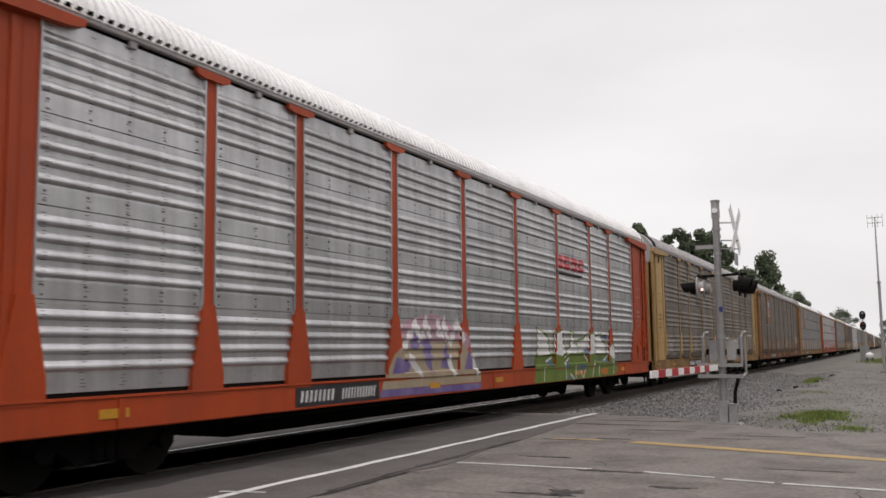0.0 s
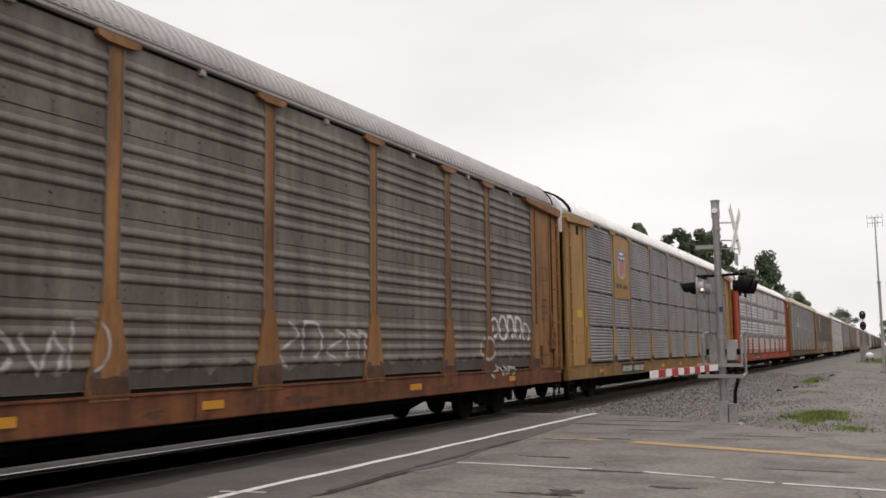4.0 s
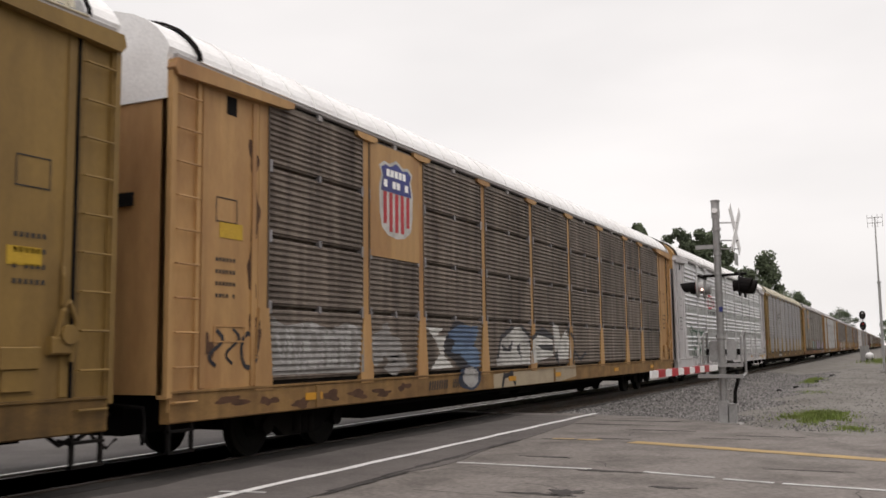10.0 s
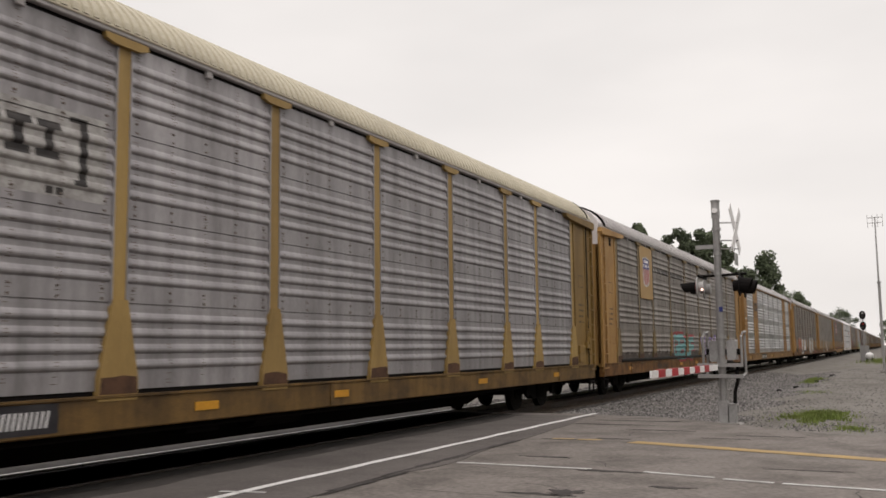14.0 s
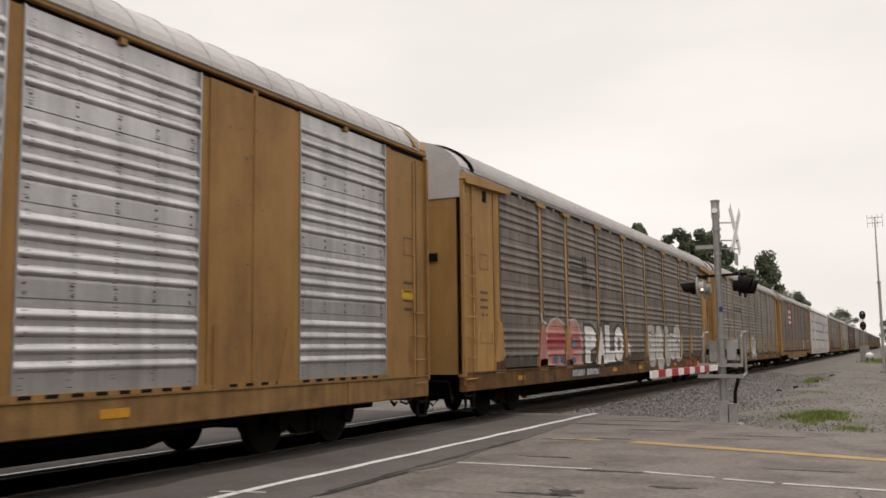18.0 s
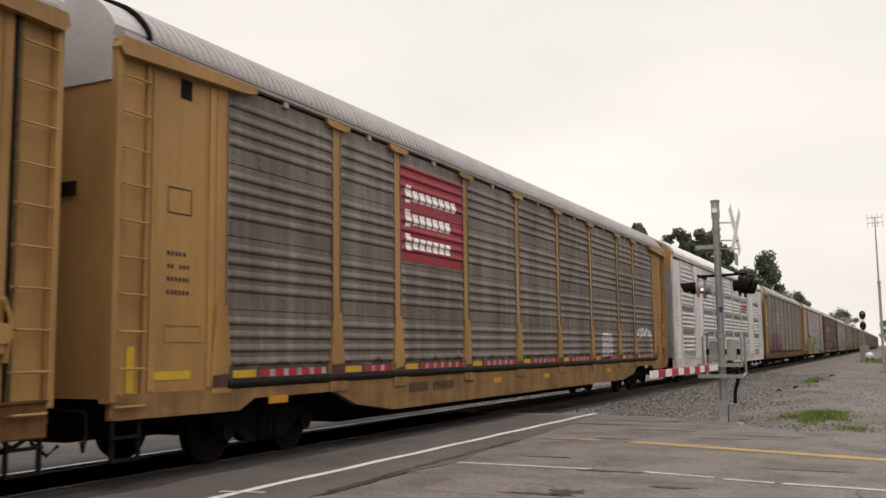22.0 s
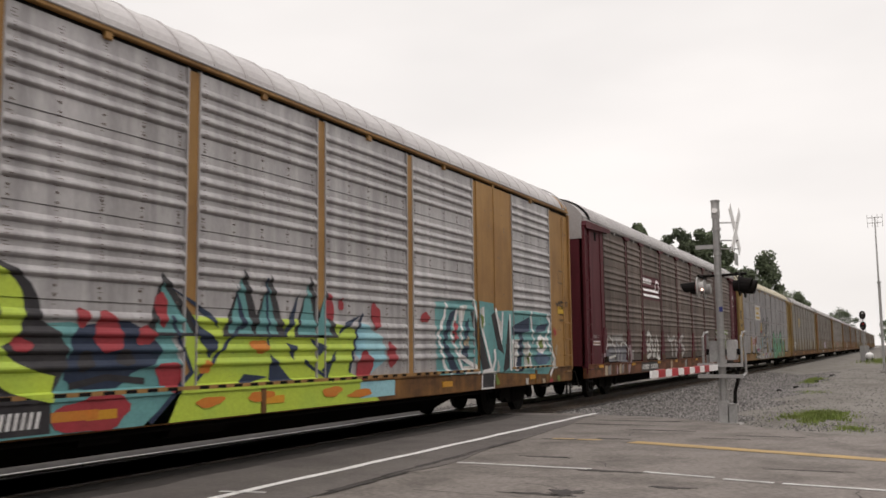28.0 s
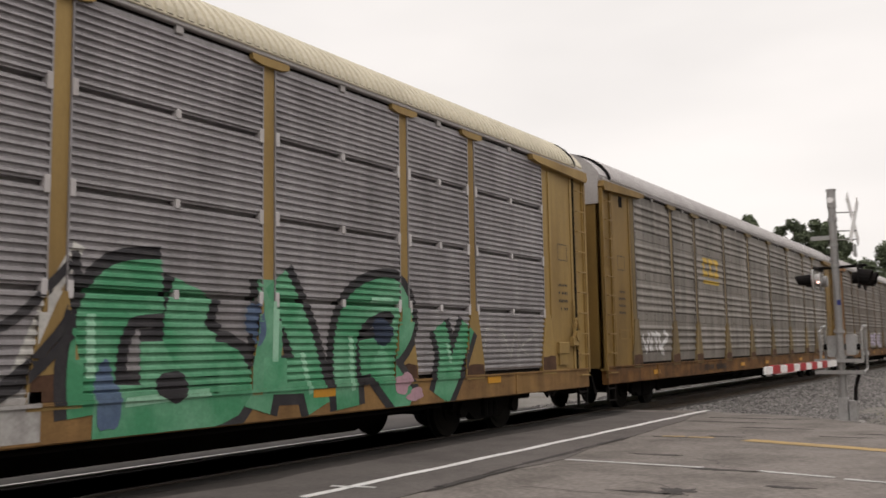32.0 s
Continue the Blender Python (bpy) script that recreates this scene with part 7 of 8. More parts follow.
        for letter, w in (([[(15.96, 2.1), (15.45, 2.02), (15.2, 1.69), (15.12, 1.27), (15.14, 0.86)], [(15.14, 0.86), (16.03, 0.84), (16.87, 0.97), (16.77, 1.25), (15.69, 1.26)], [(16.37, 2.11), (16.25, 1.61), (16.58, 1.36)]], 0.55), ([[(17.55, 2.25), (17.54, 1.62), (17.32, 0.76)], [(17.64, 2.26), (18.06, 1.62), (18.4, 0.72)], [(17.41, 1.14), (18.23, 1.12)]], 0.42), ([[(18.97, 0.69), (18.94, 1.52), (19.26, 2), (20, 2.17), (20.26, 1.8), (19.84, 1.42), (19.24, 1.31)], [(19.57, 1.31), (20.35, 0.63)]], 0.46), ([[(21.19, 1.76), (21.35, 1.29), (21.14, 0.71)], [(22.01, 1.77), (21.59, 1.11), (21.26, 0.71)]], 0.34)):
            fat(car, spec, letter, w, P_GREEN, P_BLACK, 0.13, "green bubble graffiti letter with black outline")
        s("graffiti_accent", blob(16.1, 1.08, 0.2, 0.17, 98, 0.15), P_BLACK, "black sprayed eye", 0.012)
        s("graffiti_accent", blob(19.75, 1.66, 0.22, 0.2, 99, 0.2), P_NAVY, lift=0.014)
        for y0, z0, y1, z1, w in ((15.1, 1.8, 15.12, 1.2, 0.10), (15.5, 0.95, 16.6, 1.0, 0.09), (17.62, 2.0, 17.6, 1.3, 0.10), (19.05, 1.6, 19.08, 0.9, 0.09), (19.5, 2.08, 20.0, 2.1, 0.07), (21.4, 1.5, 21.5, 1.2, 0.08), (18.1, 1.4, 18.25, 0.9, 0.08)):
            s("graffiti_tag", ribbon([(y0, z0), (y1, z1)], w), P_MINT, "pale mint highlight", 0.011)
        for y, z, ry, rz, n in ((15.3, 1.0, 0.16, 0.3, 300), (17.3, 1.75, 0.14, 0.25, 301), (20.5, 0.78, 0.2, 0.09, 302), (20.2, 0.95, 0.2, 0.15, 303)):
            s("graffiti_accent", blob(y, z, ry, rz, n, 0.3), P_BLUE if n < 302 else P_PINK, lift=0.0125)
        s("graffiti_field", [[(9.2, 0.74), (14.2, 0.74), (14.0, 0.97), (9.0, 0.97)]], P_GHOST, lift=0.0015)
        for i in range(8):
            s("graffiti_accent", [[(9.4 + 0.62 * i, 0.66), (9.75 + 0.62 * i, 0.95), (9.85 + 0.62 * i, 0.66)]], (P_CHALK, P_BLACK, P_LILAC, P_BLACK)[i % 4], lift=0.005)
        s("graffiti_tag", scribble(22.5, 24.4, 1.2, 1.8, 3, 0.05, 100), P_FAINT)
        for i, f in enumerate([[(0.6, 3.21), (0.72, 3.29), (0.98, 3.35), (1.15, 3.31), (0.99, 3.22), (0.73, 3.17), (0.6, 3.21)], [(0.62, 3.08), (0.68, 2.81)], [(0.64, 2.93), (0.8, 3.11), (0.87, 2.86)], [(0.93, 3.08), (1.09, 3.13), (0.96, 2.95), (1.17, 2.95)], [(1.23, 3.18), (1.24, 2.91), (1.45, 2.96)], [(0.63, 2.64), (0.81, 2.67)], [(0.72, 2.64), (0.79, 2.47)], [(0.88, 2.66), (0.87, 2.49), (1.01, 2.59), (1.03, 2.5)], [(1.11, 2.68), (1.22, 2.52), (1.32, 2.7), (1.46, 2.53)], [(0.89, 2.32), (0.99, 2.2), (1.16, 2.34), (1.13, 2.1), (0.97, 2.03)], [(0.69, 1.78), (0.81, 1.88), (0.98, 1.79), (0.73, 1.66), (1.02, 1.64)], [(1.07, 1.87), (1.35, 1.85), (1.14, 1.74), (1.39, 1.64)], [(0.68, 1.58), (0.92, 1.48), (0.71, 1.41), (0.98, 1.63), (1.32, 1.48), (1.06, 1.43)], [(0.83, 1.41), (1.03, 1.18), (1.19, 1.4), (0.93, 1.33), (1.16, 1.22)]]):
            s("graffiti_tag", ribbon(bend(f), 0.05), P_BLACK, "black sprayed tags on the end plate", 0.004 + 0.0003 * i)
        mark(car, spec, 6.5, 8.2)
        reflectors(car, spec, (1.5, 6.1, 9.5, 12.9, 18.5, 22.8), 0.9)
    elif k == 19:
        q = []
        for i in range(3):
            a = 7.1 + 0.52 * i
            q += rect(a, a + 0.42, 3.62, 3.78) + rect(a, a + 0.42, 3.26, 3.42) + rect(a + 0.1 * i, a + 0.14 + 0.1 * i, 3.4, 3.64)
        s("logo", q + rect(7.1, 8.6, 3.06, 3.16), P_YELLOW, "yellow emblem blocks with underline")
        s("graffiti_tag", scribble(2.2, 4.0, 1.2, 1.8, 3, 0.1, 110), P_WHITE, "white sprayed tag")
        mark(car, spec, 6.6, 8.9, True)
    else:
        t("RSOL", 10.0, 14.0, 1.1, 1.9, (P_SALMON, P_FAINT, P_LILAC)[k % 3], P_FAINT, seed=k, wild=0.12, label="faded graffiti letters")
        mark(car, spec, 6.6, 8.9)
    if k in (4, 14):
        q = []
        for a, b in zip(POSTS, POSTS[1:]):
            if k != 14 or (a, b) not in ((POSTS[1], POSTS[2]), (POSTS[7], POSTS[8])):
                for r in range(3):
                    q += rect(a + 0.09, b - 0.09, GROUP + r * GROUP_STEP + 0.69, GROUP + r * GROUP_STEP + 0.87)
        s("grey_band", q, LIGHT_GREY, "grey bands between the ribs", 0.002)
    if k in (1, 2, 3, 5, 8, 9, 11, 12, 13, 15, 17, 18, 19, 20, 21, 22):
        # rust eaten into the posts' feet and the sill
        q = []
        for p in POSTS:
            top = rnd.uniform(1.14, 1.26)
            w = spec.get("flare", (0.56,))[0] / 2 - 0.01
            q += [[(p - w, 1.0), (p + w, 1.0), (p + w - 0.02, top - rnd.uniform(0, 0.04)), (p + 0.05, top), (p - 0.08, top - rnd.uniform(0, 0.03)), (p - w + 0.02, top - 0.02)]]
        for i in range(9 if k in (2, 17) else 0):
            q += blob(1.6 + 2.7 * i + rnd.uniform(-0.7, 0.7), rnd.uniform(0.7, 0.88), rnd.uniform(0.1, 0.4), rnd.uniform(0.02, 0.06), rnd.randint(1, 999), 0.6)
        s("rust_staining", q, RUST, "dark rust patches", 0.002)
    if k in (1, 2, 9, 11, 13, 17):
        # a dark band along the foot of the panels, ragged at its top
        q = []
        for a, b in zip(POSTS, POSTS[1:]):
            lo, hi = a + 0.13, b - 0.13
            n = int((hi - lo) / 0.12)
            tops = [1.22 + 0.14 * noise.noise(Vector((lo * 1.3 + i * 0.4, k, 0))) + 0.08 * rnd.random() for i in range(n + 1)]
            for i in range(n):
                y0, y1 = lo + (hi - lo) * i / n, lo + (hi - lo) * (i + 1) / n
                q += [[(y0, FLOOR + 0.02), (y1, FLOOR + 0.02), (y1, tops[i + 1]), (y0, tops[i])]]
        s("road_grime", q, DARK_TAUPE, "dark band along the foot of the panels", 0.0015)
    if k == 6:
        for i, (y, z, rz) in enumerate(((1.62, 3.95, 0.22), (1.66, 3.2, 0.3), (1.6, 2.45, 0.28), (1.66, 1.7, 0.2), (25.1, 3.3, 0.2), (0.75, 1.5, 0.15))):
            s("rust_staining", blob(y, z, 0.1, rz, 310 + i, 0.5), RUST, "dark rust patch", 0.003)
        for i in range(7):
            s("rust_staining", blob(1.2 + 0.75 * i, rnd.uniform(0.72, 0.86), rnd.uniform(0.12, 0.3), 0.06, 320 + i, 0.6), RUST, "dark rust patch", 0.003)
    if k in (7, 14, 10, 16):
        # rust-stained bolts on the plates and end doors
        q = []
        for c in (1.1, 5.45, 21.25, 25.6) if k != 7 else (1.1, 25.6):
            for z in (1.9, 2.55, 3.3, 3.95, 4.3):
                for i in range(4):
                    q += blob(c + rnd.uniform(-0.55, 0.55), z + rnd.uniform(-0.05, 0.05), rnd.uniform(0.012, 0.03), rnd.uniform(0.010, 0.018), rnd.randint(1, 999), n=8)
            for i in range(9):
                y, z = c + rnd.uniform(-0.6, 0.6), rnd.uniform(1.1, 1.7)
                q += ribbon([(y, z), (y + 0.01, z - rnd.uniform(0.1, 0.3))], 0.012)
        s("rust_staining", q, STAIN, "rusty bolts and runs")
    if k in (7, 10, 14, 16):
        q = []
        for a, b in zip(POSTS, POSTS[1:]):
            y = a + (0.15 if k != 7 else 1.1)
            while y < b - 0.35:
                q += rect(y, y + 0.16, DECK + 0.005, DECK + 0.045)
                y += 0.32
        spray(car, spec, "slotted_edge", q, BLACK, "black slots along the deck", 0.004, 1.513)
        part("slot_rail", Mesh().box(1.44, 1.513, 1.9, LENGTH - 1.9, DECK, DECK + 0.05), spec["frame"], car, "rail with slots along the deck")
        for e in (1,) if k in (7, 14) else ():
            m = Mesh().tube([(1.44, 1.2, 0.40), (1.44, 6.2, 0.40)], 0.014, 6)
            part("pipe_rail", m.flip_y(LENGTH) if e else m, WHITE, car, "thin white pipe rail under the sill")
            for y in (1.7, 3.5, 5.2):
                m = Mesh().tube([(1.42, y, 0.66), (1.44, y + 0.03, 0.40)], 0.022, 6)
                part("hanger", m.flip_y(LENGTH) if e else m, WHITE, car)
    if k in (3, 6):
        z = 2.34 if k == 3 else 2.95
        part("decal", Mesh().prism([(0.95, z - 0.1), (1.4, z - 0.1), (1.4, z + 0.1), (0.95, z + 0.1)], 1.468, 1.476, "x"), P_YELLOW, car, "yellow warning decal")
    if k in (10, 16, 5, 12):
        part("decal", Mesh().prism([(25.35, 2.28), (25.75, 2.28), (25.75, 2.46), (25.35, 2.46)], 1.468, 1.476, "x"), P_YELLOW, car, "yellow warning decal")
    if k not in (7, 10, 14, 17, 18):
        reflectors(car, spec, (3.0, 10.6, 13.6, 18.9, 23.4))


for k in range(23):
    decorate(k)


# ---- level crossing signal ----
GUARD = mat("weathered_galvanised", (0.38, 0.37, 0.365), 0.55, 0.3, dirt=(0.20, 0.19, 0.185), amount=0.7, scale=3)


def make_crossing_signal():
    root = new("crossing_signal")
    root.matrix_basis = pose(-3.14, 19.25, -0.06)
    tagged(root, "grey metal crossing signal with crossbuck, flashing lamps and lowered gate", "crossing signal")
    mast = part("mast", Mesh().disc((0, 0, 2.1), 0.072, 4.2, "z", 18), ALU, root)
    part("mast_cap", Mesh().disc((0, 0, 4.25), 0.085, 0.34, "z", 18).disc((0, 0, 4.43), 0.095, 0.03, "z", 18), ALU, mast)
    part("mast_collar", Mesh().disc((0, 0, 3.85), 0.09, 0.06, "z", 16).disc((0, 0, 3.35), 0.085, 0.05, "z", 16).disc((0, 0, 2.95), 0.085, 0.05, "z", 16), ALU, mast)
    part("bell", Mesh().disc((0, -0.09, 4.22), 0.055, 0.10, "y", 14), SIGN_WHITE, mast)
    part("base_sleeve", Mesh().box(-0.085, 0.085, -0.085, 0.085, -0.1, 0.42, 0.02), GUARD, root)
    part("junction_box", Mesh().box(0.11, 0.24, -0.10, 0.08, -0.02, 0.34, 0.02).box(0.10, 0.25, -0.11, 0.09, 0.34, 0.365), GUARD, root)
    part("footing", Mesh().box(-0.20, 0.34, -0.22, 0.22, -0.15, -0.01, 0.03), CONCRETE, root)
    part("conduit", Mesh().tube([(0.22, 0.0, 0.36), (0.23, 0.0, 0.60), (0.30, 0.0, 0.85), (0.27, 0.0, 1.02)], 0.035, 8), BLACK, root)
    # gate machine in its guard frame
    part("gate_machine", Mesh().box(-0.25, -0.05, 0.06, 0.40, 1.18, 1.60, 0.03), GUARD, root, "grey gate motor housing")
    part("gate_machine_cover", Mesh().box(0.09, 0.27, 0.06, 0.36, 1.22, 1.62, 0.03), GUARD, root)
    part("drive_shaft", Mesh().disc((0.02, 0.2, 1.38), 0.06, 0.7, "x", 12), BLACK, root)
    for z in (1.12, 0.90):
        part("guard_bar", Mesh().box(-0.46, 0.42, -0.14, -0.06, z - 0.035, z + 0.035, 0.01), ALU, root)
    for x in (-0.34, 0.40):
        part("guard_loop", Mesh().tube([(x, -0.1, 1.12), (x, -0.1, 1.68), (x + 0.03, -0.06, 1.76), (x + 0.03, 0.3, 1.78), (x, 0.38, 1.70), (x, 0.38, 0.95), (x, -0.1, 0.90)], 0.026, 8), ALU, root)
    part("mast_clamp", Mesh().disc((0, 0, 1.20), 0.10, 0.07, "z", 16).disc((0, 0, 1.68), 0.10, 0.07, "z", 16), ALU, root)
    # the lowered arm reaches over the near lane
    arm = part("gate_arm", Mesh().prism([(-7.15, 1.085), (-7.15, 1.18), (-2.2, 1.168), (-2.2, 1.068)], 0.25, 0.285, "x"), SIGN_WHITE, root, "white gate arm with red stripes")
    for i in range(5):
        y = -6.8 + 0.83 * i
        zc = 1.135 - (y + 7.15) * 0.0034
        part("stripe", Mesh().prism([(y, zc - 0.054), (y + 0.41, zc - 0.054), (y + 0.41, zc + 0.054), (y, zc + 0.054)], 0.246, 0.289, "x"), RED, arm)
    part("counterweight", Mesh().box(-0.05, 0.09, 0.35, 0.95, 1.0, 1.2, 0.03), BLACK, root)
    # crossbuck, on brackets towards the traffic
    buck = part("crossbuck", Mesh().add(*boards(0.37, 3.83, 0.60, 0.21)), SIGN_WHITE, root, "white crossbuck boards seen edge-on")
    for z in (3.98, 3.62, 3.45):
        part("bracket", Mesh().tube([(0.05, 0, z), (0.42, 0, z - 0.02)], 0.014, 6), ALU, buck)
    part("track_sign", Mesh().box(0.36, 0.375, -0.20, 0.20, 3.10, 3.32, 0.004), ALU, root, "small grey sign under the crossbuck")
    part("side_lamp_arm", Mesh().box(-0.42, 0.0, -0.03, 0.03, 3.46, 3.54, 0.01), ALU, root)
    # four lamps, back to back in two pairs
    part("lamp_arm", Mesh().tube([(-0.42, 0, 2.91), (0.0, 0, 2.91), (0.55, 0, 2.93)], 0.028, 8), BLACK, root)
    part("lamp_crossarm", Mesh().tube([(-0.32, -0.42, 2.89), (-0.32, 0.42, 2.89)], 0.028, 8).tube([(0.42, -0.42, 2.91), (0.42, 0.42, 2.91)], 0.028, 8), BLACK, root)
    for side, x in ((-1, -0.34), (1, 0.46)):
        for y in (-0.36, 0.36):
            lamp = part("lamp", Mesh().disc((x, y, 2.67), 0.21, 0.02, "x", 24).disc((x - side * 0.06, y, 2.67), 0.11, 0.12, "x", 18), BLACK if side > 0 else GUARD, root, "round flashing lamp with a hood")
            hood = Mesh()
            n, rr = 12, 0.115 if side < 0 else 0.17
            for i in range(n):
                a0, a1 = math.pi * (-0.25 + 1.5 * i / n), math.pi * (-0.25 + 1.5 * (i + 1) / n)
                pts = []
                for a in (a0, a1):
                    far = (0.30 if side < 0 else 0.20) + 0.05 * math.sin(a)
                    pts.append([(x + side * 0.01, y + rr * math.cos(a), 2.67 + rr * math.sin(a)), (x + side * far, y + 0.9 * rr * math.cos(a), 2.65 + 0.9 * rr * math.sin(a))])
                hood.add([pts[0][0], pts[0][1], pts[1][1], pts[1][0]], [(0, 1, 2, 3)])
            part("hood", hood, BLACK, lamp)
            part("lens", Mesh().disc((x + side * 0.02, y, 2.67), 0.12, 0.03, "x", 18), LAMP_RED, lamp, "red lens")
            if side < 0 and y < 0:
                part("marker_light", Mesh().disc((x - side * 0.10, y - 0.14, 2.61), 0.02, 0.05, "y", 10), LAMP_SPARK, lamp, "small bright peep light")
    part("number_plate", Mesh().box(0.0, 0.07, -0.076, -0.067, 2.18, 2.28), BLUE, root, "small blue plate")
    return root


def boards(x, z, half, w):
    out = Mesh()
    for s in (-1, 1):
        d = Vector((0, math.sin(radians(45)) * s, math.cos(radians(45))))
        q = Vector((0, -d.z, d.y))
        ring = [d * half + q * w / 2, d * half - q * w / 2, -d * half - q * w / 2, -d * half + q * w / 2]
        out.prism([(p.y, z + p.z) for p in ring], x + 0.012 * s, x + 0.012 * s + 0.012, "x")
    turn = Matrix.Translation((x, 0, 0)) @ pose(0, 0, 0, 0, 0, -3) @ Matrix.Translation((-x, 0, 0))
    return [tuple(turn @ Vector(p)) for p in out.v], out.f


LAMP_RED = mat("lamp_red_lens", (0.22, 0.015, 0.012), 0.2, amount=0.1, bump=0)
LAMP_SPARK = glow("lamp_peep_light", (1.0, 0.62, 0.55), 2.5)
make_crossing_signal()


# ---- far signals and poles ----
def make_block_signal():
    root = new("block_signal")
    root.matrix_basis = pose(-2.65, 96.0, -0.12)
    tagged(root, "tall black railway block signal with two heads", "railway signal")
    part("mast", Mesh().disc((0, 0, 2.2), 0.07, 4.4, "z", 12), ALU, root)
    for z in (4.35, 3.35):
        head = part("signal_head", Mesh().prism([(0.28 * math.cos(a), z + 0.40 * math.sin(a)) for a in [i * math.pi / 10 for i in range(20)]], -0.12, -0.06), BLACK, root)
        part("lens", Mesh().disc((0, -0.13, z + 0.18), 0.09, 0.03, "y", 12), LAMP_RED if z < 4 else ALU, head)
        part("lens", Mesh().disc((0, -0.13, z - 0.14), 0.09, 0.03, "y", 12), DARK, head)
    lad = Mesh()
    for s in (-0.18, 0.18):
        lad.tube([(s, 0.5, 0), (s, 0.2, 4.6)], 0.02, 6)
    for i in range(13):
        lad.tube([(-0.18, 0.49 - 0.023 * i, 0.3 + 0.33 * i), (0.18, 0.49 - 0.023 * i, 0.3 + 0.33 * i)], 0.014, 5)
    part("ladder", lad, ALU, root)
    part("cabinet", Mesh().box(-0.4, 0.4, 0.6, 1.1, 0, 1.5, 0.03), ALU, root)
    tank = new("propane_tank")
    tank.matrix_basis = pose(-2.15, 92.0, -0.12)
    tagged(tank, "small rounded silver tank standing on gravel", "tank")
    rings = [(0.0, 0.30), (0.22, 0.33), (0.31, 0.44), (0.34, 0.58), (0.31, 0.72), (0.22, 0.83), (0.10, 0.88), (0.0, 0.89)]
    m = Mesh()
    n = 16
    for r, z in rings:
        m.v += [(r * math.cos(2 * math.pi * i / n), r * math.sin(2 * math.pi * i / n), z) for i in range(n)]
    m.f += [(j * n + i, j * n + (i + 1) % n, (j + 1) * n + (i + 1) % n, (j + 1) * n + i) for j in range(len(rings) - 1) for i in range(n)]
    part("tank_body", m.data("tank_body", True), SIGN_WHITE, tank)
    for s in (-1, 1):
        part("foot", Mesh().box(s * 0.22 - 0.05, s * 0.22 + 0.05, -0.2, 0.2, 0, 0.42, 0.01), BLACK, tank)


make_block_signal()


def make_poles():
    root = new("radio_mast")
    root.matrix_basis = pose(-0.70, 62.0, -0.1)
    tagged(root, "slender pale radio mast with a small antenna array", "radio mast")
    part("mast", Mesh().tube([(0, 0, 0), (0, 0, 5.2), (0, 0, 9.3)], [0.07, 0.055, 0.035], 10), ALU, root)
    part("antenna_crossbar", Mesh().tube([(-0.42, 0, 9.25), (0.42, 0, 9.25)], 0.02, 6).tube([(-0.36, 0, 8.92), (0.36, 0, 8.92)], 0.02, 6), ALU, root)
    for x in (-0.42, -0.14, 0.14, 0.42):
        part("antenna_rod", Mesh().tube([(x, 0, 8.65), (x, 0, 9.45)], 0.014, 6), ALU, root)
    post = new("pale_pole")
    post.matrix_basis = pose(-0.62, 56.0, -0.1)
    tagged(post, "plain pale metal pole beside the gravel lot", "pole")
    part("shaft", Mesh().tube([(0, 0, 0), (0, 0, 4.9)], 0.075, 10), ALU, post)
    part("cap", Mesh().disc((0, 0, 4.93), 0.115, 0.06, "z", 12), ALU, post)
    part("foot", Mesh().disc((0, 0, 0.05), 0.2, 0.1, "z", 12), CONCRETE, post)


make_poles()


# ---- trees ----
def make_tree(x, y, height, spread, seed, shape="round", haze=0.0):
    rnd = random.Random(seed)
    root = new("tree")
    root.matrix_basis = pose(x, y, -0.3)
    tagged(root, "tall dark green broadleaf tree behind the track" if shape == "round" else "dark green tree with a pointed crown", "tree", "trees behind the track")
    trunk = Mesh().tube([(0, 0, 0), (0.1, 0.1, height * 0.3), (-0.1, 0.2, height * 0.6), (0, 0.1, height * 0.92)], [0.3, 0.24, 0.15, 0.04], 8)
    centres = []
    for i in range(34):
        f = 0.25 + 0.72 * (i / 34)
        prof = math.sin(math.pi * min(1, (f - 0.12) / 0.9)) ** 0.7 if shape == "round" else (1.05 - f) * 1.25
        a, r = rnd.uniform(0, 6.28), spread * prof * rnd.uniform(0.35, 1.0)
        c = Vector((r * math.cos(a), r * math.sin(a), height * f))
        trunk.tube([(0, 0.1, max(height * 0.2, c.z - 1.6)), (c.x * 0.6, c.y * 0.6, c.z - 0.6), tuple(c)], [0.09, 0.05, 0.02], 5)
        centres.append((c, spread * rnd.uniform(0.18, 0.36)))
    part("trunk", trunk, BARK, root)
    crown = Mesh()
    for c, r in centres:
        for _ in range(230):
            d = Vector((rnd.gauss(0, 1), rnd.gauss(0, 1), rnd.gauss(0, 0.75)))
            p = c + d.normalized() * r * rnd.uniform(0.3, 1.12)
            s = rnd.uniform(0.12, 0.27)
            u = Vector((rnd.uniform(-1, 1), rnd.uniform(-1, 1), rnd.uniform(-1, 1))).normalized() * s
            w = u.orthogonal().normalized() * s * 0.6
            crown.add([p - u, p + w, p + u, p - w], [(0, 1, 2, 3)])
    me = bpy.data.meshes.new("crown")
    me.from_pydata(crown.v, [], crown.f)
    me.materials.append(None)
    part("crown", me, LEAF, root)


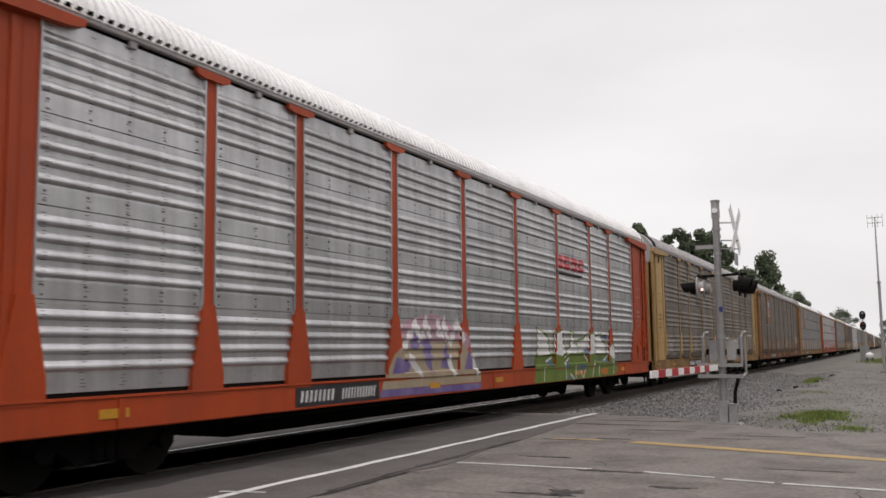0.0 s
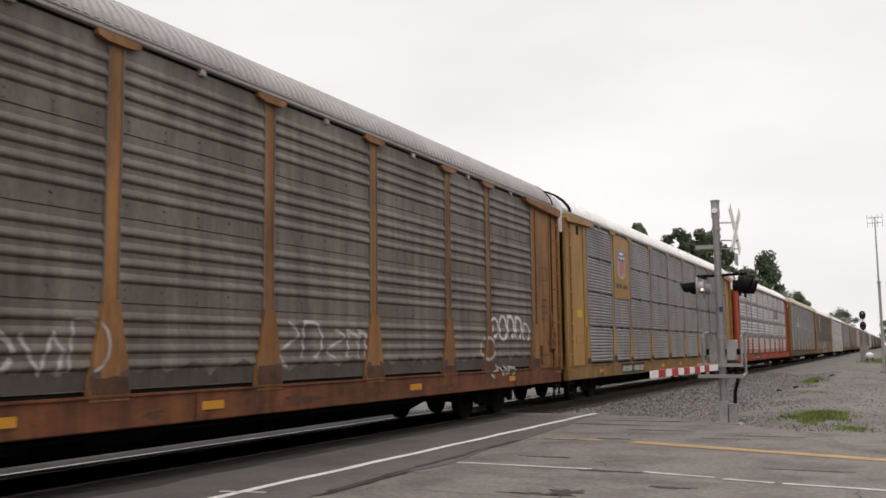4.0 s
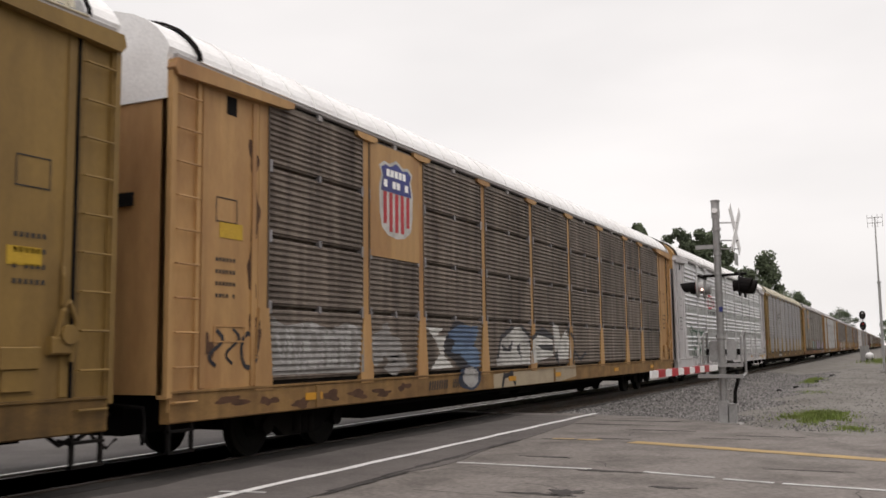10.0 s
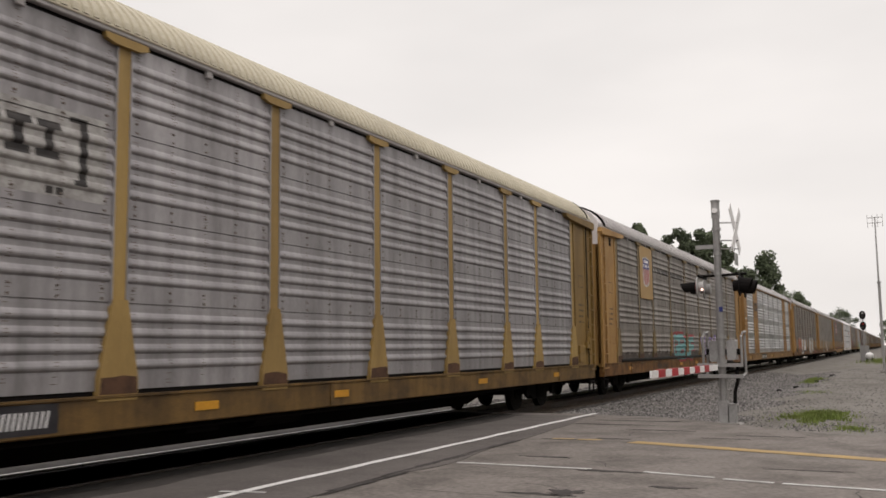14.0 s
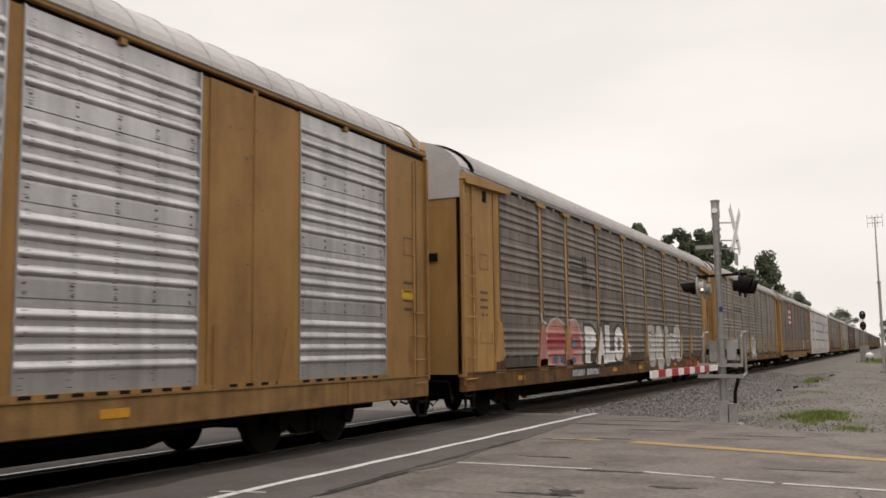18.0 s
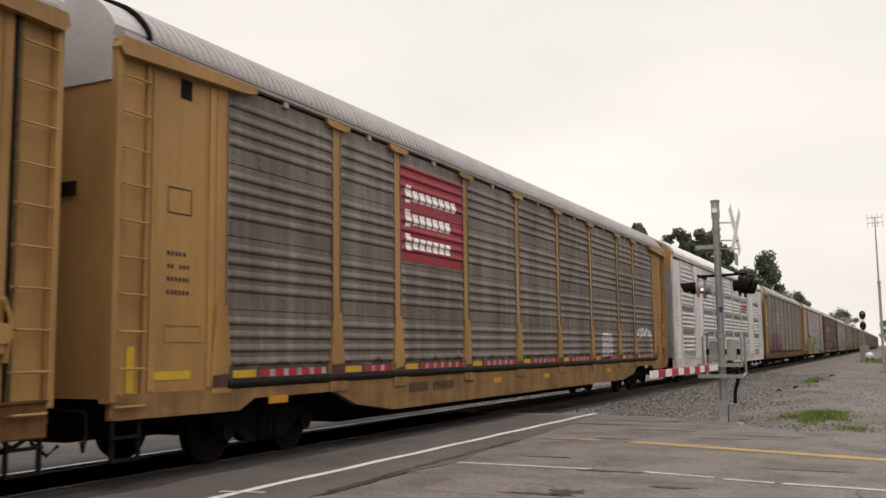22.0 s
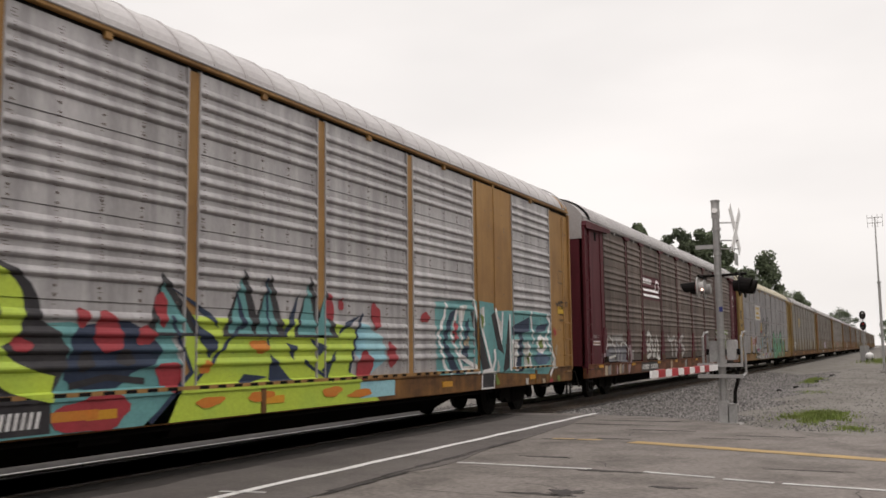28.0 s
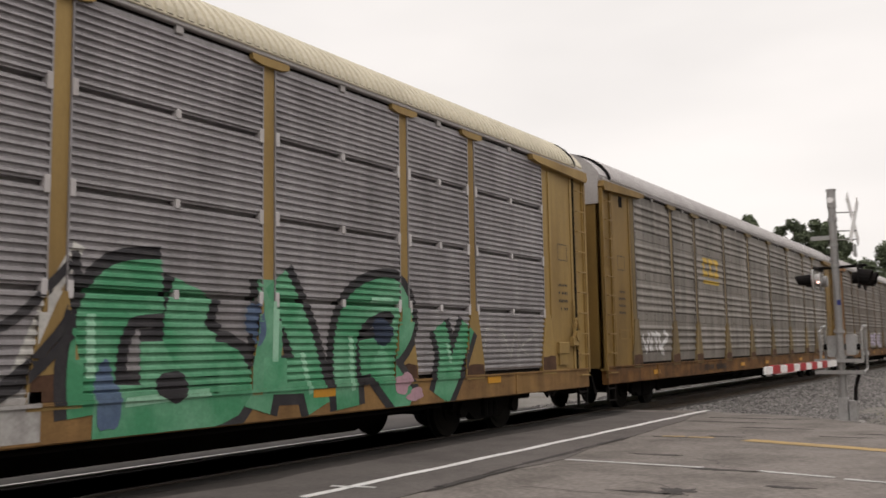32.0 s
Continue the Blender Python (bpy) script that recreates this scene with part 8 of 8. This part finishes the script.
for row in ((-25.2, 103, 16.0, 1.7, 1, "round"), (-20.9, 104, 15.0, 3.0, 2, "round"), (-18.1, 105, 14.9, 2.6, 3, "round"), (-17.5, 112, 13.4, 2.8, 4, "round"),
            (-15.2, 130, 14.3, 3.8, 5, "cone"), (-17.4, 128, 12.0, 2.6, 6, "round"), (-18.0, 205, 12.8, 4.0, 7, "round"), (-21.5, 210, 11.6, 4.0, 8, "round"),
            (-14.5, 300, 12.2, 5.0, 9, "round"), (-16, 118, 11.0, 3.0, 10, "round"), (4, 420, 13.5, 6.0, 11, "round"), (12, 400, 12.0, 6.0, 12, "round"), (-2, 460, 12.5, 6.0, 13, "round"), (20, 380, 12.0, 6.0, 14, "round")):
    make_tree(*row)


# ---- an unseen wooded belt added behind the road to darken the cars' sides ----
def added_belt(pts, seed):
    m = Mesh()
    lo, hi = [], []
    for i, (x, y) in enumerate(pts):
        h = 12.0 + 2.5 * noise.noise(Vector((i * 0.35, seed, 0))) + 1.2 * noise.noise(Vector((i * 1.1, seed, 4)))
        lo.append((x, y, -0.5))
        hi.append((x, y, h))
    n = len(pts)
    back = [(x + 4.0, y - 2.0, z) for x, y, z in lo + hi]
    f = [(i, i + 1, n + i + 1, n + i) for i in range(n - 1)]
    m.add(lo + hi + back, f + [tuple(2 * n + k for k in q) for q in f] + [(n + i, n + i + 1, 3 * n + i + 1, 3 * n + i) for i in range(n - 1)])
    ob = part("backdrop", m, LEAF, None, "unseen dark green belt, added to darken the car sides")
    tagged(ob, category="backdrop", kind="structure")


added_belt([(27.0 - 13.0 * max(0.0, min(1.0, (2.0 * i - 110) / 40)), -70 + 2.0 * i) for i in range(320)], 1)
added_belt([(-70 + 2.0 * i, -70.0) for i in range(52)], 2)


# ---- ballast, loose stones, grass and road wear ----
def stone_bed(name, label, seed, count, place, size, material):
    rnd = random.Random(seed)
    verts, faces = [], []
    base = [(1, 0, 0), (-0.3, 0.95, 0), (-0.8, -0.6, 0), (0.2, 0.1, 0.75), (-0.2, -0.05, -0.6)]
    tris = [(0, 1, 3), (1, 2, 3), (2, 0, 3), (1, 0, 4), (2, 1, 4), (0, 2, 4)]
    for _ in range(count):
        x, y = place(rnd)
        z = ground_height(x, y)
        s = size * rnd.uniform(0.5, 1.4)
        a, b = rnd.uniform(0, 6.28), rnd.uniform(0.7, 1.3)
        ca, sa = math.cos(a) * s, math.sin(a) * s
        k = len(verts)
        for p in base:
            q = (p[0] * rnd.uniform(0.7, 1.2), p[1] * b, p[2] * rnd.uniform(0.7, 1.2))
            verts.append((x + q[0] * ca - q[1] * sa, y + q[0] * sa + q[1] * ca, z + q[2] * s + 0.2 * s))
        faces += [(k + i, k + j, k + l) for i, j, l in tris]
    me = bpy.data.meshes.new(name)
    me.from_pydata(verts, [], faces)
    me.materials.append(None)
    tagged(part(name, me, material, None, label), category="gravel", kind="stuff")


def by_track(rnd):
    y = 20.3 + 40 * rnd.random() ** 1.7
    return TRACK_X + 1.5 + rnd.random() ** 0.85 * (4.3 + 0.4 * math.sin(y)), y


def far_track(rnd):
    y = 6 + 40 * rnd.random()
    return TRACK_X - 1.0 - 2.6 * rnd.random(), max(20.4, y)


def lot(rnd):
    y = 18.0 + 50 * rnd.random() ** 1.6
    return -4.2 + 8.5 * rnd.random(), y


STONE.node_tree.nodes["Noise Texture"].inputs["Scale"].default_value = 9.0
stone_bed("ballast", "grey crushed-stone ballast beside the rails", 1, 26000, by_track, 0.042, STONE)
stone_bed("far_ballast", "grey crushed-stone ballast beyond the rails", 2, 4000, far_track, 0.045, STONE)
stone_bed("loose_gravel", "loose pale gravel on the lot", 3, 12000, lot, 0.02, STONE)


def make_grass(name, label, seed, count, cx, cy, rx, ry, tall):
    rnd = random.Random(seed)
    verts, faces = [], []
    for _ in range(count):
        a, r = rnd.uniform(0, 6.28), abs(rnd.gauss(0, 0.5))
        x, y = cx + rx * r * math.cos(a), cy + ry * r * math.sin(a)
        if noise.noise(Vector((x * 2.2, y * 1.3, seed))) < -0.12:
            continue
        z = ground_height(x, y) - 0.02
        h, w = tall * rnd.uniform(0.4, 1.2) * max(0.3, 1 - 0.5 * r), rnd.uniform(0.006, 0.014)
        dx, dy, t = rnd.uniform(-0.5, 0.5) * h, rnd.uniform(-0.5, 0.5) * h, rnd.uniform(0, 3.14)
        wx, wy = w * math.cos(t), w * math.sin(t)
        k = len(verts)
        verts += [(x - wx, y - wy, z), (x + wx, y + wy, z), (x + dx * 0.4 + wx * 0.7, y + dy * 0.4 + wy * 0.7, z + h * 0.6), (x + dx * 0.4 - wx * 0.7, y + dy * 0.4 - wy * 0.7, z + h * 0.6), (x + dx, y + dy, z + h)]
        faces += [(k, k + 1, k + 2, k + 3), (k + 3, k + 2, k + 4)]
    me = bpy.data.meshes.new(name)
    me.from_pydata(verts, [], faces)
    me.materials.append(None)
    tagged(part(name, me, GRASS, None, label), category="grass", kind="stuff")


make_grass("grass_patch", "fresh green grass patch in the gravel", 1, 5200, -1.55, 21.3, 0.85, 2.3, 0.16)
make_grass("grass_patch", "thin grass at the road's edge", 2, 900, -0.75, 18.6, 0.5, 0.8, 0.10)
make_grass("grass_patch", "low weeds beside the ballast", 3, 1800, -3.45, 45.0, 0.55, 4.2, 0.22)
make_grass("grass_patch", "sparse weeds in the gravel", 4, 500, -2.6, 33.0, 0.7, 1.0, 0.12)
make_grass("grass_patch", "tall weeds round the far poles", 5, 3000, -0.6, 92.0, 3.0, 14.0, 0.5)


def make_wear():
    rnd = random.Random(8)
    spots = [(-3.15, 10.95, 0.36, 0.07), (-4.3, 12.1, 0.3, 0.06), (-3.1, 9.2, 0.16, 0.2), (-3.35, 9.0, 0.3, 0.06), (-4.2, 14.85, 0.25, 0.06), (-4.9, 14.5, 0.3, 0.05), (-3.8, 16.6, 0.5, 0.05), (-5.0, 17.6, 0.6, 0.05),
             (-2.2, 9.9, 0.2, 0.07), (-4.6, 18.6, 0.8, 0.06), (-1.9, 16.0, 0.4, 0.04), (-5.35, 9.0, 0.06, 0.9), (-5.45, 10.9, 0.05, 1.2), (-5.5, 13.2, 0.05, 0.9), (-2.5, 15.4, 0.3, 0.03), (-1.0, 11.8, 0.4, 0.03)]
    for x, y, rx, ry in spots:
        n = 26
        ph = [rnd.uniform(0, 6.28) for _ in range(3)]
        ring = []
        for i in range(n):
            a = 2 * math.pi * i / n
            r = 1 + 0.35 * math.sin(3 * a + ph[0]) * 0.6 + 0.3 * math.sin(7 * a + ph[1]) + 0.15 * math.sin(11 * a + ph[2])
            ring.append((x + rx * r * math.cos(a), y + ry * r * math.sin(a)))
        z = -0.026 if x > -5.3 else -0.019
        ob = part("road_crack", Mesh().prism(ring, z - 0.003, z, "z"), CRACK, None, "dark crack and pothole in the asphalt")
        tagged(ob, category="road wear", kind="structure")
    m = Mesh()
    for j in range(20):
        x, y = rnd.uniform(-5.2, 1.5), rnd.uniform(7.5, 17.0)
        a = rnd.choice((0.15, 0.3, 1.4, 1.7, 2.9)) + rnd.uniform(-0.2, 0.2)
        pts = [(x, y)]
        for i in range(rnd.randint(5, 12)):
            a += rnd.uniform(-0.45, 0.45)
            pts.append((pts[-1][0] + 0.16 * math.cos(a), pts[-1][1] + 0.16 * math.sin(a)))
        for (x0, y0), (x1, y1) in zip(pts, pts[1:]):
            q = Vector((-(y1 - y0), x1 - x0)).normalized() * rnd.uniform(0.003, 0.009)
            m.add([(x0 - q.x, y0 - q.y, -0.027), (x1 - q.x, y1 - q.y, -0.027), (x1 + q.x, y1 + q.y, -0.027), (x0 + q.x, y0 + q.y, -0.027)], [(0, 1, 2, 3)])
    tagged(part("hairline_cracks", m, CRACK, None, "thin branching cracks in the old asphalt"), category="road wear", kind="stuff")
    for i, (x, y, r) in enumerate(((-3.5, 38.0, 0.16), (-3.2, 44.0, 0.14), (-3.0, 52.0, 0.2), (-3.9, 36.0, 0.12))):
        m = Mesh().disc((0, 0, 0.03), r, 0.12, "z", 9, r * 0.6)
        tagged(part("dark_lump", m, BLACK, None, "dark lump of debris on the gravel", pose(x, y, ground_height(x, y))), category="debris", group="debris on the gravel")


make_wear()


# ---- what moves ----
def motions():
    steps = [0, 0.5, 1, 2, 4, 6, 8, 10, 12, 14, 16, 18, 20, 22, 24, 26, 28, 29.8, 30.4, 31, 31.5, 32]
    for k, (car, wheels) in enumerate(CARS):
        shift = OFFSET.get(k, 0.0)
        walk(car, [(t, pose(TRACK_X, PITCH_M * k - travel(t) + shift, 0)) for t in steps])
        # the wheels turn while the car passes near
        times = [i / FPS for i in range(int(SECONDS * FPS) + 1) if -30 < PITCH_M * k - travel(i / FPS) < 42]
        if not times:
            continue
        for wheel, dy in wheels:
            rows = [(t, pose(0, dy, WHEEL, math.degrees(travel(t) / WHEEL) % 360)) for t in times]
            if times[0] > 0:
                rows.insert(0, (0, rows[0][1]))
            if times[-1] < SECONDS:
                rows.append((SECONDS, rows[-1][1]))
            walk(wheel, rows)


OFFSET = {0: 0.18, 1: 0.32, 2: 0.15, 3: -0.22, 5: 0.18, 6: 0.1, 7: 0.1, 8: 0.1, 10: -0.16, 11: 0.08, 13: -0.16, 15: 0.2, 16: 0.08, 17: 0.1}
motions()
